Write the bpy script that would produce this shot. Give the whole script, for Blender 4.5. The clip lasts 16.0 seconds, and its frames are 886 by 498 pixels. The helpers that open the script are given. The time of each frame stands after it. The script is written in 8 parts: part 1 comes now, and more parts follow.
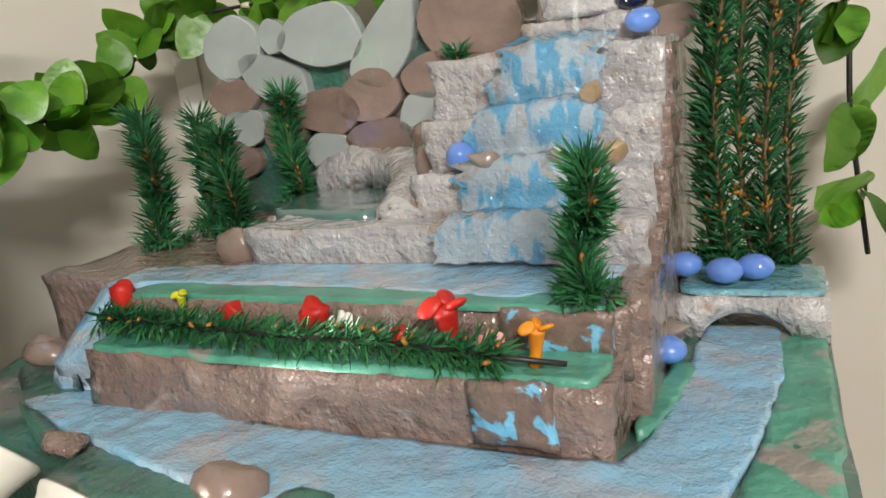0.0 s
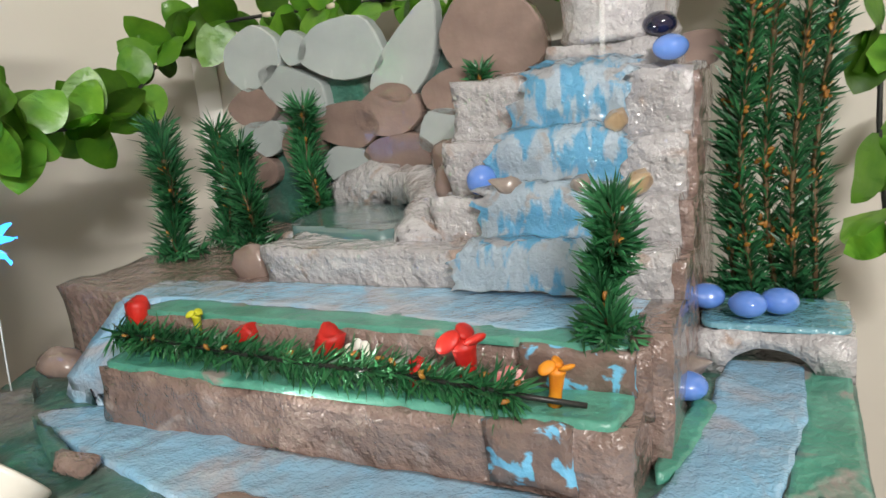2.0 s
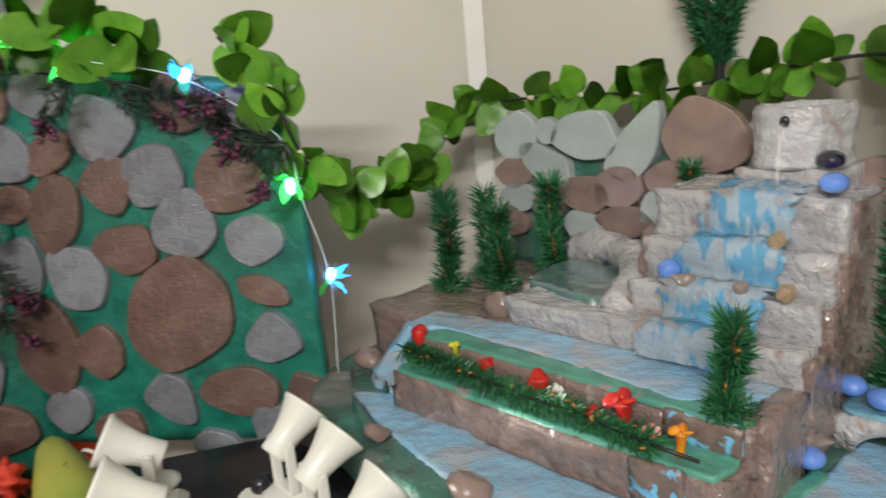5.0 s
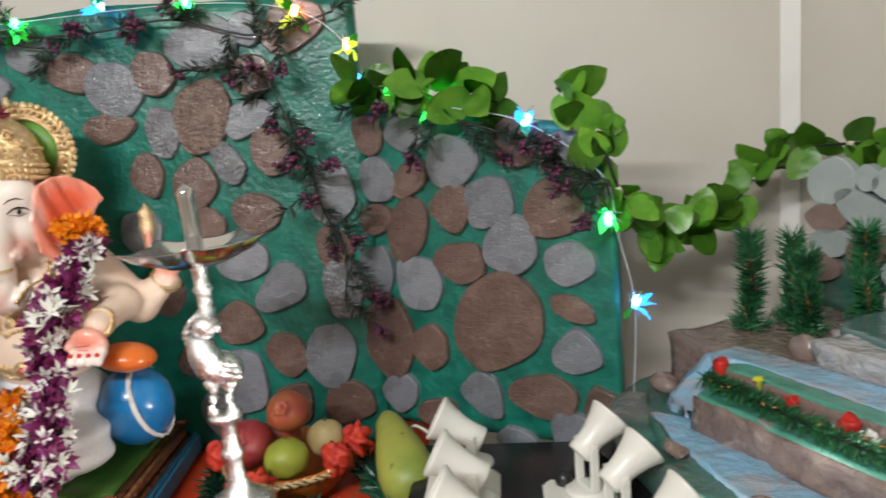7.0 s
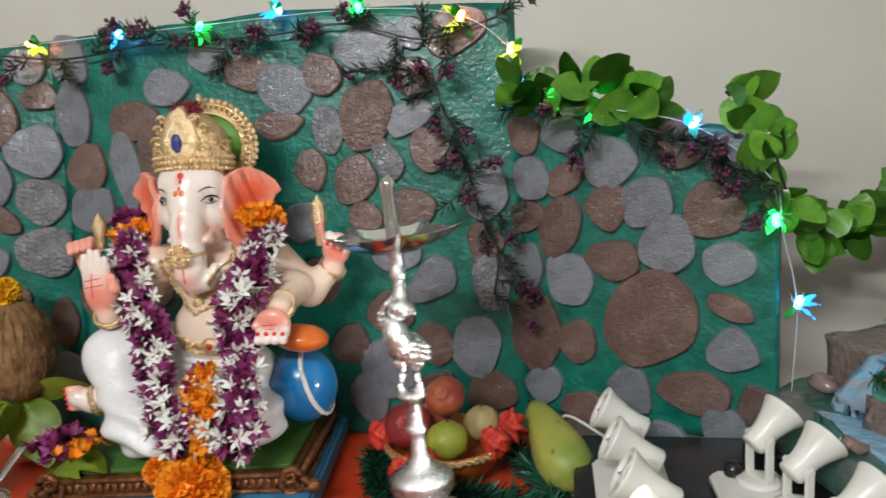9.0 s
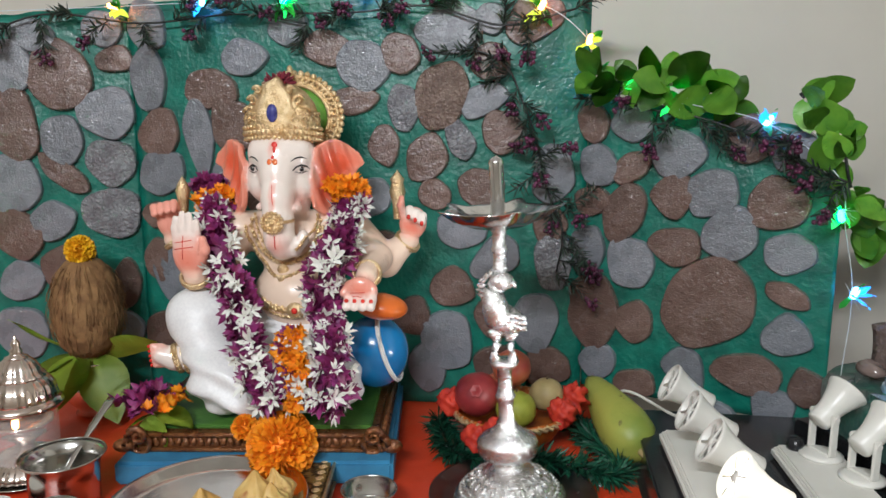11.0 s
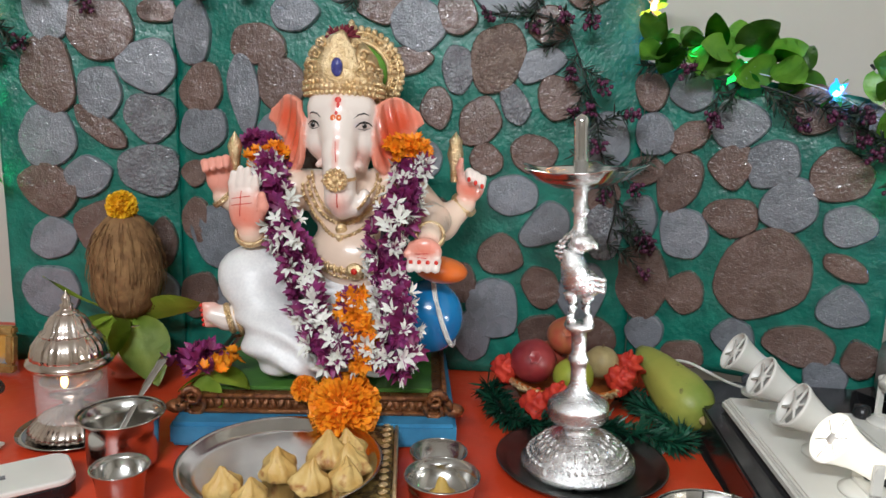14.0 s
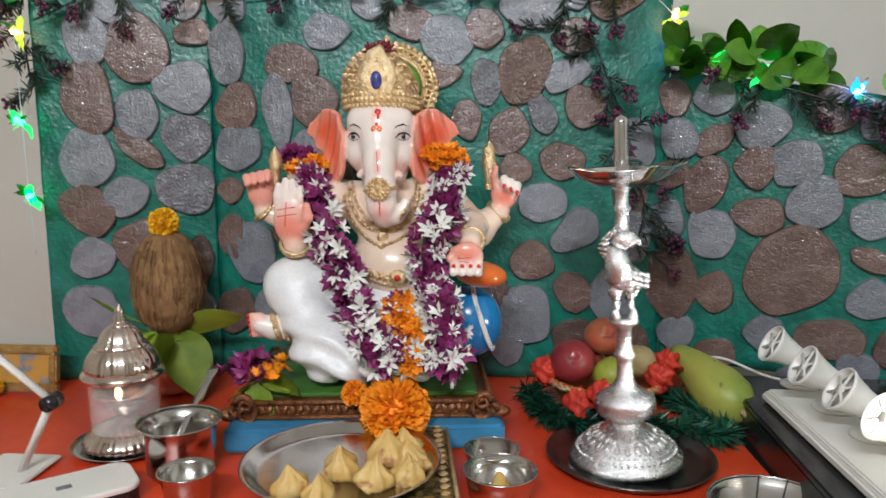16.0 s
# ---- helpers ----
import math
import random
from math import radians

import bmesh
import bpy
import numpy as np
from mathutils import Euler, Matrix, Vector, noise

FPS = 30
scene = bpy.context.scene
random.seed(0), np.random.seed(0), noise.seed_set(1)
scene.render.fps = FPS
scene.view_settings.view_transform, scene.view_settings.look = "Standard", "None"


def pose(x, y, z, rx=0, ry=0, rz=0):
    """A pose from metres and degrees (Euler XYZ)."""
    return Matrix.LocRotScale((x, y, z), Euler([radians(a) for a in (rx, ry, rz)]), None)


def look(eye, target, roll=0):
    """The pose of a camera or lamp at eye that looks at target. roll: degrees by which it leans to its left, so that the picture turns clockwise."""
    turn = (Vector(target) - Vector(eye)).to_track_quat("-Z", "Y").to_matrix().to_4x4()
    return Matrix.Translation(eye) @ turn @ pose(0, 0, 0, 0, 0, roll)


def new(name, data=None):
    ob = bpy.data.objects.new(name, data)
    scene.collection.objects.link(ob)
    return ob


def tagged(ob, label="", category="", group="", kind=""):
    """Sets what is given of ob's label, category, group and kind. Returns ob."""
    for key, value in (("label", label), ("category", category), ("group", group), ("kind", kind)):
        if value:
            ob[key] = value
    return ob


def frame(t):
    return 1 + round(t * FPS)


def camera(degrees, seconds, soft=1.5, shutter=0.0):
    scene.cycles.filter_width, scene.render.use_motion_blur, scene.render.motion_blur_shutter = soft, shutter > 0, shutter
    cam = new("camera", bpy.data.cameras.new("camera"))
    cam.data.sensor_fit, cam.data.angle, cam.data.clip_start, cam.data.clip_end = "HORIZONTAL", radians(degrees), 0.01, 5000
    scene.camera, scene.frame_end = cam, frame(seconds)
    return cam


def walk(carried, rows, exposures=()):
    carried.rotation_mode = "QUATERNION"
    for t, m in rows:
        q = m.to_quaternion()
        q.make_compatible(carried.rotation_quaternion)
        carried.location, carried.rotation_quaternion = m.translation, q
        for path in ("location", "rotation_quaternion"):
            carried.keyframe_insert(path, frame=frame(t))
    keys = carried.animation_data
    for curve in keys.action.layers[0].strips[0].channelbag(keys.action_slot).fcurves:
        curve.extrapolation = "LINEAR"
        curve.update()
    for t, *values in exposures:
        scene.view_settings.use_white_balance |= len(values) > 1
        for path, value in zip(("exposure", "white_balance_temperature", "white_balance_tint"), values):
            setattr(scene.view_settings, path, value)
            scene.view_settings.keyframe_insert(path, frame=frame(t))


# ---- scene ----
cam = camera(62.6, 16.0, shutter=0.5)
PATH = [
    (0, (0.057, -0.051, 0.578), (1.251, 1.483, 0.108), -6.6),
    (0.5, (0.067, -0.047, 0.581), (1.254, 1.5, 0.135), -6.1),
    (1, (0.077, -0.039, 0.585), (1.239, 1.526, 0.137), -5.7),
    (1.5, (0.079, -0.035, 0.588), (1.21, 1.553, 0.142), -5.6),
    (2, (0.062, -0.038, 0.599), (1.232, 1.516, 0.13), -5.3),
    (2.5, (0.032, -0.038, 0.63), (1.258, 1.471, 0.162), -4.5),
    (3, (0.023, -0.057, 0.666), (1.243, 1.445, 0.158), -4.7),
    (3.2, (0.025, -0.081, 0.674), (1.196, 1.457, 0.162), -4.9),
    (5.3, (0.008, -0.304, 0.752), (0.395, 1.613, 0.335), -5.2),
    (5.5, (0.005, -0.326, 0.743), (0.302, 1.615, 0.365), -5.2),
    (6, (-0.014, -0.361, 0.761), (0.093, 1.608, 0.426), -4.9),
    (6.5, (-0.044, -0.382, 0.766), (-0.111, 1.59, 0.439), -4.4),
    (7, (-0.077, -0.387, 0.776), (-0.246, 1.58, 0.456), -4.3),
    (7.5, (-0.145, -0.39, 0.774), (-0.414, 1.566, 0.451), -4.4),
    (8, (-0.168, -0.401, 0.776), (-0.423, 1.558, 0.466), -4.1),
    (8.5, (-0.197, -0.429, 0.774), (-0.48, 1.528, 0.475), -3.9),
    (9, (-0.258, -0.467, 0.774), (-0.57, 1.487, 0.484), -3.2),
    (9.5, (-0.328, -0.51, 0.771), (-0.625, 1.444, 0.465), -2.2),
    (9.7, (-0.34, -0.525, 0.784), (-0.628, 1.426, 0.454), -1.8),
    (11.8, (-0.511, -0.567, 0.764), (-0.706, 1.395, 0.425), 0.7),
    (12, (-0.519, -0.573, 0.76), (-0.707, 1.391, 0.432), 1.0),
    (12.5, (-0.54, -0.578, 0.758), (-0.675, 1.389, 0.423), 2.0),
    (13, (-0.572, -0.574, 0.752), (-0.709, 1.393, 0.413), 1.6),
    (13.5, (-0.599, -0.56, 0.737), (-0.737, 1.404, 0.387), 2.2),
    (14, (-0.619, -0.555, 0.73), (-0.757, 1.405, 0.355), 1.8),
    (14.5, (-0.639, -0.564, 0.72), (-0.754, 1.394, 0.333), 1.7),
    (15, (-0.65, -0.573, 0.708), (-0.809, 1.382, 0.316), 1.7),
    (15.5, (-0.659, -0.572, 0.707), (-0.791, 1.39, 0.342), 1.7),
    (16, (-0.699, -0.6, 0.695), (-0.823, 1.373, 0.394), 0.1),
]
walk(cam, [(t, look(eye, target, roll)) for t, eye, target, roll in PATH],
     exposures=((0.0, 0.53, 6900, 9), (1.0, 0.62, 6700, 9), (2.5, 0.6, 6750, 9), (3.2, 0.55, 6800, 9), (5.3, 0.3, 6600, 9), (7.0, 0.2, 6400, 9), (9.0, 0.04, 6200, 8), (12.0, 0.02, 6000, 8), (16.0, 0.0, 6000, 8)))

# ---- exposure, world and lamps ----
world = bpy.data.worlds.new("world")
scene.world = world
world.use_nodes = True
world.node_tree.nodes["Background"].inputs["Color"].default_value = (0.75, 0.72, 0.68, 1)
world.node_tree.nodes["Background"].inputs["Strength"].default_value = 0.05


def area_lamp(name, place, target, size_x, size_y, watts, colour):
    data = bpy.data.lights.new(name, "AREA")
    data.shape, data.size, data.size_y, data.energy, data.color = "RECTANGLE", size_x, size_y, watts, colour
    ob = new(name, data)
    ob.matrix_world = look(place, target)
    return ob


# Unseen area lamp, added as the room's general light; its place is assumed.
area_lamp("tube_lamp", (-0.95, -1.9, 1.95), (-0.5, 0.4, 0.4), 1.2, 0.10, 60, (0.99, 0.98, 0.97))


def spot_light(name, place, target, watts, colour, cone):
    data = bpy.data.lights.new(name, "SPOT")
    data.energy, data.color, data.spot_size, data.spot_blend, data.shadow_soft_size = watts, colour, radians(cone), 0.7, 0.03
    ob = new(name, data)
    ob.matrix_world = look(place, target)
    return ob


# the lit heads of the two white spot lamps
spot_light("statue_spot", (-0.200, 0.456, 0.342), (-0.86, 0.74, 0.56), 3.0, (1.0, 0.97, 0.95), 70)
spot_light("statue_spot", (-0.197, 0.344, 0.342), (-0.88, 0.70, 0.50), 3.0, (1.0, 0.95, 0.88), 70)
spot_light("fountain_spot", (0.150, 0.452, 0.356), (0.47, 0.31, 0.56), 4.5, (0.97, 1.0, 0.98), 48)

# ---- materials ----


def mat(name, c1, c2=None, scale=30.0, rough=0.5, metal=0.0, bump=0.15, bump_scale=120.0, coat=0.0, spread=(0.35, 0.65),
        third=None, third_scale=6.0, third_spread=(0.55, 0.62), island=0.0, rough_vary=0.1, stretch=None):
    """A surface of two colours mixed by fine and coarse noise, with fine relief; third: patches of another paint."""
    m = bpy.data.materials.new(name)
    m.use_nodes = True
    nt = m.node_tree
    nodes, links = nt.nodes, nt.links
    b = nodes["Principled BSDF"]
    c2 = c2 or tuple(min(1, v * 0.75) for v in c1)
    co = nodes.new("ShaderNodeTexCoord")
    n1 = nodes.new("ShaderNodeTexNoise")
    n1.inputs["Scale"].default_value, n1.inputs["Detail"].default_value = scale, 5
    if stretch:
        mp = nodes.new("ShaderNodeMapping")
        mp.inputs["Scale"].default_value = stretch
        links.new(co.outputs["Object"], mp.inputs["Vector"])
        links.new(mp.outputs["Vector"], n1.inputs["Vector"])
    else:
        links.new(co.outputs["Object"], n1.inputs["Vector"])
    ramp = nodes.new("ShaderNodeValToRGB")
    ramp.color_ramp.elements[0].position, ramp.color_ramp.elements[1].position = spread
    ramp.color_ramp.elements[0].color, ramp.color_ramp.elements[1].color = (*c2, 1), (*c1, 1)
    links.new(n1.outputs["Fac"], ramp.inputs["Fac"])
    colour = ramp.outputs["Color"]
    if third:
        n3 = nodes.new("ShaderNodeTexNoise")
        n3.inputs["Scale"].default_value, n3.inputs["Detail"].default_value, n3.inputs["Distortion"].default_value = third_scale, 6, 0.6
        links.new(co.outputs["Object"], n3.inputs["Vector"])
        r3 = nodes.new("ShaderNodeValToRGB")
        r3.color_ramp.elements[0].position, r3.color_ramp.elements[1].position = third_spread
        links.new(n3.outputs["Fac"], r3.inputs["Fac"])
        mix = nodes.new("ShaderNodeMix")
        mix.data_type = "RGBA"
        links.new(r3.outputs["Color"], mix.inputs["Factor"])
        links.new(colour, mix.inputs["A"])
        mix.inputs["B"].default_value = (*third, 1)
        colour = mix.outputs["Result"]
    if island:
        info = nodes.new("ShaderNodeObjectInfo")
        geo = nodes.new("ShaderNodeNewGeometry")
        add = nodes.new("ShaderNodeMath")
        add.operation = "ADD"
        links.new(info.outputs["Random"], add.inputs[0])
        links.new(geo.outputs["Random Per Island"], add.inputs[1])
        rng = nodes.new("ShaderNodeMapRange")
        rng.inputs["From Max"].default_value = 2.0
        rng.inputs["To Min"].default_value, rng.inputs["To Max"].default_value = 1 - island, 1 + island
        links.new(add.outputs[0], rng.inputs["Value"])
        hsv = nodes.new("ShaderNodeHueSaturation")
        links.new(rng.outputs["Result"], hsv.inputs["Value"])
        links.new(colour, hsv.inputs["Color"])
        colour = hsv.outputs["Color"]
    links.new(colour, b.inputs["Base Color"])
    rr = nodes.new("ShaderNodeMapRange")
    rr.inputs["To Min"].default_value, rr.inputs["To Max"].default_value = max(0.03, rough - rough_vary), min(1, rough + rough_vary)
    links.new(n1.outputs["Fac"], rr.inputs["Value"])
    links.new(rr.outputs["Result"], b.inputs["Roughness"])
    b.inputs["Metallic"].default_value = metal
    b.inputs["Coat Weight"].default_value, b.inputs["Coat Roughness"].default_value = coat, 0.05 if coat >= 0.8 else 0.12
    if bump:
        n2 = nodes.new("ShaderNodeTexNoise")
        n2.inputs["Scale"].default_value, n2.inputs["Detail"].default_value = bump_scale, 3.5 if coat >= 0.8 else 4
        links.new(co.outputs["Object"], n2.inputs["Vector"])
        bm_node = nodes.new("ShaderNodeBump")
        bm_node.inputs["Strength"].default_value, bm_node.inputs["Distance"].default_value = bump, 0.0065 if coat >= 0.8 else 0.004
        links.new(n2.outputs["Fac"], bm_node.inputs["Height"])
        if coat >= 0.8 and bump > 0.3:      # fine crinkles of thick varnish
            n4 = nodes.new("ShaderNodeTexNoise")
            n4.inputs["Scale"].default_value, n4.inputs["Detail"].default_value, n4.inputs["Distortion"].default_value = 260, 1, 0.8
            links.new(co.outputs["Object"], n4.inputs["Vector"])
            fine = nodes.new("ShaderNodeBump")
            fine.inputs["Strength"].default_value, fine.inputs["Distance"].default_value = 0.9, 0.0014
            links.new(n4.outputs["Fac"], fine.inputs["Height"])
            links.new(fine.outputs["Normal"], bm_node.inputs["Normal"])
        links.new(bm_node.outputs["Normal"], b.inputs["Normal"])
        if coat:
            links.new(bm_node.outputs["Normal"], b.inputs["Coat Normal"])
    return m


def glow(name, colour, strength):
    m = bpy.data.materials.new(name)
    m.use_nodes = True
    b = m.node_tree.nodes["Principled BSDF"]
    b.inputs["Base Color"].default_value = (*colour, 1)
    b.inputs["Emission Color"].default_value = (*colour, 1)
    b.inputs["Emission Strength"].default_value = strength
    return m


def glass(name, colour=(1, 1, 1), rough=0.03):
    m = bpy.data.materials.new(name)
    m.use_nodes = True
    b = m.node_tree.nodes["Principled BSDF"]
    b.inputs["Base Color"].default_value = (*colour, 1)
    b.inputs["Alpha"].default_value, b.inputs["Roughness"].default_value, b.inputs["IOR"].default_value = 0.14, rough, 1.5
    return m


M_WALL = mat("wall_paint", (0.66, 0.62, 0.55), (0.62, 0.58, 0.51), 4, 0.55, bump=0.05, bump_scale=60)
M_WHITE_TRIM = mat("white_trim_paint", (0.8, 0.78, 0.74), (0.74, 0.72, 0.68), 8, 0.5, bump=0.03)
M_CEIL = mat("ceiling_paint", (0.8, 0.79, 0.76), (0.76, 0.75, 0.72), 5, 0.8, bump=0.05)
M_FLOOR = mat("floor_tile", (0.45, 0.42, 0.38), (0.38, 0.35, 0.32), 9, 0.3, bump=0.02)
M_CLOTH = mat("orange_red_satin", (0.68, 0.065, 0.018), (0.60, 0.05, 0.014), 3, 0.36, bump=0.5, bump_scale=22)
M_GREEN = mat("green_board_paint", (0.010, 0.19, 0.135), (0.005, 0.11, 0.08), 22, 0.38, bump=0.6, bump_scale=90, coat=0.25)
M_ST_GREY = mat("grey_stone_paint", (0.205, 0.215, 0.24), (0.15, 0.16, 0.18), 20, 0.28, bump=0.33, bump_scale=70, island=0.3, coat=0.8)
M_ST_BROWN = mat("brown_stone_paint", (0.155, 0.098, 0.08), (0.105, 0.064, 0.052), 20, 0.26, bump=0.35, bump_scale=70, island=0.3, coat=0.85)
M_ST_SHINY = mat("varnished_grey_foil", (0.24, 0.25, 0.27), (0.15, 0.15, 0.165), 40, 0.18, bump=1.0, bump_scale=150, coat=1.0, metal=0.15)
M_ST_SHINYB = mat("varnished_brown_foil", (0.20, 0.14, 0.11), (0.13, 0.085, 0.07), 40, 0.2, bump=1.0, bump_scale=150, coat=1.0, metal=0.1)
M_W_GREY = mat("glossy_grey_rock_paint", (0.50, 0.49, 0.50), (0.36, 0.35, 0.36), 22, 0.16, bump=0.95, bump_scale=95, coat=1.0, stretch=(0.7, 0.7, 2.4),
               third=(0.33, 0.25, 0.21), third_scale=26, third_spread=(0.60, 0.70))
M_W_BROWN = mat("glossy_brown_rock_paint", (0.26, 0.185, 0.16), (0.17, 0.115, 0.10), 26, 0.17, bump=0.9, bump_scale=90, coat=1.0,
                third=(0.36, 0.31, 0.30), third_scale=18, third_spread=(0.60, 0.72))
M_W_BROWNBLUE = mat("brown_rock_with_blue_paint", (0.23, 0.165, 0.14), (0.155, 0.105, 0.09), 30, 0.28, bump=0.8, bump_scale=100, coat=0.7,
                    third=(0.17, 0.50, 0.75), third_scale=42, third_spread=(0.52, 0.56))
M_W_GREEN = mat("mint_green_bank_paint", (0.10, 0.36, 0.27), (0.055, 0.24, 0.175), 25, 0.34, bump=0.6, coat=0.5,
                third=(0.30, 0.27, 0.25), third_scale=17, third_spread=(0.60, 0.66))
M_W_DGREEN = mat("dark_green_rock_paint", (0.045, 0.17, 0.125), (0.05, 0.10, 0.09), 18, 0.3, bump=0.7, coat=0.6,
                 third=(0.17, 0.16, 0.15), third_scale=9, third_spread=(0.5, 0.6))
M_W_RIVER = mat("river_blue_paint", (0.24, 0.50, 0.72), (0.26, 0.42, 0.56), 24, 0.2, bump=0.5, bump_scale=50, coat=0.9,
                third=(0.38, 0.41, 0.47), third_scale=13, third_spread=(0.48, 0.62))
M_W_FALL = mat("cascade_blue_white_paint", (0.58, 0.70, 0.80), (0.20, 0.56, 0.84), 38, 0.14, stretch=(1.5, 0.8, 0.6), bump=0.8, bump_scale=60, coat=1.0, spread=(0.45, 0.53),
               third=(0.56, 0.57, 0.60), third_scale=34, third_spread=(0.57, 0.63))
M_W_DECK = mat("bridge_teal_paint", (0.17, 0.40, 0.50), (0.12, 0.30, 0.36), 22, 0.18, bump=0.5, bump_scale=70, coat=1.0)
M_W_POND = mat("pond_teal_varnish", (0.13, 0.22, 0.22), (0.10, 0.18, 0.18), 12, 0.12, bump=0.2, bump_scale=40, coat=1.0)
M_SLAB = mat("grey_slab_paint", (0.43, 0.48, 0.47), (0.36, 0.40, 0.40), 14, 0.24, bump=0.12, bump_scale=60, coat=0.7, island=0.15)
M_SLABB = mat("brown_slab_paint", (0.29, 0.21, 0.18), (0.21, 0.15, 0.13), 18, 0.22, bump=0.25, bump_scale=60, coat=0.8, island=0.2)
M_NEEDLE = mat("tinsel_pine_green", (0.03, 0.16, 0.055), (0.016, 0.09, 0.035), 60, 0.38, bump=0, island=0.55)
M_NEEDLE_DK = mat("dark_twig_green", (0.03, 0.065, 0.04), (0.03, 0.035, 0.03), 60, 0.5, bump=0, island=0.5)
M_BERRY = mat("purple_berry", (0.11, 0.018, 0.06), (0.07, 0.012, 0.04), 60, 0.4, bump=0, island=0.4)
M_TWIG = mat("brown_wire_stem", (0.16, 0.10, 0.04), (0.10, 0.06, 0.03), 80, 0.6)
M_STEM = mat("black_plastic_stem", (0.025, 0.028, 0.025), (0.015, 0.015, 0.015), 50, 0.4)
M_LEAF = mat("plastic_leaf_green", (0.24, 0.50, 0.045), (0.10, 0.32, 0.03), 22, 0.33, bump=0.2, bump_scale=90, island=0.5)
M_BEAD = mat("cream_bead", (0.72, 0.66, 0.52), (0.6, 0.52, 0.4), 50, 0.35, bump=0)
M_PEBBLE = mat("periwinkle_glass_pebble", (0.13, 0.27, 0.72), (0.11, 0.24, 0.66), 20, 0.07, bump=0, coat=1.0)
M_PEBBLE_DK = mat("dark_glass_pebble", (0.012, 0.012, 0.05), (0.006, 0.006, 0.02), 20, 0.05, bump=0, coat=1.0)
M_SHELL = mat("tan_shell", (0.45, 0.33, 0.20), (0.34, 0.22, 0.12), 60, 0.3, bump=0.3, coat=0.5)
M_SHELLG = mat("grey_shell", (0.30, 0.25, 0.22), (0.2, 0.16, 0.14), 60, 0.35, bump=0.3, coat=0.5)
M_RED = mat("red_fabric_flower", (0.62, 0.025, 0.015), (0.42, 0.012, 0.01), 60, 0.45, bump=0.3)
M_PINK = mat("pink_white_flower", (0.80, 0.55, 0.55), (0.75, 0.14, 0.13), 120, 0.5, bump=0.1)
M_WHITE_FL = mat("white_petal", (0.80, 0.79, 0.74), (0.70, 0.70, 0.62), 60, 0.5, bump=0.1, island=0.12)
M_YELLOW = mat("yellow_green_flower", (0.62, 0.62, 0.03), (0.5, 0.5, 0.02), 60, 0.5, bump=0.1)
M_ORANGE = mat("orange_fabric_flower", (0.80, 0.30, 0.02), (0.66, 0.20, 0.01), 60, 0.5, bump=0.2)
M_PLASTIC = mat("white_plastic", (0.80, 0.78, 0.72), (0.74, 0.72, 0.66), 12, 0.33, bump=0.03)
M_BLACK = mat("black_lacquer", (0.012, 0.012, 0.014), (0.02, 0.02, 0.022), 14, 0.22, bump=0.03)
M_STEEL = mat("polished_steel", (0.66, 0.65, 0.62), (0.56, 0.55, 0.52), 18, 0.17, metal=1.0, bump=0.04, rough_vary=0.08)
M_STEEL_DK = mat("dark_brushed_steel", (0.20, 0.21, 0.20), (0.15, 0.155, 0.15), 18, 0.3, metal=1.0, bump=0.05)
M_SILVER = mat("chased_silver", (0.92, 0.92, 0.92), (0.78, 0.78, 0.77), 60, 0.25, metal=1.0, bump=0.6, bump_scale=320)
M_SILVER_WARM = mat("silver_with_copper_sheen", (0.86, 0.77, 0.70), (0.72, 0.60, 0.52), 30, 0.14, metal=1.0, bump=0.12, bump_scale=90)
M_GOLD = mat("gold_paint", (0.92, 0.73, 0.45), (0.74, 0.52, 0.26), 70, 0.34, metal=0.8, bump=0.8, bump_scale=260)
M_BRONZE = mat("bronze_carved_wood", (0.30, 0.115, 0.035), (0.14, 0.045, 0.015), 70, 0.3, metal=0.45, bump=0.9, bump_scale=160, coat=0.4)
M_BLUE_BOARD = mat("blue_cloth_board", (0.05, 0.25, 0.44), (0.04, 0.19, 0.35), 30, 0.6, bump=0.2)
M_GREEN_CUSHION = mat("green_plinth_top", (0.09, 0.22, 0.035), (0.06, 0.16, 0.025), 40, 0.4, bump=0.2)
M_DHOTI = mat("white_glitter_drape", (0.86, 0.85, 0.84), (0.78, 0.77, 0.77), 220, 0.33, bump=0.22, bump_scale=420, coat=0.3)
M_BLUE_PILLOW = mat("glossy_blue_pillow", (0.015, 0.20, 0.48), (0.01, 0.15, 0.38), 14, 0.2, bump=0.05, coat=0.8)
M_ORANGE_PILLOW = mat("orange_pillow", (0.82, 0.20, 0.03), (0.74, 0.14, 0.02), 14, 0.3, bump=0.05, coat=0.4)
M_DARK = mat("dark_eye_paint", (0.02, 0.018, 0.018), (0.015, 0.012, 0.012), 40, 0.25, bump=0)
M_EYE_BLUE = mat("blue_jewel_paint", (0.06, 0.07, 0.30), (0.03, 0.03, 0.16), 90, 0.2, bump=0.2, coat=0.8)
M_RED_MARK = mat("red_paint_mark", (0.70, 0.03, 0.015), (0.55, 0.02, 0.01), 40, 0.4, bump=0)
M_GREEN_PAINT = mat("green_halo_paint", (0.16, 0.36, 0.05), (0.11, 0.28, 0.04), 30, 0.35, bump=0.05)
M_PURPLE = mat("purple_orchid_petal", (0.27, 0.04, 0.19), (0.17, 0.012, 0.06), 40, 0.5, bump=0.1, island=0.5)
M_MARIGOLD = mat("orange_marigold_petal", (0.92, 0.36, 0.008), (0.86, 0.25, 0.004), 60, 0.6, bump=0.15, island=0.25)
M_MARIGOLD_Y = mat("yellow_marigold_petal", (0.88, 0.55, 0.01), (0.8, 0.42, 0.005), 60, 0.6, bump=0.15, island=0.15)
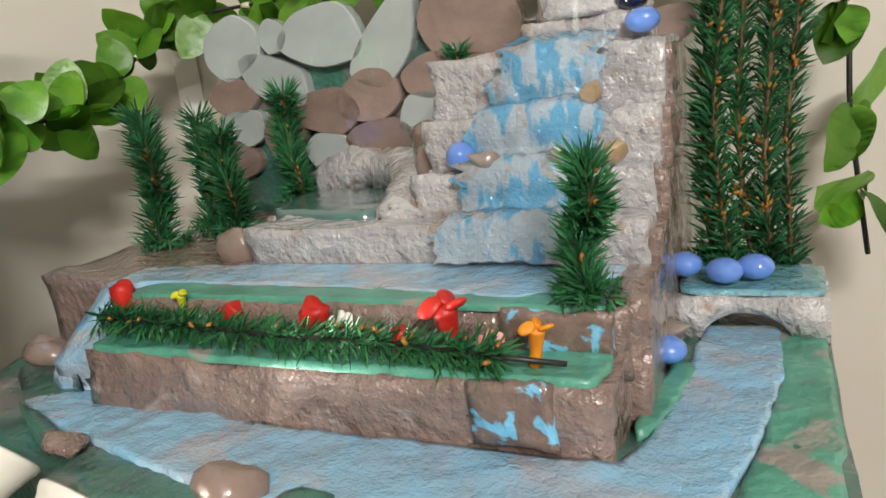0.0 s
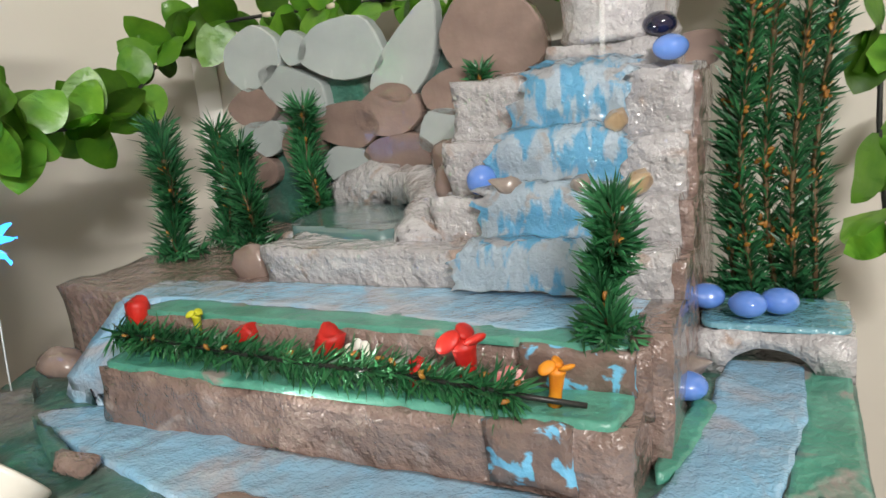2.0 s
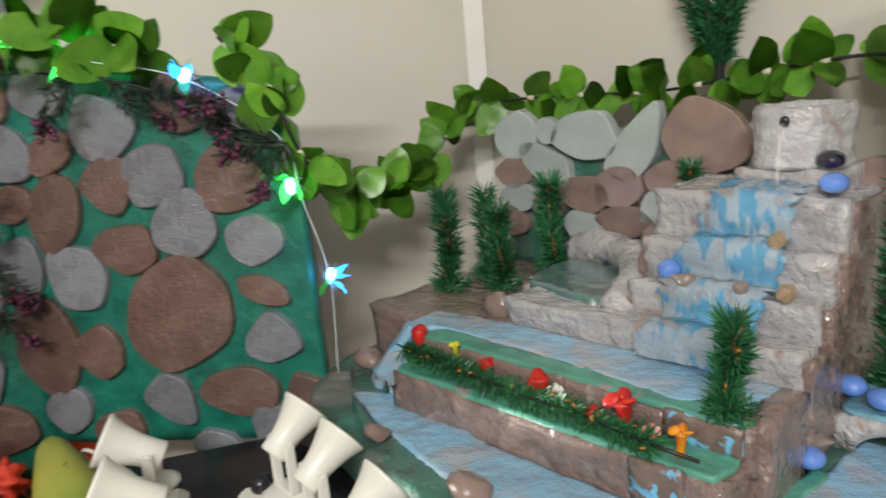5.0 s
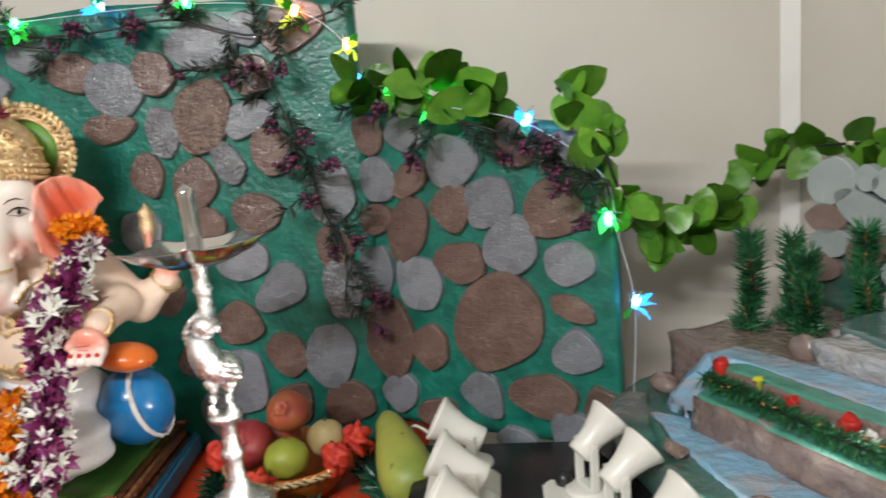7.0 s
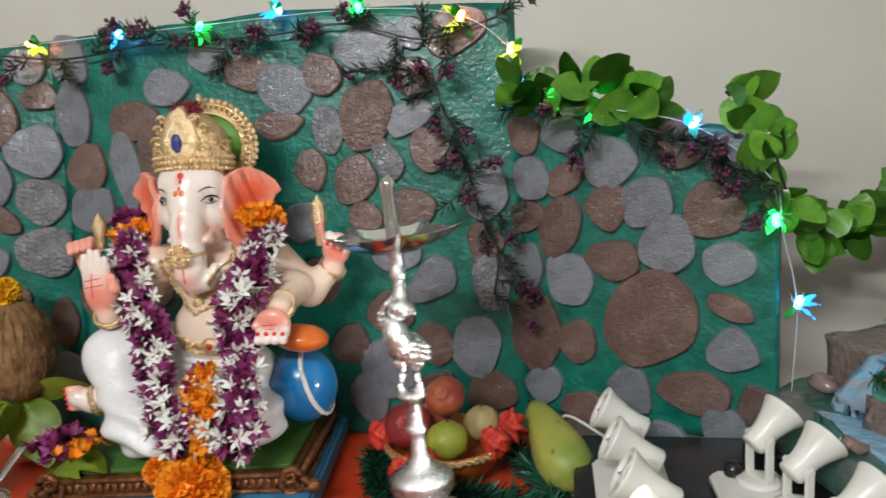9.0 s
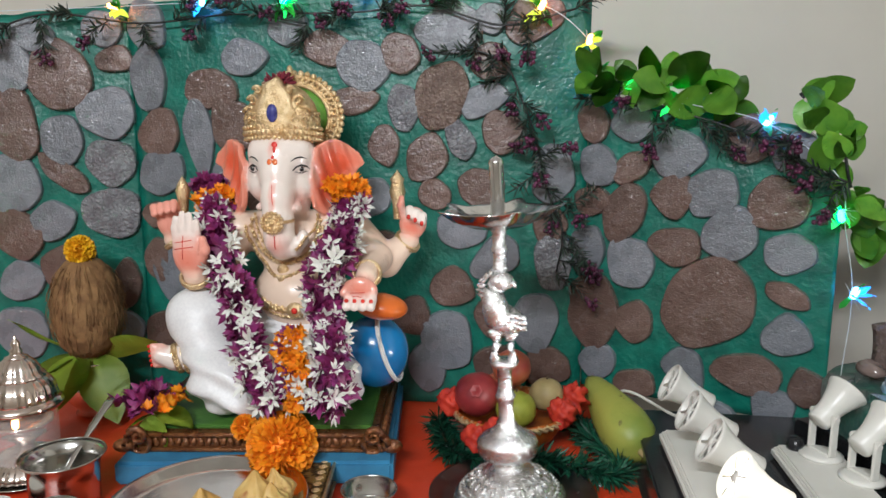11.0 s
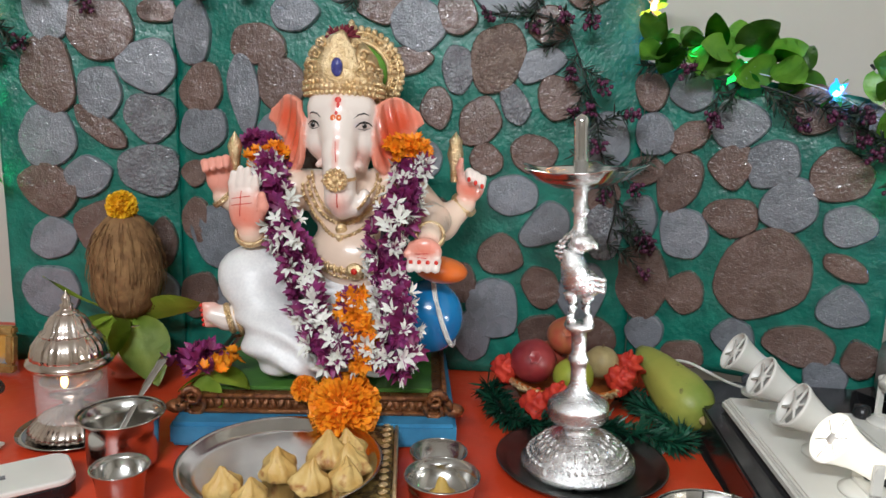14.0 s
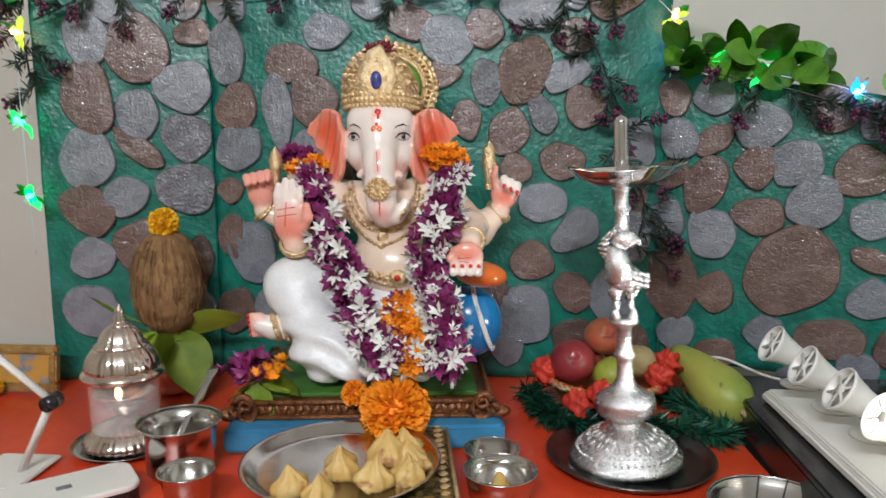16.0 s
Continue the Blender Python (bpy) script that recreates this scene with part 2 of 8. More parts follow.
M_COCO = mat("coconut_fibre", (0.33, 0.185, 0.075), (0.18, 0.09, 0.035), 40, 0.85, bump=1.0, bump_scale=60)
M_BETEL = mat("betel_leaf", (0.50, 0.64, 0.08), (0.34, 0.52, 0.05), 20, 0.35, bump=0.2, bump_scale=60)
M_POMEG = mat("pomegranate_skin", (0.30, 0.035, 0.035), (0.20, 0.02, 0.025), 22, 0.4, bump=0.1, coat=0.2)
M_APPLE = mat("blush_red_skin", (0.48, 0.075, 0.05), (0.46, 0.15, 0.06), 26, 0.35, bump=0.03, coat=0.3)
M_LIME = mat("green_guava_skin", (0.42, 0.46, 0.06), (0.34, 0.40, 0.05), 26, 0.4, bump=0.1)
M_SAPOTA = mat("pale_brown_fruit_skin", (0.52, 0.42, 0.20), (0.42, 0.32, 0.14), 40, 0.5, bump=0.1)
M_PAPAYA = mat("green_yellow_fruit_skin", (0.40, 0.41, 0.08), (0.20, 0.28, 0.045), 9, 0.45, bump=0.15, spread=(0.36, 0.64), third=(0.16, 0.15, 0.04), third_scale=60, third_spread=(0.66, 0.74))
M_BASKET = mat("orange_cloth_basket", (0.58, 0.17, 0.02), (0.42, 0.10, 0.012), 40, 0.5, bump=0.3)
M_MODAK = mat("fried_dumpling", (0.72, 0.52, 0.20), (0.60, 0.36, 0.10), 30, 0.5, bump=0.35, third=(0.40, 0.17, 0.05), third_scale=40, third_spread=(0.55, 0.68))
M_BRASS_BOX = mat("antique_brass_filigree", (0.42, 0.30, 0.10), (0.10, 0.065, 0.03), 90, 0.35, metal=0.7, bump=1.0, bump_scale=200, spread=(0.44, 0.56))
M_FLAME = glow("oil_flame", (1.0, 0.45, 0.12), 12)
M_LED = {"green": glow("green_led", (0.05, 1.0, 0.25), 26), "blue": glow("blue_led", (0.08, 0.35, 1.0), 26), "orange": glow("orange_led", (1.0, 0.25, 0.05), 26),
         "white": glow("lit_lamp_lens", (1.0, 0.95, 0.88), 9)}
M_LED_LEAF = mat("translucent_green_petal", (0.08, 0.55, 0.08), (0.05, 0.42, 0.06), 40, 0.3, bump=0, island=0.3)
# These petals emit: the bulb's light on them is put into the material.
M_GLOW_PETAL = {"green": glow("lit_green_petal", (0.06, 0.75, 0.14), 1.4), "blue": glow("lit_blue_petal", (0.05, 0.42, 0.95), 1.4), "orange": glow("lit_orange_petal", (0.45, 0.55, 0.05), 1.4)}
M_GLASS = glass("clear_glass")
M_FOOD = mat("yellow_sweet_paste", (0.62, 0.42, 0.10), (0.5, 0.3, 0.06), 70, 0.6, bump=0.5)
M_GILT = mat("gilt_picture_frame", (0.55, 0.38, 0.14), (0.38, 0.24, 0.08), 60, 0.35, metal=0.6, bump=0.6)
M_PICTURE = mat("picture_print", (0.10, 0.22, 0.36), (0.55, 0.30, 0.06), 14, 0.2, bump=0, spread=(0.5, 0.6))

# ---- mesh helpers ----


def faces_since(bm, n, index, smooth=True):
    bm.faces.ensure_lookup_table()
    for f in bm.faces[n:]:
        f.material_index, f.smooth = index, smooth


def ball(bm, c, r, rot=(0, 0, 0), seg=16, index=0):
    n = len(bm.faces)
    r = (r, r, r) if not hasattr(r, "__len__") else r
    m = Matrix.LocRotScale(c, Euler([radians(a) for a in rot]), r)
    bmesh.ops.create_uvsphere(bm, u_segments=seg, v_segments=max(6, seg // 2), radius=1, matrix=m)
    faces_since(bm, n, index)


def ring_loft(bm, rings, index=0, cap=True, closed=True, smooth=True):
    n = len(bm.faces)
    vs = [[bm.verts.new(p) for p in ring] for ring in rings]
    k = len(vs[0])
    for a, b in zip(vs, vs[1:]):
        for i in range(k if closed else k - 1):
            j = (i + 1) % k
            bm.faces.new((a[i], a[j], b[j], b[i]))
    if cap:
        bm.faces.new(vs[0][::-1])
        bm.faces.new(vs[-1])
    faces_since(bm, n, index, smooth)
    return vs


def lathe(bm, profile, c=(0, 0, 0), seg=32, index=0, wave=0.0, waves=0, cap=True):
    rings = []
    for r, z in profile:
        ring = []
        for i in range(seg):
            a = 2 * math.pi * i / seg
            rr = r * (1 + wave * math.cos(waves * a))
            ring.append((c[0] + rr * math.cos(a), c[1] + rr * math.sin(a), c[2] + z))
        rings.append(ring)
    ring_loft(bm, rings, index, cap)


def tube(bm, pts, radii, seg=8, index=0, squash=1.0):
    pts = [Vector(p) for p in pts]
    radii = radii if hasattr(radii, "__len__") else [radii] * len(pts)
    rings = []
    for i, p in enumerate(pts):
        d = (pts[min(i + 1, len(pts) - 1)] - pts[max(i - 1, 0)]).normalized()
        side = d.cross(Vector((0, 0, 1))) if abs(d.z) < 0.9 else d.cross(Vector((0, 1, 0)))
        side.normalize()
        up = side.cross(d)
        rings.append([p + radii[i] * (math.cos(2 * math.pi * k / seg) * side + squash * math.sin(2 * math.pi * k / seg) * up) for k in range(seg)])
    ring_loft(bm, rings, index)


def smooth_path(pts, n=6):
    """Points along a smooth curve through pts."""
    p = [Vector(q) for q in pts]
    p = [2 * p[0] - p[1]] + p + [2 * p[-1] - p[-2]]
    out = []
    for i in range(1, len(p) - 2):
        for k in range(n):
            t = k / n
            a, b, c, d = p[i - 1], p[i], p[i + 1], p[i + 2]
            out.append(0.5 * (2 * b + (c - a) * t + (2 * a - 5 * b + 4 * c - d) * t * t + (3 * b - a - 3 * c + d) * t ** 3))
    out.append(p[-2])
    return out


def rough(p, amp, freq):
    v = Vector(p)
    return v + amp * noise.noise_vector(v * freq) + 0.45 * amp * noise.noise_vector(v * freq * 2.7 + Vector((7, 3, 1))) + 0.28 * amp * noise.noise_vector(v * freq * 6.5)


def rough_block(bm, x0, x1, y0, y1, z0, z1, amp=0.005, freq=22, step=0.012, index=0, rows=None):
    """A block with hand-modelled, uneven faces and soft edges."""
    n = len(bm.faces)
    lo, hi = (x0, y0, z0), (x1, y1, z1)
    for axis in range(3):
        u, v = (axis + 1) % 3, (axis + 2) % 3
        nu, nv = max(2, int((hi[u] - lo[u]) / step)), max(2, int((hi[v] - lo[v]) / step))
        for end in (0, 1):
            grid = []
            for i in range(nu + 1):
                row = []
                for j in range(nv + 1):
                    p = [0, 0, 0]
                    p[axis] = hi[axis] if end else lo[axis]
                    p[u] = lo[u] + (hi[u] - lo[u]) * i / nu
                    p[v] = lo[v] + (hi[v] - lo[v]) * j / nv
                    row.append(bm.verts.new(rough(p, amp, freq)))
                grid.append(row)
            for i in range(nu):
                for j in range(nv):
                    q = (grid[i][j], grid[i + 1][j], grid[i + 1][j + 1], grid[i][j + 1])
                    bm.faces.new(q if end else q[::-1])
    bmesh.ops.remove_doubles(bm, verts=bm.verts, dist=0.0006)
    faces_since(bm, n, index)


def block(bm, x0, x1, y0, y1, z0, z1, bevel=0.0, index=0):
    n = len(bm.faces)
    m = Matrix.LocRotScale(((x0 + x1) / 2, (y0 + y1) / 2, (z0 + z1) / 2), None, (x1 - x0, y1 - y0, z1 - z0))
    got = bmesh.ops.create_cube(bm, size=1, matrix=m)
    if bevel:
        edges = list({e for v in got["verts"] for e in v.link_edges})
        bmesh.ops.bevel(bm, geom=edges, offset=bevel, segments=2, affect="EDGES")
    faces_since(bm, n, index, False)


def sheet(bm, outline, z, thick, amp=0.002, freq=30, step=0.012, index=0):
    """A flat patch over a polygon outline (plan), with an uneven top and a soft rim."""
    n = len(bm.faces)
    xs, ys = [p[0] for p in outline], [p[1] for p in outline]

    def inside(x, y):
        hit = False
        for (xa, ya), (xb, yb) in zip(outline, outline[1:] + outline[:1]):
            if (ya > y) != (yb > y) and x < (xb - xa) * (y - ya) / (yb - ya) + xa:
                hit = not hit
        return hit
    nx, ny = int((max(xs) - min(xs)) / step) + 1, int((max(ys) - min(ys)) / step) + 1
    verts = {}

    def vert(i, j):
        if (i, j) not in verts:
            x, y = min(xs) + i * step, min(ys) + j * step
            w = 0.35 * step * noise.noise_vector(Vector((x * 40, y * 40, 3)))
            h = amp * noise.noise(Vector((x, y, 0)) * freq) + 0.5 * amp * noise.noise(Vector((x, y, 5)) * freq * 3)
            verts[i, j] = bm.verts.new((x + w.x, y + w.y, z + h))
        return verts[i, j]
    for i in range(nx):
        for j in range(ny):
            if inside(min(xs) + (i + 0.5) * step, min(ys) + (j + 0.5) * step):
                bm.faces.new((vert(i, j), vert(i + 1, j), vert(i + 1, j + 1), vert(i, j + 1)))
    edge_of = {}
    for e in bm.edges:
        if e.is_boundary:
            a, b = e.verts
            edge_of.setdefault(a, []).append(b)
            edge_of.setdefault(b, []).append(a)
    for _ in range(4):
        moved = {v: (v.co + sum((w.co for w in near), Vector())) / (1 + len(near)) for v, near in edge_of.items()}
        for v, co in moved.items():
            v.co.x, v.co.y = co.x, co.y
    rim = [e for e in bm.edges if e.is_boundary and e.link_faces[0].index >= -1 and e.verts[0].co.z > z - thick / 2]
    got = bmesh.ops.extrude_edge_only(bm, edges=rim)
    for v in got["geom"]:
        if isinstance(v, bmesh.types.BMVert):
            v.co.z = z - thick
    bmesh.ops.recalc_face_normals(bm, faces=bm.faces)
    faces_since(bm, n, index)


def mesh_of(name, bm, materials):
    me = bpy.data.meshes.new(name)
    bm.to_mesh(me)
    bm.free()
    for m in materials if isinstance(materials, (list, tuple)) else [materials]:
        me.materials.append(m)
    return me


def part(name, bm, material, parent, label="", place=None):
    """Links a bmesh (or a mesh) as one mesh object under a thing or under a part."""
    me = bm if isinstance(bm, bpy.types.Mesh) else mesh_of(name, bm, material)
    ob = new(name, me)
    ob.parent = parent
    if place is not None:
        ob.matrix_basis = place
    return tagged(ob, label)


def thing(name, label, category, place=None, group="", kind=""):
    ob = new(name)
    ob.empty_display_size = 0.02
    if place is not None:
        ob.matrix_basis = place
    return tagged(ob, label, category, group, kind)


def solo(name, bm, material, label, category, place=None, group="", kind=""):
    ob = new(name, mesh_of(name, bm, material))
    if place is not None:
        ob.matrix_basis = place
    return tagged(ob, label, category, group, kind)


B = bmesh.new
rnd = random.Random(11)

# ---- the room ----
FLOOR, CEIL, TABLE = -0.58, 2.2, 0.168
W = pose(0.2, 0.64, 0, 0, 0, -62.66)      # the fountain's own axes: along its steps, into its depth, up


def room():
    bm = B()
    block(bm, -3.4, 2.6, -2.4, 1.9, FLOOR - 0.1, FLOOR)
    solo("floor", bm, M_FLOOR, "grey-beige tiled floor of the room", "floor", kind="structure")
    bm = B()
    block(bm, -3.4, 2.6, -2.4, 1.9, CEIL, CEIL + 0.1)
    solo("ceiling", bm, M_CEIL, "plain white painted ceiling", "ceiling", kind="structure")
    bm = B()
    block(bm, -3.3, 0.60, 1.2, 1.32, FLOOR, CEIL)
    solo("wall_north", bm, M_WALL, "cream painted plaster wall behind the stone panels", "wall", kind="structure")
    bm = B()
    block(bm, -0.36, 3.7, 0.54, 0.66, FLOOR, CEIL)
    solo("wall_east", bm, M_WALL, "cream painted plaster wall behind the fountain", "wall", W, kind="structure")
    bm = B()
    block(bm, -3.42, -3.3, -2.4, 1.3, FLOOR, CEIL)
    solo("wall_west", bm, M_WALL, "cream painted plaster wall", "wall", kind="structure")
    bm = B()
    block(bm, -3.4, 2.6, -2.42, -2.3, FLOOR, CEIL)
    solo("wall_south", bm, M_WALL, "cream painted plaster wall", "wall", kind="structure")
    bm = B()
    block(bm, -0.022, 0.022, -0.02, 0.06, FLOOR, CEIL, 0.006)
    solo("trim", bm, M_WHITE_TRIM, "white painted corner strip from floor to ceiling", "trim", pose(0.528, 1.185, 0, 0, 0, -25), kind="structure")


room()


def tables():
    t = thing("altar_table", "low table draped in orange-red satin cloth", "table")
    bm = B()
    block(bm, -1.95, -0.27, 0.12, 1.12, TABLE - 0.05, TABLE - 0.008, 0.004)
    part("tabletop", bm, M_BLACK, t)
    for x in (-1.9, -0.33):
        for y in (0.18, 1.06):
            bm = B()
            block(bm, x - 0.03, x + 0.03, y - 0.03, y + 0.03, FLOOR, TABLE - 0.05, 0.004)
            part("leg", bm, M_BLACK, t)
    # satin cloth with soft folds and a hanging front
    bm = B()
    cols, rows = 120, 90
    grid = []
    for j in range(rows + 1):
        row = []
        for i in range(cols + 1):
            x = -1.97 + 1.72 * i / cols
            v = j / rows * 1.28
            y, z = (1.14 - v, TABLE) if v < 1.04 else (0.10 - 0.01 * math.sin(x * 60), TABLE - (v - 1.04))
            f = noise.noise(Vector((x * 5, v * 5, 2))) + 0.6 * noise.noise(Vector((x * 13 + v * 7, v * 4, 9)))
            z += 0.004 * f + 0.002 * noise.noise(Vector((x * 34 + v * 20, v * 16 - x * 9, 4))) - 0.001 if v < 1.04 else 0
            y += 0.012 * f if v >= 1.04 else 0
            row.append(bm.verts.new((x, y, z)))
        grid.append(row)
    for j in range(rows):
        for i in range(cols):
            bm.faces.new((grid[j][i], grid[j + 1][i], grid[j + 1][i + 1], grid[j][i + 1]))
    faces_since(bm, 0, 0)
    solo("tablecloth", bm, M_CLOTH, "creased orange-red satin cloth spread over the altar table", "tablecloth")

    s = thing("fountain_stand", "dark stand under the miniature fountain", "stand", W)
    bm = B()
    block(bm, -0.16, 0.585, -0.11, 0.46, 0.235, 0.262, 0.004)
    part("tabletop", bm, M_BLACK, s)
    for x in (-0.12, 0.53):
        for y in (-0.07, 0.42):
            bm = B()
            block(bm, x - 0.025, x + 0.025, y - 0.025, y + 0.025, FLOOR, 0.235, 0.004)
            part("leg", bm, M_BLACK, s)
    box = thing("black_box", "glossy black box beside the cloth carrying the spot lamps", "box", pose(0, 0, 0, 0, 0, -1.5))
    bm = B()
    block(bm, -0.258, 0.096, 0.244, 0.796, TABLE - 0.05, 0.226, 0.004)
    part("body", bm, M_BLACK, box)
    bm = B()
    block(bm, -0.262, 0.10, 0.24, 0.80, 0.226, 0.238, 0.003)
    part("lid", bm, M_BLACK, box, "glossy black top")


tables()

# ---- the stone-pattern boards behind the altar ----


def board(name, label, x0, y0, x1, y1, z0, tops, seams=()):
    """An upright foam board from (x0, y0) to (x1, y1); tops: (share of the width, height) from its start to its end."""
    a = math.degrees(math.atan2(y1 - y0, x1 - x0))
    width = math.hypot(x1 - x0, y1 - y0)
    t = thing(name, label, "panel", pose(x0, y0, 0, 0, 0, a))
    bm = B()
    n = 60
    front, back = [], []
    for i in range(n + 1):
        u = i / n
        for (ua, za), (ub, zb) in zip(tops, tops[1:]):
            if ua <= u <= ub:
                top = za + (zb - za) * (u - ua) / max(1e-6, ub - ua)
        top += 0.004 * noise.noise(Vector((u * 9, z0, x0)))
        col_f, col_b = [], []
        m = 40
        for j in range(m + 1):
            z = z0 + (top - z0) * j / m
            x = u * width
            d = 0.0035 * noise.noise(Vector((x * 14, z * 14, x0))) + 0.0018 * noise.noise(Vector((x * 45, z * 45, x0 + 4)))
            col_f.append(bm.verts.new((x, d, z)))
            col_b.append(bm.verts.new((x, 0.03, z)))
        front.append(col_f)
        back.append(col_b)
    for i in range(n):
        for j in range(40):
            bm.faces.new((front[i][j], front[i + 1][j], front[i + 1][j + 1], front[i][j + 1]))
            bm.faces.new((back[i][j], back[i][j + 1], back[i + 1][j + 1], back[i + 1][j]))
        bm.faces.new((front[i][40], front[i + 1][40], back[i + 1][40], back[i][40]))
        bm.faces.new((front[i][0], back[i][0], back[i + 1][0], front[i + 1][0]))
    for i in (0, n):
        for j in range(40):
            q = (front[i][j], front[i][j + 1], back[i][j + 1], back[i][j])
            bm.faces.new(q if i == 0 else q[::-1])
    faces_since(bm, 0, 0)
    part("backing_board", bm, M_GREEN, t)
    return t


l_panel = board("stone_panel", "green board wing with raised grey and brown stone shapes", -1.64, 0.885, -1.30, 0.97, TABLE, ((0, 0.99), (0.5, 1.01), (1, 1.03)))
m_panel = board("stone_panel", "tall green board with raised grey and brown stone shapes", -1.298, 0.97, -0.327, 0.975, TABLE, ((0, 1.03), (0.55, 1.05), (1, 1.03)))
r_panel = board("stone_panel", "lower green board wing with raised grey and brown stone shapes", -0.325, 0.975, 0.10, 0.786, 0.222, ((0, 0.835), (0.5, 0.80), (0.86, 0.77), (1, 0.70)))


def rounded_outline(r, w, h, corners):
    """A hand-cut outline: a few uneven corners, rounded off, filling w by h."""
    pts = []
    start = r.uniform(0, 6.283)
    for i in range(corners):
        a = start + 2 * math.pi * (i + r.uniform(-0.26, 0.26)) / corners
        k = r.uniform(0.80, 1.10)
        pts.append((math.cos(a) * k, math.sin(a) * k))
    for cut in (0.20, 0.25):
        pts = [q for p, n in zip(pts, pts[1:] + pts[:1]) for q in ((p[0] + (n[0] - p[0]) * cut, p[1] + (n[1] - p[1]) * cut), (n[0] + (p[0] - n[0]) * cut, n[1] + (p[1] - n[1]) * cut))]
    x0, x1, y0, y1 = min(p[0] for p in pts), max(p[0] for p in pts), min(p[1] for p in pts), max(p[1] for p in pts)
    return [((p[0] - (x0 + x1) / 2) * w / (x1 - x0), (p[1] - (y0 + y1) / 2) * h / (y1 - y0)) for p in pts]


def stone(panel, s, z, w, h, turn, kind):
    """A raised, flat-faced stone shape on a board: s along it, z high."""
    if z > 1.0:
        return
    bm = B()
    seed = rnd.random() * 50
    w, h = w * 1.13, h * 1.13
    edge = rounded_outline(rnd, w, h, rnd.choice((5, 6, 6, 7)))
    g = radians(turn)
    rings = []
    for inset, depth in ((-0.002, 0.004), (0.0, -0.0085), (0.0022, -0.0108)):
        ring = []
        for x, y in edge:
            k = 1 - inset / max(0.012, math.hypot(x, y))
            x, y = x * k, y * k
            ring.append((x * math.cos(g) - y * math.sin(g), depth + 0.0018 * noise.noise(Vector((x * 26, y * 26, seed))), x * math.sin(g) + y * math.cos(g)))
        rings.append(ring)
    ring_loft(bm, rings, 0, cap=False)
    bm.verts.ensure_lookup_table()
    k = len(edge)
    last = list(bm.verts)[-k:]
    mid = [bm.verts.new(Vector((v.co.x * 0.45, -0.0114 + 0.0008 * noise.noise(v.co * 30 + Vector((seed, 0, 0))), v.co.z * 0.45))) for v in last]
    for i in range(k):
        bm.faces.new((last[i], last[(i + 1) % k], mid[(i + 1) % k], mid[i]))
    bm.faces.new(mid)
    for f in bm.faces:
        f.smooth = False
    bmesh.ops.recalc_face_normals(bm, faces=bm.faces)
    m = {"g": M_ST_GREY, "b": M_ST_BROWN, "s": M_ST_SHINY, "t": M_ST_SHINYB}[kind]
    part("stone", bm, m, panel, place=pose(s, -0.001, z))


# ---- the miniature fountain ----
fountain = thing("fountain_model", "handmade painted stepped waterfall with streams and stone backdrop", "fountain model", W)


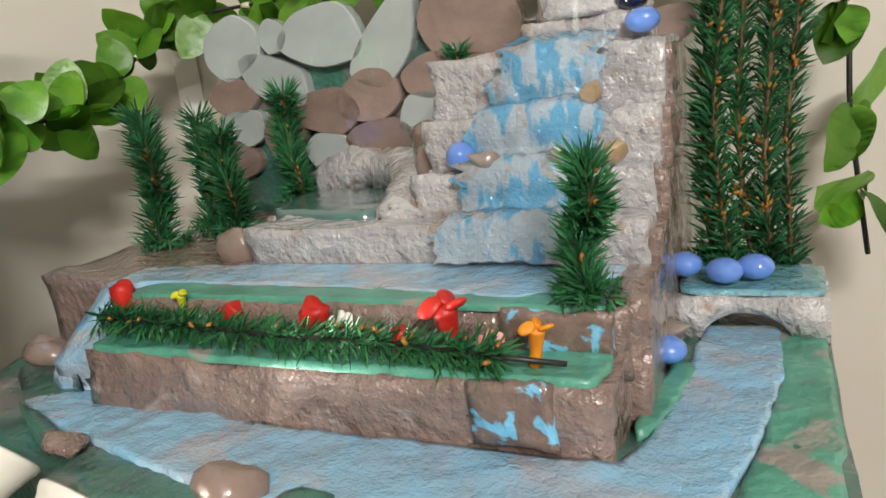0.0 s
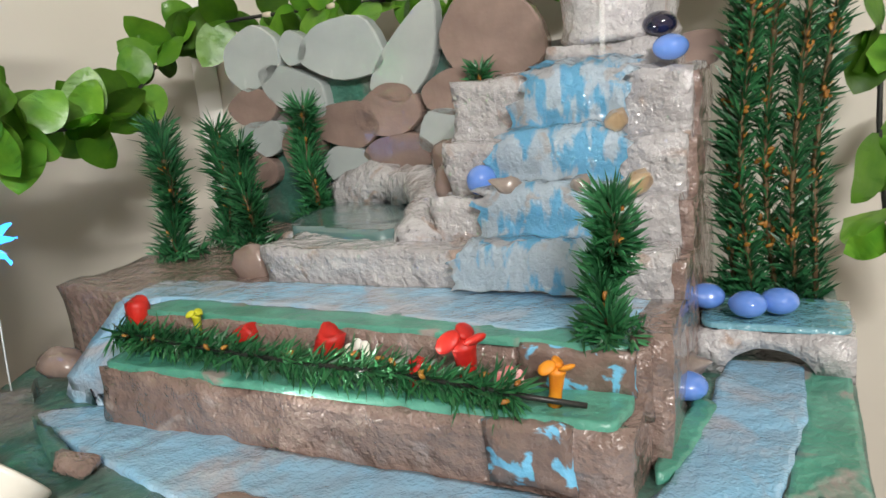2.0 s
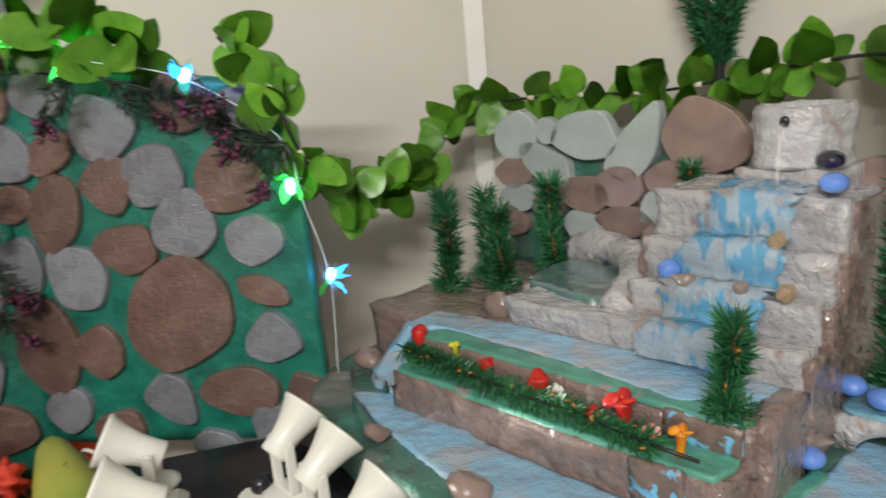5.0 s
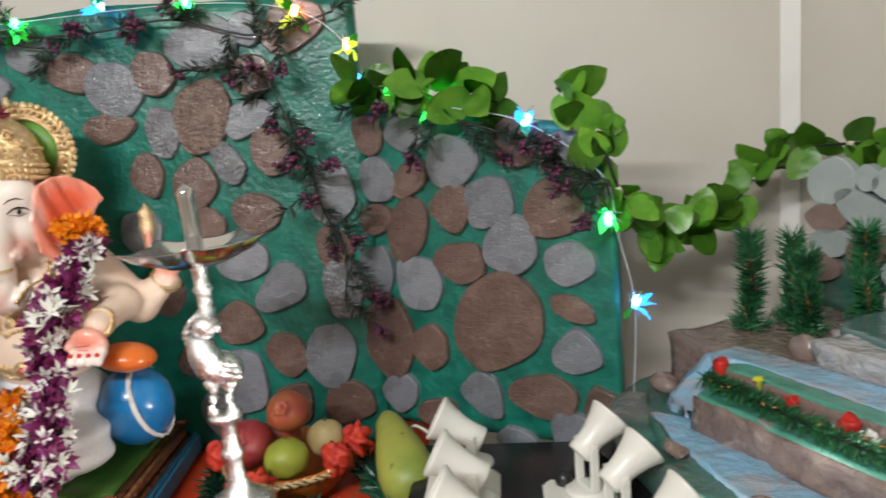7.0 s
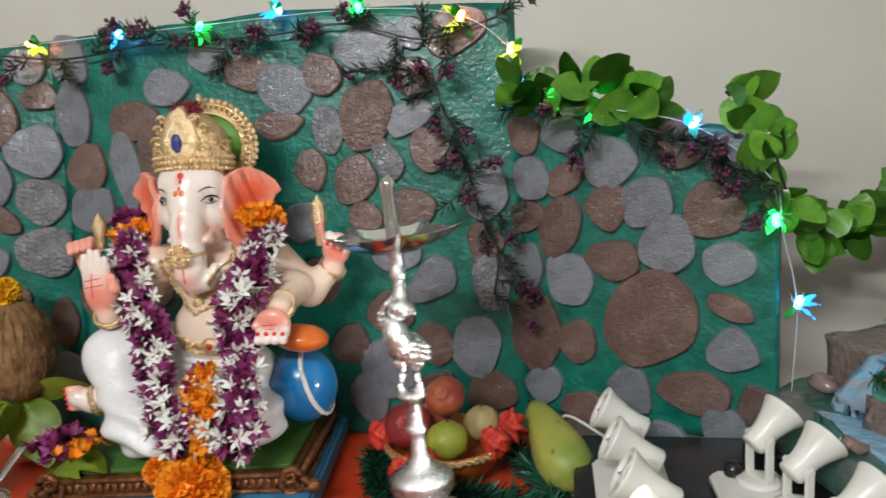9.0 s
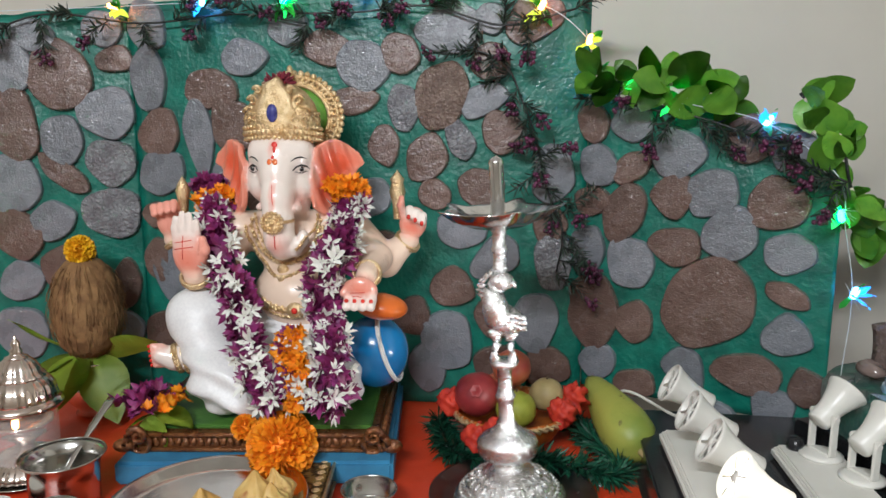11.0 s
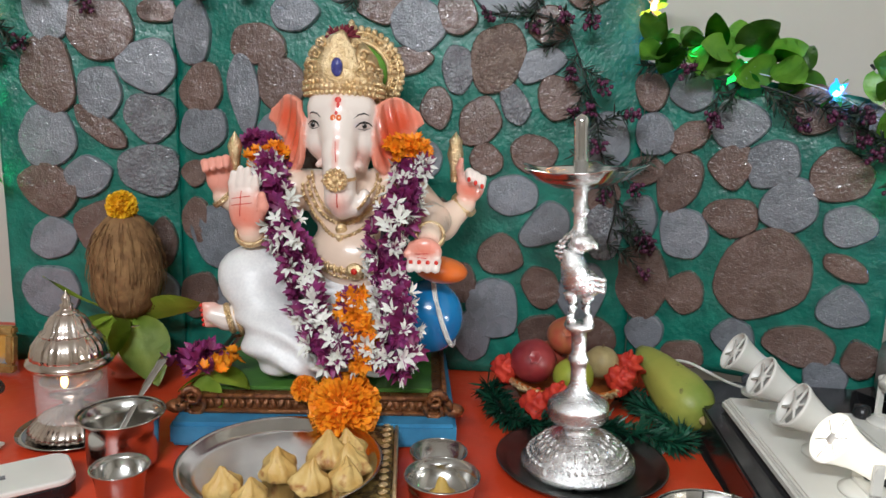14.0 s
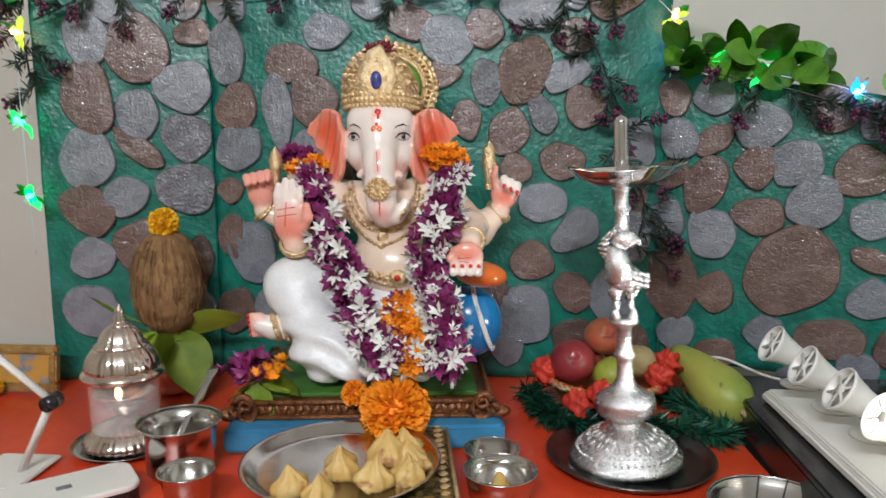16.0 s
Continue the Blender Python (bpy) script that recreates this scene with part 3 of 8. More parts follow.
def fountain_body():
    f = fountain
    bm = B()
    sheet(bm, [(-0.215, 0.035), (-0.21, 0.47), (0.598, 0.47), (0.592, -0.17), (0.22, -0.155), (0.06, -0.130), (-0.05, -0.100), (-0.145, -0.072)], 0.323, 0.061, 0.006, 20, 0.010)
    part("base_board", bm, M_W_DGREEN, f, "dark green and brown uneven base")
    bm = B()
    rough_block(bm, 0.004, 0.458, -0.030, 0.2, 0.30, 0.377, 0.006, 24, 0.011)
    part("lower_terrace", bm, M_W_BROWN, f, "glossy brown terrace wall")
    bm = B()
    rough_block(bm, -0.01, 0.462, 0.022, 0.2, 0.36, 0.409, 0.005, 24, 0.011)
    part("upper_terrace", bm, M_W_BROWN, f, "glossy brown terrace wall")
    bm = B()
    rough_block(bm, -0.17, 0.10, 0.075, 0.42, 0.30, 0.411, 0.006, 16, 0.014)
    part("platform", bm, M_W_BROWN, f, "brown rock shelf under the small trees")
    # the four big steps, each with two cheeks beside the cascade
    for z0, z1, front, left, right in ((0.40, 0.446, 0.128, 0.07, 0.462), (0.44, 0.484, 0.172, 0.238, 0.464), (0.48, 0.530, 0.207, 0.243, 0.464), (0.52, 0.588, 0.238, 0.240, 0.468)):
        bm = B()
        rough_block(bm, left, right, front, 0.36, z0, z1, 0.005, 30, 0.009)
        part("step", bm, M_W_GREY, f, "glossy grey rock step")
    for b0, z0, z1 in ((0.115, 0.30, 0.444), (0.165, 0.436, 0.484), (0.202, 0.476, 0.531), (0.234, 0.522, 0.588)):
        bm = B()
        rough_block(bm, 0.445, 0.472, b0 + 0.020, 0.37, z0 - 0.03, z1 - 0.006, 0.0035, 34, 0.008)
        part("side_wall", bm, M_W_BROWN, f, "rough brown side wall")
    bm = B()
    rough_block(bm, 0.448, 0.474, 0.03, 0.12, 0.31, 0.415, 0.006, 22, 0.013)
    part("side_wall", bm, M_W_BROWN, f, "rough brown side wall")
    bm = B()
    rough_block(bm, 0.33, 0.45, 0.262, 0.36, 0.58, 0.612, 0.005, 30, 0.010)
    part("pot_ledge", bm, M_W_GREY, f, "grey ledge under the spout pot")
    # spout pot with its dark outlet and a clear plastic stream
    bm = B()
    lathe(bm, ((0.0, 0.612), (0.055, 0.612), (0.058, 0.618), (0.054, 0.628), (0.056, 0.655), (0.057, 0.678), (0.054, 0.684), (0.048, 0.682), (0.046, 0.65), (0, 0.648)), (0.392, 0.312, 0), 32, cap=False)
    for v in bm.verts:
        v.co = rough(v.co, 0.0025, 30)
    pot = part("spout_pot", bm, M_W_GREY, f, "round grey spout pot")
    bm = B()
    ball(bm, (0.392, 0.256, 0.668), (0.006, 0.004, 0.007), seg=10)
    part("outlet", bm, M_DARK, pot)
    bm = B()
    tube(bm, smooth_path(((0.392, 0.256, 0.666), (0.391, 0.248, 0.655), (0.390, 0.244, 0.62), (0.390, 0.242, 0.592)), 4), 0.0028, 8)
    part("water_jet", bm, M_GLASS, f, "thin clear stream")
    # pond on the left ledge
    bm = B()
    rough_block(bm, 0.04, 0.25, 0.20, 0.36, 0.40, 0.443, 0.004, 22, 0.011)
    part("pond_rim", bm, M_W_GREY, f, "grey rock rim round the small pond")
    bm = B()
    sheet(bm, [(0.052, 0.195), (0.185, 0.165), (0.20, 0.2), (0.185, 0.25), (0.14, 0.31), (0.04, 0.34), (0.035, 0.26)], 0.4535, 0.012, 0.001, 20, 0.008)
    part("pond", bm, M_W_POND, f, "still teal varnished pond")
    bm = B()
    tube(bm, smooth_path(((0.02, 0.36, 0.455), (0.08, 0.345, 0.472), (0.14, 0.32, 0.474), (0.19, 0.27, 0.466), (0.212, 0.215, 0.455), (0.222, 0.165, 0.438)), 5), 0.024, 10)
    for v in bm.verts:
        v.co = rough(rough(v.co, 0.009, 22), 0.005, 60)
    part("pond_wall", bm, M_W_GREY, f)
    for x, y, z, r in ((0.035, 0.155, 0.42, 0.026), (0.215, 0.29, 0.505, 0.028), (0.232, 0.235, 0.49, 0.02)):
        bm = B()
        ball(bm, (0, 0, 0), (r, r * 0.8, r * 0.9), seg=14)
        for v in bm.verts:
            v.co = rough(v.co + Vector((x, y, z)), 0.006, 40)
        part("boulder", bm, M_SLABB, f)
    # painted water: lower river, upper pool, cascade, channel
    bm = B()
    sheet(bm, [(-0.085, -0.035), (-0.06, -0.02), (-0.02, 0.0), (0.2, -0.035), (0.46, -0.035), (0.475, 0.0), (0.49, 0.10), (0.495, 0.22), (0.56, 0.22), (0.556, 0.10), (0.54, 0.0), (0.525, -0.06), (0.51, -0.15), (0.35, -0.14), (0.2, -0.115), (0.08, -0.09), (-0.04, -0.058)], 0.3285, 0.008, 0.0022, 28, 0.0045)
    part("river", bm, M_W_RIVER, f, "glossy blue and grey painted river")
    bm = B()
    sheet(bm, [(-0.05, 0.05), (-0.02, 0.04), (0.02, 0.062), (0.2, 0.058), (0.38, 0.038), (0.40, 0.06), (0.44, 0.06), (0.455, 0.12), (0.1, 0.125), (0.02, 0.118), (-0.05, 0.11)], 0.4135, 0.006, 0.002, 28, 0.0045)
    part("pool", bm, M_W_RIVER, f, "glossy blue painted upper pool")
    bm = B()
    rough_block(bm, -0.075, -0.008, 0.0, 0.10, 0.30, 0.405, 0.008, 20, 0.011)
    for v in bm.verts:
        v.co.z -= max(0, 0.08 - v.co.y) * 0.55 * (v.co.z > 0.35)
    part("side_cascade", bm, M_W_RIVER, f, "blue painted side cascade")
    # mint-green painted banks
    bm = B()
    sheet(bm, [(0.006, -0.024), (0.2, -0.030), (0.45, -0.029), (0.455, 0.02), (0.2, 0.018), (0.0, 0.02)], 0.3815, 0.006, 0.0015, 30, 0.0045)
    part("bank", bm, M_W_GREEN, f, "mint green ledge under the tinsel garland")
    bm = B()
    sheet(bm, [(0.0, 0.026), (0.2, 0.024), (0.45, 0.02), (0.456, 0.05), (0.40, 0.05), (0.2, 0.056), (0.02, 0.06)], 0.4125, 0.005, 0.0015, 30, 0.0045)
    part("bank", bm, M_W_GREEN, f, "mint green pool bank")
    bm = B()
    sheet(bm, [(0.555, 0.22), (0.59, 0.24), (0.594, 0.1), (0.585, -0.1), (0.52, -0.15), (0.53, -0.06), (0.545, 0.02), (0.556, 0.12)], 0.3275, 0.008, 0.002, 28, 0.0045)
    part("bank", bm, M_W_GREEN, f, "mint green channel bank")
    bm = B()
    sheet(bm, [(0.465, 0.0), (0.48, 0.02), (0.496, 0.12), (0.48, 0.13), (0.468, 0.06)], 0.3305, 0.008, 0.002, 28, 0.004)
    part("bank", bm, M_W_GREEN, f, "mint green channel bank")
    bm = B()
    sheet(bm, [(-0.14, 0.0), (-0.10, -0.03), (-0.04, -0.062), (0.03, -0.085), (0.02, -0.10), (-0.07, -0.055), (-0.16, 0.03)], 0.336, 0.03, 0.005, 24, 0.007)
    part("bank", bm, M_W_DGREEN, f, "dark green bank")
    # blue splashes over the terrace ends
    for x0, x1, y, z0, z1 in ((0.375, 0.452, 0.014, 0.380, 0.409), (0.365, 0.425, -0.038, 0.335, 0.379)):
        bm = B()
        rough_block(bm, x0, x1, y, y + 0.012, z0, z1, 0.004, 40, 0.007)
        part("splash", bm, M_W_BROWNBLUE, f, "brown rock splashed with blue paint")
    # cascade: one thick painted ribbon down the steps
    bm = B()
    line = ((0.37, 0.300, 0.600, 0.05), (0.37, 0.262, 0.594, 0.05), (0.37, 0.234, 0.588, 0.05), (0.365, 0.226, 0.572, 0.052), (0.36, 0.226, 0.54, 0.055), (0.36, 0.205, 0.537, 0.06), (0.357, 0.195, 0.525, 0.062), (0.355, 0.195, 0.494, 0.066),
            (0.352, 0.172, 0.492, 0.064), (0.35, 0.16, 0.48, 0.06), (0.35, 0.158, 0.452, 0.058), (0.348, 0.13, 0.452, 0.058), (0.346, 0.116, 0.44, 0.058), (0.346, 0.112, 0.412, 0.064))
    line = [(a, b, c, w * 0.98) for a, b, c, w in line]
    path = smooth_path([p[:3] for p in line], 5)
    wide = [a + (b - a) * k / 5 for (a, b) in zip([p[3] for p in line], [p[3] for p in line][1:]) for k in range(5)] + [line[-1][3]]
    rows = []
    for i, (p, w) in enumerate(zip(path, wide)):
        row = []
        for j in range(17):
            u = j / 8 - 1
            q = Vector((p.x + u * w * (1 + 0.34 * noise.noise(Vector((i * 0.55, u * 0.9, 2)))), p.y, p.z))
            lift = 0.004 + 0.006 * (1 - u ** 4) + 0.006 * noise.noise(Vector((q.x * 75, p.y * 22, p.z * 22))) + 0.004 * noise.noise(Vector((q.x * 160, i * 0.25, 0)))
            row.append(bm.verts.new(q + Vector((0, -0.6, 0.7)) * lift))
        rows.append(row)
    for a, b in zip(rows, rows[1:]):
        for j in range(16):
            bm.faces.new((a[j], b[j], b[j + 1], a[j + 1]))
    bmesh.ops.solidify(bm, geom=list(bm.faces), thickness=0.006)
    bmesh.ops.recalc_face_normals(bm, faces=bm.faces)
    faces_since(bm, 0, 0)
    part("cascade", bm, M_W_FALL, f, "blue and white painted cascade")
    # little bridge over the channel
    bm = B()
    n = 24
    prof = []
    for i in range(n + 1):
        u = i / n
        x = 0.472 + 0.124 * u
        low = 0.322 + 0.026 * max(0.0, 1 - ((u - 0.47) / 0.30) ** 2) ** 0.5 if abs(u - 0.47) < 0.30 else 0.322
        prof.append((x, low))
    rows = []
    for k in range(9):
        y = 0.196 + 0.10 * k / 8
        rows.append(([rough((x, y, 0.362 + 0.002 * math.sin(x * 90)), 0.003, 30) for x, _ in prof], [rough((x, y, z), 0.002, 30) for x, z in prof]))
    tops = [[bm.verts.new(p) for p in r[0]] for r in rows]
    lows = [[bm.verts.new(p) for p in r[1]] for r in rows]
    for k in range(8):
        for i in range(n):
            bm.faces.new((tops[k][i], tops[k][i + 1], tops[k + 1][i + 1], tops[k + 1][i]))
            bm.faces.new((lows[k][i], lows[k + 1][i], lows[k + 1][i + 1], lows[k][i + 1]))
        for i in (0, n):
            bm.faces.new((tops[k][i], tops[k + 1][i], lows[k + 1][i], lows[k][i]))
    for k in (0, 8):
        for i in range(n):
            bm.faces.new((tops[k][i], lows[k][i], lows[k][i + 1], tops[k][i + 1]))
    bmesh.ops.recalc_face_normals(bm, faces=bm.faces)
    faces_since(bm, 0, 0)
    part("bridge", bm, M_W_GREY, f, "small grey arched bridge")
    bm = B()
    sheet(bm, [(0.474, 0.2), (0.594, 0.2), (0.594, 0.29), (0.474, 0.29)], 0.3665, 0.004, 0.0012, 30, 0.008)
    part("bridge_deck", bm, M_W_DECK, f, "teal painted bridge deck")


fountain_body()


def slab(a, z, w, h, turn, brown, b=0.383):
    bm = B()
    edge = rounded_outline(rnd, w, h, rnd.choice((5, 6, 7)))
    g = radians(turn)
    rings = []
    for shrink, depth in ((1.0, 0.02), (1.0, 0.003), (0.965, 0.0)):
        rings.append([(shrink * (x * math.cos(g) - y * math.sin(g)), depth, shrink * (x * math.sin(g) + y * math.cos(g))) for x, y in edge])
    ring_loft(bm, rings)
    bmesh.ops.recalc_face_normals(bm, faces=bm.faces)
    for f in bm.faces:
        f.smooth = False
    part("slab", bm, M_SLABB if brown else M_SLAB, fountain, place=pose(a, b, z))


bm = B()
rough_block(bm, -0.155, 0.31, 0.40, 0.42, 0.41, 0.625, 0.004, 20, 0.016)
part("slab_backing", bm, M_W_DGREEN, fountain, "dark green board behind the slabs")
for row in ((-0.115, 0.640, 0.085, 0.07, 20, 0), (-0.055, 0.592, 0.105, 0.052, -25, 0), (0.025, 0.64, 0.115, 0.07, 0, 0), (-0.045, 0.648, 0.04, 0.04, 0, 0),
            (0.125, 0.625, 0.06, 0.125, -38, 0), (0.232, 0.632, 0.12, 0.10, -15, 1), (-0.125, 0.575, 0.075, 0.05, 0, 1), (0.02, 0.545, 0.095, 0.055, -5, 1),
            (0.085, 0.560, 0.085, 0.06, 0, 1), (0.10, 0.505, 0.10, 0.045, 0, 1), (-0.12, 0.532, 0.07, 0.045, 0, 0), (0.16, 0.53, 0.06, 0.05, 0, 0), (0.02, 0.49, 0.07, 0.05, 0, 0),
            (-0.13, 0.49, 0.06, 0.05, 0, 1), (0.175, 0.575, 0.07, 0.05, 10, 1), (-0.05, 0.52, 0.06, 0.06, 0, 1)):
    slab(row[0], row[1], row[2] * 1.14, row[3] * 1.14, *row[4:])
slab(0.462, 0.60, 0.05, 0.035, 0, 1, 0.34)
for a, b, z, r, m in ((0.225, -0.118, 0.332, 0.026, M_SLABB), (0.285, -0.122, 0.328, 0.02, M_W_DGREEN), (0.05, -0.10, 0.332, 0.02, M_W_BROWN), (-0.13, 0.03, 0.345, 0.026, M_SLABB)):
    bm = B()
    ball(bm, (0, 0, 0), (r, r * 0.8, r * 0.55), seg=14)
    for v in bm.verts:
        v.co = rough(v.co + Vector((a, b, z)), 0.006, 45)
    part("boulder", bm, m, fountain)

# ---- greenery makers ----


def needles(bm, pts, radius, count, length, width, lean=0.6, seed=1, index=0, flat=1.0):
    """Thin blades standing out all round a path, like tinsel pine."""
    r = random.Random(seed)
    n = len(pts) - 1
    for _ in range(count):
        f = r.random() * n
        i = min(int(f), n - 1)
        p = pts[i].lerp(pts[i + 1], f - i)
        d = (pts[i + 1] - pts[i]).normalized()
        side = d.orthogonal().normalized()
        a = r.random() * 2 * math.pi
        out = side * math.cos(a) + d.cross(side) * math.sin(a)
        out.z *= flat
        way = (out + d * (lean + r.uniform(-0.5, 0.5)) + Vector((r.uniform(-1, 1), r.uniform(-1, 1), r.uniform(-1, 1))) * 0.3).normalized()
        l = length * r.uniform(0.6, 1.1)
        w = way.cross(Vector((r.uniform(-1, 1), r.uniform(-1, 1), r.uniform(-1, 1)))).normalized() * width * 0.5
        q = p + out * radius * 0.15
        bend = Vector((r.uniform(-1, 1), r.uniform(-1, 1), r.uniform(-1, 0.4))) * l * 0.12
        mid, tip = q + way * l * 0.6 + bend * 0.4, q + way * l + bend
        a1, a2, b1, b2, c = (bm.verts.new(v) for v in (q - w * 0.6, q + w * 0.6, mid + w, mid - w, tip))
        for face in (bm.faces.new((a1, a2, b1, b2)), bm.faces.new((b2, b1, c))):
            face.material_index = index


def pine_tree(name, label, place, height, radius, count=520, seed=1, category="miniature tree", group="", foot=True, blade=0.0026):
    t = thing(name, label, category, place, group)
    r = random.Random(seed)
    pts = [Vector((0.006 * math.sin(i * 0.9 + seed), 0.006 * math.cos(i * 1.1 + seed), height * i / 8)) for i in range(9)]
    bm = B()
    tube(bm, pts, [0.003] * 8 + [0.0015], 6)
    part("stem", bm, M_TWIG, t)
    bm = B()
    needles(bm, pts, radius, count, radius * 1.2, blade, 0.85, seed)
    if foot:
        for k in range(7):
            a = k * 0.9 + seed
            e = Vector((math.cos(a), math.sin(a), 0.16)) * radius * 1.15
            needles(bm, [Vector((0, 0, 0.006)), e * 0.5 + Vector((0, 0, 0.008)), e], radius * 0.5, 42, radius * 0.62, blade, 0.5, seed + k)
    part("needles", bm, M_NEEDLE, t)
    bm = B()
    for _ in range(int(height * 120)):
        p = pts[r.randrange(1, 8)]
        ball(bm, p + Vector((r.uniform(-1, 1), r.uniform(-1, 1), r.uniform(-2, 2))) * 0.007, (0.0022, 0.0022, 0.004), (r.uniform(0, 90), 0, 0), 6)
    tagged(part("orange_tip", bm, M_ORANGE_TIP, t, "tiny orange-brown tips"), kind="stuff")
    return t


M_ORANGE_TIP = mat("orange_brown_tip", (0.42, 0.20, 0.03), (0.28, 0.11, 0.02), 80, 0.5, bump=0)


def leaf_mesh(name, material, length, width, fold=0.25, droop=0.2, blunt=0.8):
    bm = B()
    n = 10
    rows = []
    for i in range(n + 1):
        u = i / n
        w = width * 0.5 * (math.sin(math.pi * u ** 0.85) ** blunt if 0 < u < 1 else 0.04)
        z = -droop * length * u * u
        rows.append([bm.verts.new((s * w, u * length, z + (fold * w if s else 0) + 0.0016 * math.sin(u * 9 + s))) for s in (-1, 0, 1)])
    for a, b in zip(rows, rows[1:]):
        for j in (0, 1):
            bm.faces.new((a[j], a[j + 1], b[j + 1], b[j]))
    bmesh.ops.solidify(bm, geom=list(bm.faces), thickness=0.0007)
    bmesh.ops.recalc_face_normals(bm, faces=bm.faces)
    faces_since(bm, 0, 0)
    return mesh_of(name, bm, material)


LEAVES = [leaf_mesh("leaf", M_LEAF, l, w, f, d, 0.58) for l, w, f, d in ((0.062, 0.050, 0.15, 0.18), (0.054, 0.046, -0.15, 0.3), (0.070, 0.050, 0.2, 0.1), (0.048, 0.040, 0.1, 0.35))]


def aim(p, way, twist):
    """A pose at p whose y axis points along way, turned by twist degrees about it."""
    y = Vector(way).normalized()
    x = y.cross(Vector((0, 0, 1)))
    x = x.normalized() if x.length > 1e-4 else Vector((1, 0, 0))
    z = x.cross(y)
    m = Matrix((x, y, z)).transposed().to_4x4()
    return Matrix.Translation(p) @ m @ pose(0, 0, 0, 0, twist, 0)


def face_out(p, way, out, twist):
    """A pose at p with the y axis along way and the z axis turned towards out."""
    y = Vector(way).normalized()
    z = Vector(out) - y * y.dot(Vector(out))
    z.normalize()
    m = Matrix((y.cross(z), y, z)).transposed().to_4x4()
    return Matrix.Translation(p) @ m @ pose(0, 0, 0, 0, twist, 0)


def leaf_vine(label, line, spacing, seed, toward=(-0.5, -1, 0), beads=True, scale=1.0):
    t = thing("leaf_vine", label, "artificial vine")
    r = random.Random(seed)
    pts = smooth_path(line, 8)
    bm = B()
    tube(bm, pts, 0.0028, 6)
    part("stem", bm, M_STEM, t)
    gone, due, k = 0.0, 0.0, 0
    for a, b in zip(pts, pts[1:]):
        gone += (b - a).length
        if gone < due:
            continue
        due = gone + spacing * r.uniform(0.75, 1.25)
        d = (b - a).normalized()
        for s in range(4):
            way = Vector(toward).normalized() * r.uniform(0.0, 0.35) + Vector((r.uniform(-1, 1), r.uniform(-0.35, 0.35), r.uniform(-1.0, 1.0))) + d * r.uniform(-0.2, 0.7)
            m = face_out(b, way, toward, r.uniform(-50, 50))
            part("leaf", r.choice(LEAVES), None, t, place=m @ Matrix.Scale(scale * r.uniform(0.9, 1.3), 4))
        k += 1
        if beads and k % 2:
            bm = B()
            tube(bm, (b, b + d * 0.006, b + d * 0.013), (0.004, 0.0048, 0.004), 8)
            part("bead", bm, M_BEAD, t)
    return t


def berry_twig(label, line, seed, count=240, side=0.06):
    """A dark drooping artificial twig with purple berries."""
    t = thing("berry_twig", label, "artificial twig")
    r = random.Random(seed)
    pts = smooth_path(line, 6)
    bm, nm = B(), B()
    tube(bm, pts, 0.0022, 5)
    part("stem", bm, M_STEM, t)
    for i in range(2, len(pts), 2):
        e = Vector((r.uniform(-1, 1), r.uniform(-0.7, 0.1), r.uniform(-1.1, 0.5))).normalized() * side * r.uniform(0.5, 1.2)
        twig = [pts[i], pts[i] + e * 0.5 + Vector((0, 0, 0.006)), pts[i] + e]
        bm = B()
        tube(bm, twig, 0.0012, 4)
        part("side_twig", bm, M_STEM, t)
        needles(nm, twig, 0.01, int(count * 3 / len(pts)) + 16, 0.028, 0.0036, 0.9, seed + i)
        if r.random() < 0.6:
            bm = B()
            for k in range(12):
                q = twig[2] + Vector((r.uniform(-1, 1), r.uniform(-1, 0.4), r.uniform(-1, 1))) * 0.014
                tube(bm, (twig[2], q), 0.0009, 4)
                ball(bm, q, 0.0044, seg=6)
            tagged(part("berry_cluster", bm, M_BERRY, t, "cluster of small purple berries"), kind="stuff")
    tagged(part("needles", nm, M_NEEDLE_DK, t), kind="stuff")
    return t


# ---- things on the fountain ----


def at(a, b, z, rz=0.0, rx=0.0, ry=0.0):
    return W @ pose(a, b, z, rx, ry, rz)


def pebbles():
    for a, b, z, dark in ((0.285, 0.190, 0.499, 0), (0.448, 0.248, 0.603, 0), (0.436, 0.270, 0.624, 1), (0.478, 0.235, 0.381, 0), (0.513, 0.219, 0.380, 0), (0.538, 0.232, 0.380, 0), (0.473, 0.128, 0.340, 0)):
        bm = B()
        ball(bm, (0, 0, 0), (0.0165, 0.0155, 0.0115) if not (a < 0.3) else (0.016, 0.014, 0.0145), seg=20)
        solo("pebble", bm, M_PEBBLE_DK if dark else M_PEBBLE, "shiny dark glass pebble on the top step" if dark else "smooth glossy periwinkle-blue glass pebble", "pebble", at(a, b, z, a * 300), "glass pebbles on the fountain")
    for a, b, z, m, s in ((0.409, 0.197, 0.546, M_SHELL, 1.0), (0.322, 0.165, 0.496, M_SHELLG, 1.0), (0.432, 0.165, 0.498, M_SHELL, 1.05), (0.385, 0.165, 0.497, M_SHELLG, 0.9), (0.472, 0.150, 0.347, M_SHELLG, 1.0)):
        bm = B()
        lathe(bm, ((0.0, -0.019), (0.005, -0.014), (0.009, -0.004), (0.0098, 0.003), (0.0075, 0.008), (0.0055, 0.012), (0.003, 0.017), (0.0, 0.02)), seg=14, wave=0.06, waves=5, cap=False)
        for v in bm.verts:
            v.co = rough(v.co * s, 0.002, 90)
        solo("sea_shell", bm, m, "small spiral sea shell lying on the step", "shell", at(a, b, z, a * 900, 65, 20), "shells on the fountain")


pebbles()

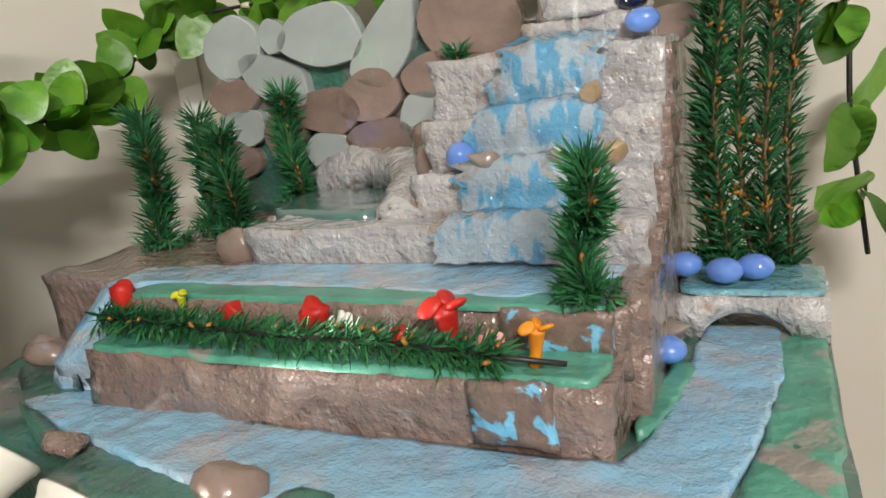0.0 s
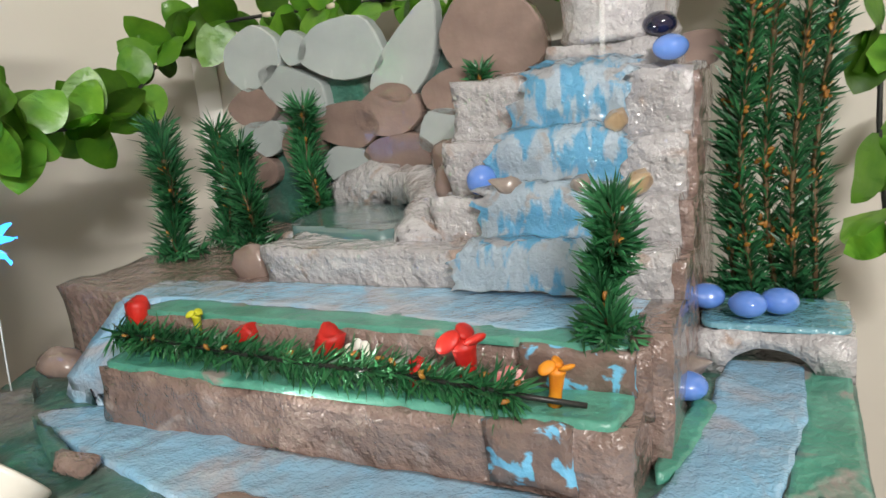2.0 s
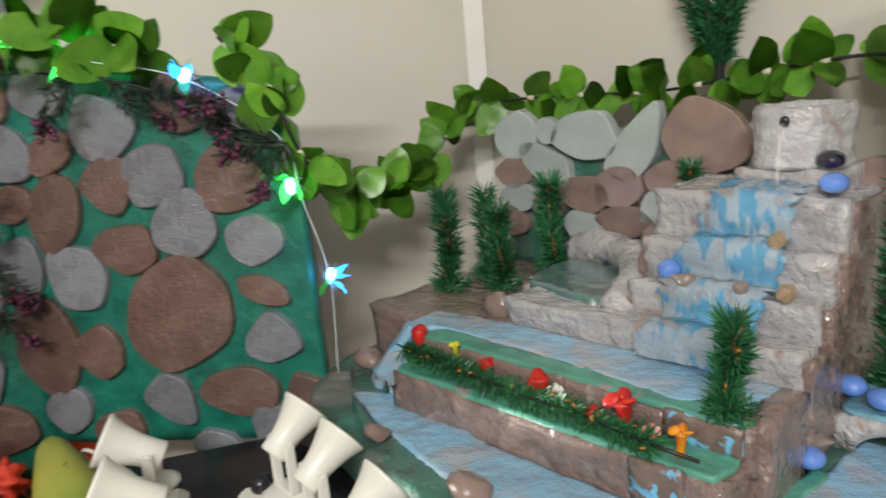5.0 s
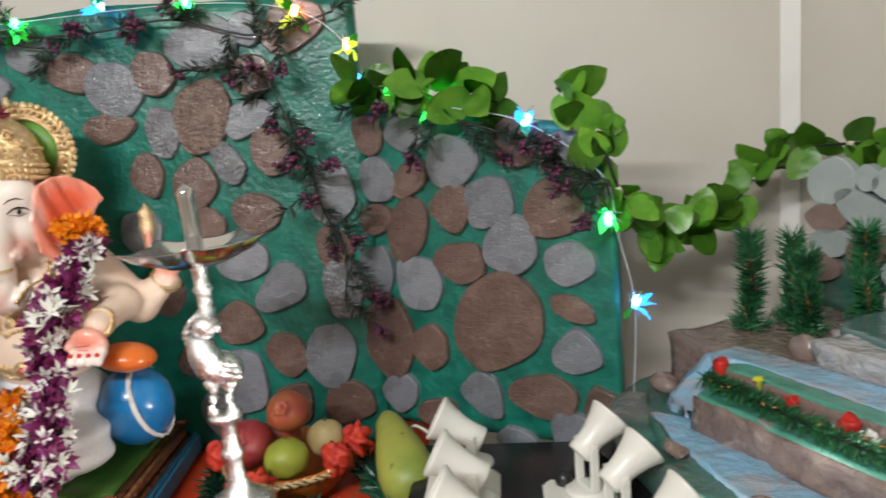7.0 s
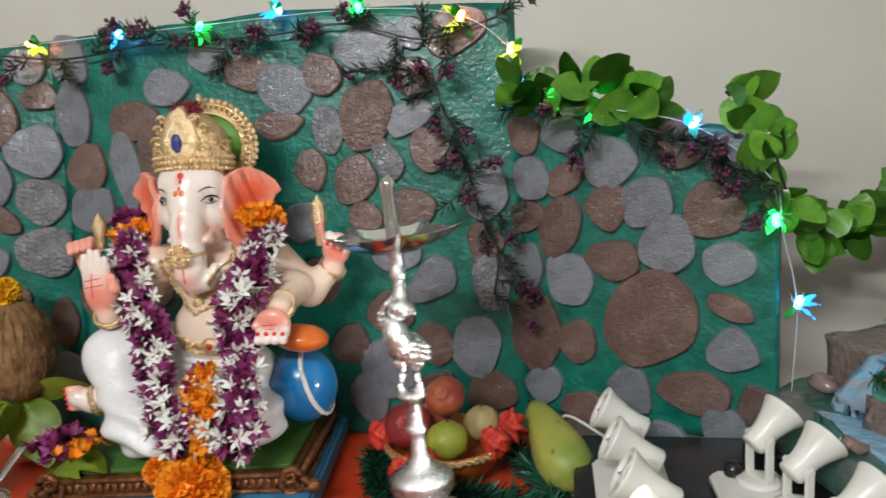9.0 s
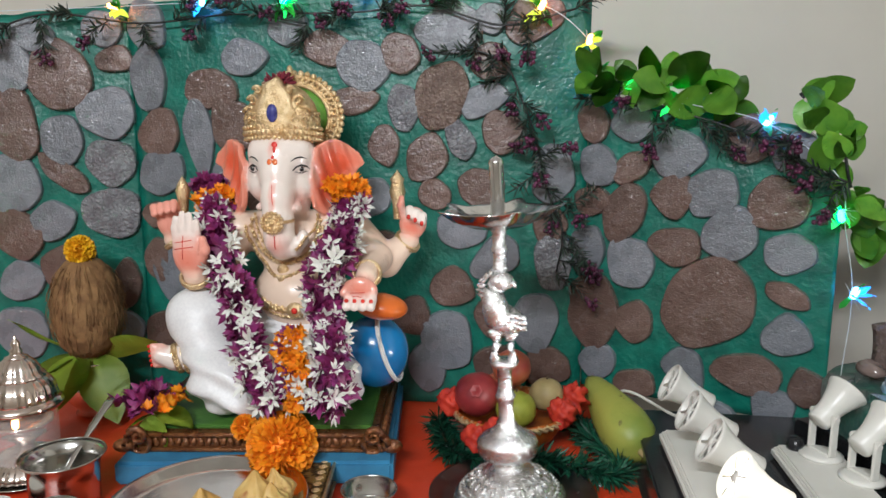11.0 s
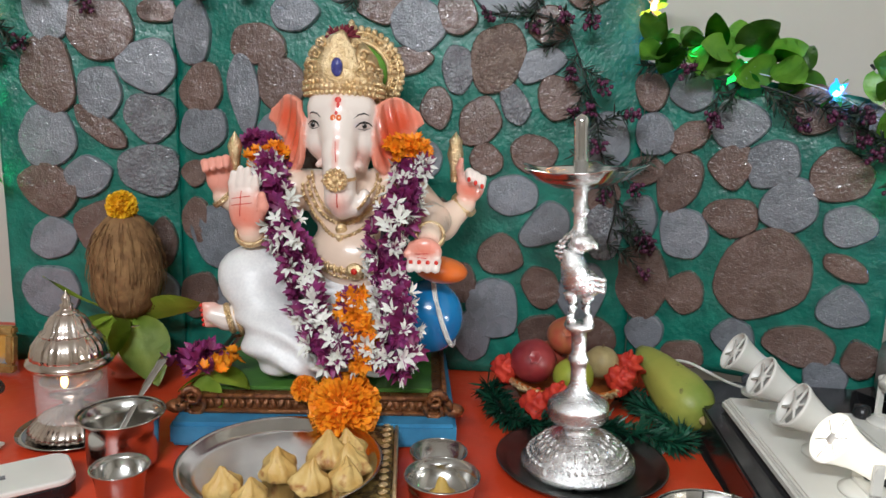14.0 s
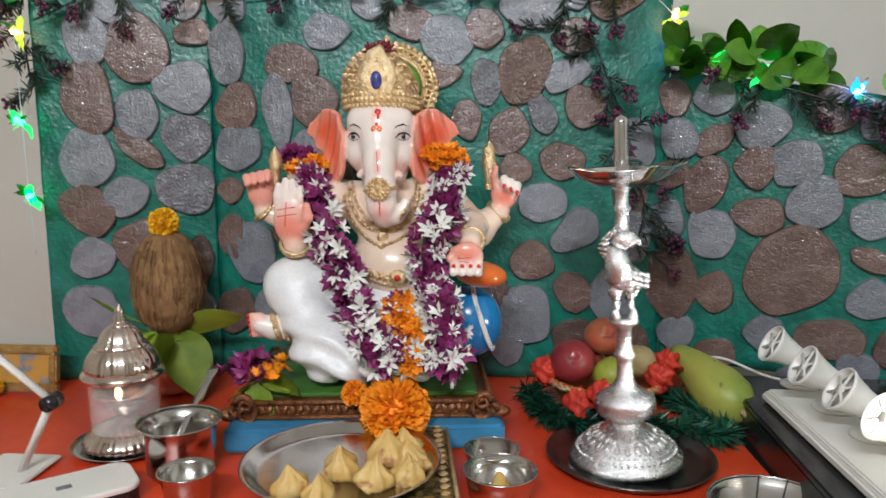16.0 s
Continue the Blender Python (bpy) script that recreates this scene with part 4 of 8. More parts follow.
for i, (a, b, z, h, r, n) in enumerate(((-0.118, 0.205, 0.412, 0.155, 0.026, 900), (-0.105, 0.285, 0.412, 0.145, 0.026, 800), (-0.045, 0.25, 0.412, 0.125, 0.025, 800), (0.0, 0.325, 0.43, 0.145, 0.025, 850), (0.215, 0.372, 0.50, 0.10, 0.02, 400))):
    pine_tree("miniature_pine", "small dark green tinsel pine tree beside the pond", at(a, b, z), h, r, n, 3 + i, group="tinsel pines on the shelf", foot=i < 4)
pine_tree("miniature_pine", "bushy green tinsel pine tree by the pool edge", at(0.433, 0.036, 0.413, 0, 3, 2), 0.098, 0.021, 950, 21, group="tinsel pines on the shelf", blade=0.0022)
for i, (a, b, h) in enumerate(((0.494, 0.300, 0.47), (0.512, 0.290, 0.45), (0.531, 0.304, 0.52), (0.549, 0.292, 0.46), (0.567, 0.30, 0.50))):
    pine_tree("tall_pine", "tall slim green tinsel pine behind the bridge", at(a, b, 0.362, i * 50, -3 + i, 1.5 - i), h, 0.019, 1250, 40 + i, "artificial tree", "tall pines behind the bridge", i < 4)


def pine_bundle():
    t = thing("pine_bundle", "tied bundle of dark green tinsel branches against the wall", "artificial branch", at(0.205, 0.49, 0.64, 0, 0, -3))
    bm, nm = B(), B()
    for k in range(7):
        a = k * 0.9
        pts = smooth_path(((0.004 * math.cos(a), 0.004 * math.sin(a), 0), (0.012 * math.cos(a), 0.008 * math.sin(a), 0.12), (0.05 * math.cos(a), 0.02 * math.sin(a), 0.24), (0.066 * math.cos(a), 0.024 * math.sin(a), 0.46)), 4)
        tube(bm, pts, 0.004, 6)
        needles(nm, pts[3:], 0.02, 800, 0.026, 0.0026, 0.8, 70 + k)
    part("stem", bm, M_STEM, t)
    part("needles", nm, M_NEEDLE, t)


pine_bundle()


def tinsel_garland():
    t = thing("tinsel_garland", "dark green tinsel pine garland lying along the terrace", "garland", W @ Matrix.Translation((0, -0.004, 0)))
    pts = smooth_path(((-0.02, 0.015, 0.394), (0.08, 0.0, 0.396), (0.2, -0.012, 0.396), (0.3, -0.014, 0.395), (0.385, -0.02, 0.392)), 8)
    bm = B()
    tube(bm, pts + [Vector((0.43, -0.016, 0.388))], 0.002, 6)
    part("wire", bm, M_STEM, t)
    bm = B()
    needles(bm, pts, 0.018, 1500, 0.025, 0.0022, 0.7, 9, flat=0.75)
    part("needles", bm, M_NEEDLE, t)
    bm = B()
    r = random.Random(2)
    for _ in range(16):
        ball(bm, r.choice(pts) + Vector((r.uniform(-1, 1) * 0.01, r.uniform(-1, 0.5) * 0.012, r.uniform(0, 1) * 0.012)), (0.004, 0.0018, 0.0018), (0, r.uniform(-60, 60), r.uniform(0, 90)), 6)
    tagged(part("orange_tip", bm, M_ORANGE_TIP, t, "tiny orange-brown tips"), kind="stuff")


tinsel_garland()


def paper_flower(label, place, material, kind, scale=1.0):
    t = thing("fabric_flower", label, "artificial flower", place @ Matrix.Scale(scale, 4), "flowers along the tinsel garland")
    bm = B()
    if kind == "trumpet":          # rolled ribbon trumpet with a flared lip
        tube(bm, smooth_path(((0, 0, -0.012), (0.0005, 0, 0.01), (0.0, 0, 0.030)), 4), [0.0075, 0.007, 0.0065, 0.0065, 0.007, 0.0075, 0.008, 0.009, 0.010], 12)
        part("tube", bm, material, t)
        bm = B()
        for k in range(3):
            a = radians(120 * k - 20)
            ball(bm, (0.011 * math.cos(a), 0.009 * math.sin(a), 0.031 + 0.003 * (k == 0)), (0.010, 0.0075, 0.0032), (35 * math.sin(a), -40 * math.cos(a), math.degrees(a)), 12)
        part("lip", bm, material, t)
    elif kind == "roll":           # rolled bud
        rings = []
        for k, (r, z) in enumerate(((0.006, -0.012), (0.0085, -0.002), (0.0095, 0.008), (0.0085, 0.014), (0.004, 0.011))):
            rings.append([(r * math.cos(i * 0.5236 + k * 0.3) * (1 + 0.12 * math.sin(3 * i * 0.5236)), r * math.sin(i * 0.5236 + k * 0.3), z + 0.002 * math.sin(i)) for i in range(12)])
        ring_loft(bm, rings)
        part("petals", bm, material, t)
    else:                          # star of small petals round a centre
        for k in range(7):
            a = 2 * math.pi * k / 7
            ball(bm, (0.008 * math.cos(a), 0.002 * math.sin(k), 0.008 * math.sin(a)), (0.0048, 0.0022, 0.0048), seg=8)
        part("petals", bm, material, t)
        bm = B()
        ball(bm, (0, -0.002, 0), 0.0035, seg=8)
        part("centre", bm, M_RED if kind == "star" else M_WHITE_FL, t)
    return t


paper_flower("rolled red ribbon flower standing in the garland", at(0.005, 0.022, 0.407, 20, 0, 0), M_RED, "roll", 1.15)
paper_flower("small yellow-green fabric flower", at(0.078, 0.018, 0.402, 0, 8, 10), M_YELLOW, "trumpet", 0.47)
paper_flower("crumpled red ribbon flower", at(0.130, 0.015, 0.400, 40, 20, 60), M_RED, "roll", 0.85)
paper_flower("folded red ribbon rose", at(0.222, 0.004, 0.400, 60, 20, 10), M_RED, "roll", 1.2)
paper_flower("small white blossom with dark centre", at(0.252, -0.002, 0.400, 0, -20, 0), M_WHITE_FL, "star", 1.0)
paper_flower("small red ribbon bud", at(0.305, -0.012, 0.394, 10, -10, 20), M_RED, "roll", 0.75)
paper_flower("tall red ribbon trumpet flower", at(0.342, -0.004, 0.392, 0, 12, 3), M_RED, "trumpet", 1.02)
paper_flower("pink and white fabric blossom", at(0.376, -0.012, 0.394, 0, -25, 0), M_PINK, "star2", 0.95)
paper_flower("orange fabric flower at the garland's end", at(0.407, -0.012, 0.390, 0, 6, 8), M_ORANGE, "trumpet", 0.66)

# ---- vines, twigs and lights round the walls ----
leaf_vine("green artificial vine draped over the board wing", ((-0.33, 0.92, 0.87), (-0.24, 0.88, 0.86), (-0.14, 0.86, 0.84), (-0.06, 0.85, 0.81)), 0.03, 5, scale=0.95)
leaf_vine("green artificial vine looping from the board to the corner", ((0.02, 0.80, 0.83), (0.075, 0.765, 0.76), (0.10, 0.765, 0.68), (0.15, 0.83, 0.60), (0.23, 0.90, 0.575), (0.32, 0.96, 0.59), (0.40, 1.02, 0.65), (0.46, 1.06, 0.70)), 0.036, 6, scale=0.88)
leaf_vine("green artificial vine along the wall above the slabs", ((0.46, 1.06, 0.695), (0.53, 0.98, 0.70), (0.60, 0.86, 0.70), (0.67, 0.74, 0.70), (0.73, 0.62, 0.715), (0.80, 0.49, 0.73), (0.85, 0.38, 0.72)), 0.042, 7, scale=0.9)
leaf_vine("green artificial vine hanging down the wall with cream beads", ((0.85, 0.38, 0.72), (0.87, 0.31, 0.68), (0.862, 0.282, 0.60), (0.857, 0.275, 0.50), (0.868, 0.27, 0.42), (0.885, 0.265, 0.335)), 0.075, 8, (-0.3, -0.6, 0.1))

berry_twig("dark twig with purple berries along the board's top", ((-1.62, 0.87, 0.93), (-1.45, 0.90, 1.00), (-1.25, 0.94, 0.985), (-1.05, 0.94, 1.0), (-0.9, 0.945, 0.98)), 12, 380, 0.075)
berry_twig("dark twig with purple berries along the board's top", ((-0.95, 0.945, 1.0), (-0.8, 0.945, 1.0), (-0.65, 0.945, 1.01), (-0.5, 0.945, 0.97), (-0.36, 0.95, 1.0)), 13, 380, 0.075)
berry_twig("dark twig with berries hanging down the stone board", ((-0.58, 0.955, 0.93), (-0.5, 0.95, 0.90), (-0.46, 0.945, 0.82), (-0.43, 0.945, 0.74), (-0.41, 0.945, 0.65), (-0.375, 0.945, 0.56), (-0.385, 0.95, 0.47)), 14, 360, 0.085)
berry_twig("dark twig with purple berries over the board wing", ((-0.34, 0.93, 0.86), (-0.24, 0.89, 0.81), (-0.14, 0.85, 0.79), (-0.05, 0.81, 0.755), (0.05, 0.765, 0.70), (0.09, 0.75, 0.68)), 15, 360, 0.07)
berry_twig("dark twig hanging at the board's edge", ((-1.635, 0.87, 1.0), (-1.645, 0.865, 0.93), (-1.635, 0.86, 0.85), (-1.63, 0.86, 0.79)), 16, 260, 0.06)

LED_PETALS = {c: leaf_mesh("petal", m, 0.036, 0.017, 0.3, 0.15) for c, m in M_GLOW_PETAL.items()}
PLAIN_PETAL = leaf_mesh("petal", M_LED_LEAF, 0.036, 0.017, 0.3, 0.15)


def led_flower(p, colour, way, seed):
    t = thing("light_flower", "lit %s fairy light with clear green petals on thin wire" % colour, "fairy light", pose(*p), "string of fairy lights")
    r = random.Random(seed)
    w = Vector(way).normalized()
    bm = B()
    tube(bm, (Vector((0, 0, 0)), w * 0.008, w * 0.018, w * 0.022), (0.005, 0.0065, 0.006, 0.001), 8)
    part("bulb", bm, M_LED[colour], t, "glowing %s bulb" % colour)
    for k in range(6):
        d = w * 0.4 + Vector((r.uniform(-1, 1), r.uniform(-0.8, 0.3), r.uniform(-1, 1)))
        part("petal", LED_PETALS[colour] if k % 2 else PLAIN_PETAL, None, t, place=aim(Vector((0, 0, 0)), d, r.uniform(-60, 60)) @ Matrix.Scale(r.uniform(0.8, 1.2), 4))
    bm = B()
    for k in range(16):
        d = (w * 0.5 + Vector((r.uniform(-1, 1), r.uniform(-1, 1), r.uniform(-1, 1)))).normalized() * 0.028
        tube(bm, (Vector((0, 0, 0)), d), 0.0004, 3)
    part("fibres", bm, M_GLASS_FIBRE, t, "fine clear fibres")


M_GLASS_FIBRE = mat("clear_fibre", (0.75, 0.82, 0.85), (0.65, 0.72, 0.78), 50, 0.15, bump=0)
for i, (p, c, w) in enumerate((((0.085, 0.752, 0.632), "green", (0, -0.4, -1)), ((0.125, 0.77, 0.475), "blue", (0.2, -0.3, 0.9)), ((-0.035, 0.80, 0.775), "blue", (0.3, -0.3, 0.6)),
                               ((-0.175, 0.86, 0.815), "green", (0.3, -0.4, 0.8)), ((-0.265, 0.90, 0.845), "green", (0.3, -0.4, 0.8)), ((-0.32, 0.925, 0.87), "blue", (-0.1, -0.5, 0.8)),
                               ((-0.43, 0.95, 1.0), "orange", (0.3, -0.4, 0.5)), ((-0.62, 0.945, 1.03), "green", (0, -0.5, 0.4)), ((-0.78, 0.945, 1.04), "blue", (0, -0.5, 0.4)), ((-0.95, 0.94, 1.02), "green", (0.4, -0.4, 0.3)),
                               ((-1.12, 0.94, 1.02), "blue", (0.2, -0.4, 0.3)), ((-1.30, 0.93, 1.01), "orange", (-0.3, -0.4, 0.3)), ((-1.635, 0.85, 0.90), "orange", (-0.4, -0.5, 0.1)), ((-1.645, 0.845, 0.725), "green", (-0.2, -0.6, 0.2)),
                               ((-1.64, 0.845, 0.575), "green", (0.2, -0.6, 0.1)), ((-1.635, 0.85, 0.985), "green", (0, -0.5, 0.3)), ((-0.335, 0.93, 0.93), "orange", (0.2, -0.4, 0.7)))):
    led_flower(p, c, w, 100 + i)

bm = B()
for line in (((-1.65, 0.86, 1.0), (-1.30, 0.94, 1.02), (-0.95, 0.945, 1.03), (-0.62, 0.945, 1.035), (-0.43, 0.95, 1.01), (-0.335, 0.935, 0.94), (-0.31, 0.92, 0.88), (-0.175, 0.86, 0.82), (-0.035, 0.80, 0.78), (0.08, 0.765, 0.69), (0.10, 0.765, 0.60), (0.125, 0.772, 0.48), (0.12, 0.775, 0.33)),
             ((-1.65, 0.86, 1.0), (-1.65, 0.85, 0.9), (-1.647, 0.845, 0.73), (-1.645, 0.845, 0.58), (-1.65, 0.86, 0.45))):
    tube(bm, smooth_path(line, 8), 0.0009, 5)
solo("fairy_light_wire", bm, M_GLASS_FIBRE, "thin clear wire of the fairy lights along the boards", "wire")

# ---- the altar: statue on its plinth ----


def plinth():
    b = thing("blue_board", "low board covered in blue cloth under the plinth", "board", pose(-0.925, 0.745, 0, 0, 0, 7))
    bm = B()
    block(bm, -0.237, 0.237, -0.19, 0.20, TABLE + 0.003, 0.212, 0.006)
    part("covered_board", bm, M_BLUE_BOARD, b)
    t = thing("statue_plinth", "carved bronze-brown plinth with scroll corners and green top", "plinth", pose(-0.925, 0.745, 0, 0, 0, 6))
    bm = B()
    block(bm, -0.215, 0.215, -0.145, 0.175, 0.214, 0.244, 0.005)
    part("body", bm, M_BRONZE, t)
    bm = B()
    block(bm, -0.198, 0.198, -0.128, 0.158, 0.245, 0.252, 0.003)
    part("green_top", bm, M_GREEN_CUSHION, t, "glossy green top")
    for z in (0.2165, 0.2435):
        bm = B()
        pts = [(-0.22, -0.149, z), (0.22, -0.149, z), (0.22, 0.178, z), (-0.22, 0.178, z)]
        for p, q in zip(pts, pts[1:] + pts[:1]):
            tube(bm, (p, q), 0.0045, 8)
        part("moulding", bm, M_BRONZE, t)
    bm = B()
    ball(bm, (0, 0, 0), (0.0055, 0.003, 0.008), seg=8)
    bead = mesh_of("frieze_bead", bm, M_BRONZE)
    for i in range(30):
        part("frieze_bead", bead, None, t, place=pose(-0.19 + 0.38 * i / 29, -0.1475, 0.230, 0, 20 * (-1) ** i, 0))
    for i in range(20):
        part("frieze_bead", bead, None, t, place=pose(0.2175, -0.12 + 0.27 * i / 19, 0.230, 0, 0, 90) @ pose(0, 0, 0, 0, 20 * (-1) ** i, 0))
    for sx in (-1, 1):
        bm = B()
        for k, (r, z) in enumerate(((0.026, 0.226), (0.017, 0.244))):
            pts = []
            for i in range(16):
                a = i * 0.55
                rr = r * (1 - i / 19)
                pts.append((sx * (0.205 + 0.02 * k * 0 + rr * math.cos(a)), -0.152 - 0.006 * k, z + rr * math.sin(a)))
            tube(bm, pts, [0.007 - 0.0003 * i for i in range(16)], 8)
        ball(bm, (sx * 0.235, -0.145, 0.222), (0.02, 0.014, 0.012), seg=12)
        part("corner_scroll", bm, M_BRONZE, t, "curled leaf scroll")


plinth()


class Clay:
    """A block of cells in which rounded forms are merged, then skinned as one smooth mesh."""

    def __init__(self, low, high, cell):
        self.low, self.cell = np.array(low), cell
        self.axes = [np.arange(l, h, cell) for l, h in zip(low, high)]
        shape = [len(a) for a in self.axes]
        self.field = np.full(shape, 0.05)
        self.paint = np.zeros(shape + [3])

    def box(self, low, high):
        cut = []
        for a, l, h in zip(self.axes, low, high):
            cut.append(slice(max(0, int((l - a[0]) / self.cell)), max(1, int((h - a[0]) / self.cell) + 2)))
        cut = tuple(cut)
        return cut, np.meshgrid(*[a[c] for a, c in zip(self.axes, cut)], indexing="ij")

    def merge(self, cut, d, colour, k, soft):
        f = self.field[cut]
        hue = np.clip(0.5 + 0.5 * (f - d) / soft, 0, 1)[..., None]
        self.paint[cut] = self.paint[cut] * (1 - hue) + np.array(colour) * hue
        h = np.clip(0.5 + 0.5 * (f - d) / k, 0, 1)
        self.field[cut] = f * (1 - h) + d * h - k * h * (1 - h)

    def egg(self, c, r, colour, rot=(0, 0, 0), k=0.012, soft=0.012):
        big = max(r) + 0.03
        cut, (x, y, z) = self.box([v - big for v in c], [v + big for v in c])
        m = Euler([radians(v) for v in rot]).to_matrix().transposed()
        x, y, z = x - c[0], y - c[1], z - c[2]
        q = [m[i][0] * x + m[i][1] * y + m[i][2] * z for i in range(3)]
        n = np.sqrt(sum((v / w) ** 2 for v, w in zip(q, r)))
        n2 = np.sqrt(sum((v / w ** 2) ** 2 for v, w in zip(q, r))) + 1e-9
        self.merge(cut, n * (n - 1) / n2, colour, k, soft)

    def limb(self, pts, radii, colour, k=0.010, soft=0.012):
        for a, b, ra, rb in zip(pts, pts[1:], radii, radii[1:]):
            a, b = np.array(a), np.array(b)
            big = max(ra, rb) + 0.03
            cut, (x, y, z) = self.box(np.minimum(a, b) - big, np.maximum(a, b) + big)
            d = b - a
            t = np.clip(((x - a[0]) * d[0] + (y - a[1]) * d[1] + (z - a[2]) * d[2]) / d.dot(d), 0, 1)
            gap = np.sqrt((x - a[0] - d[0] * t) ** 2 + (y - a[1] - d[1] * t) ** 2 + (z - a[2] - d[2] * t) ** 2)
            self.merge(cut, gap - ra - (rb - ra) * t, colour, k, soft)

    def dab(self, c, r, colour, amount=1.0):
        """Airbrushed colour with a soft edge."""
        cut, (x, y, z) = self.box([v - w for v, w in zip(c, r)], [v + w for v, w in zip(c, r)])
        n = np.sqrt(((x - c[0]) / r[0]) ** 2 + ((y - c[1]) / r[1]) ** 2 + ((z - c[2]) / r[2]) ** 2)
        h = (amount * np.clip(1.15 - n, 0, 1))[..., None]
        self.paint[cut] = self.paint[cut] * (1 - h) + np.array(colour) * h

    def front(self, x, z):
        """The y at which the form begins, seen from the front."""
        i, j = int(round((x - self.low[0]) / self.cell)), int(round((z - self.low[2]) / self.cell))
        col = self.field[i, :, j]
        n = int(np.argmax(col < 0))
        return self.axes[1][n] - self.cell * col[n] / (col[n] - col[n - 1])

    def skin(self, name):
        f = self.field
        inside = f < 0
        cells = tuple(n - 1 for n in f.shape)
        total, count = np.zeros(cells + (3,)), np.zeros(cells)
        for ax in range(3):
            p, q = [(ax + 1) % 3, (ax + 2) % 3]
            for i in (0, 1):
                for j in (0, 1):
                    lo, hi = [None] * 3, [None] * 3
                    for axis, step in ((p, i), (q, j)):
                        lo[axis] = hi[axis] = slice(step, cells[axis] + step)
                    lo[ax], hi[ax] = slice(0, cells[ax]), slice(1, cells[ax] + 1)
                    fa, fb = f[tuple(lo)], f[tuple(hi)]
                    cross = (fa < 0) != (fb < 0)
                    t = np.where(cross, fa / np.where(cross, fa - fb, 1), 0)
                    total[..., ax] += np.where(cross, t, 0)
                    total[..., p] += np.where(cross, i, 0)
                    total[..., q] += np.where(cross, j, 0)
                    count += cross
        used = count > 0
        where = np.argwhere(used)
        number = np.full(cells, -1)
        number[used] = np.arange(len(where))
        co = self.low + self.cell * (where + total[used] / count[used][:, None])
        near = np.minimum(np.round((co - self.low) / self.cell).astype(int), np.array(f.shape) - 1)
        hue = self.paint[near[:, 0], near[:, 1], near[:, 2]]
        quads = []
        for ax in range(3):
            p, q = (ax + 1) % 3, (ax + 2) % 3
            lo, hi = [slice(1, n - 1) for n in f.shape], [slice(1, n - 1) for n in f.shape]
            hi[ax] = slice(2, f.shape[ax])
            a, b = inside[tuple(lo)], inside[tuple(hi)]
            at_edge = np.argwhere(a != b) + 1
            flip = a[tuple((at_edge - 1).T)]
            ids = []
            for i, j in ((1, 1), (0, 1), (0, 0), (1, 0)):
                g = at_edge.copy()
                g[:, p] -= i
                g[:, q] -= j
                ids.append(number[tuple(g.T)])
            ids = np.stack(ids, 1)
            quads.append(np.where(flip[:, None], ids, ids[:, ::-1]))
        quads = np.concatenate(quads)
        me = bpy.data.meshes.new(name)
        me.from_pydata(co.tolist(), [], quads[(quads >= 0).all(1)].tolist())
        me.color_attributes.new("paint", "FLOAT_COLOR", "POINT").data.foreach_set("color", np.concatenate([hue, np.ones((len(hue), 1))], 1).ravel().astype(np.float32))
        return me


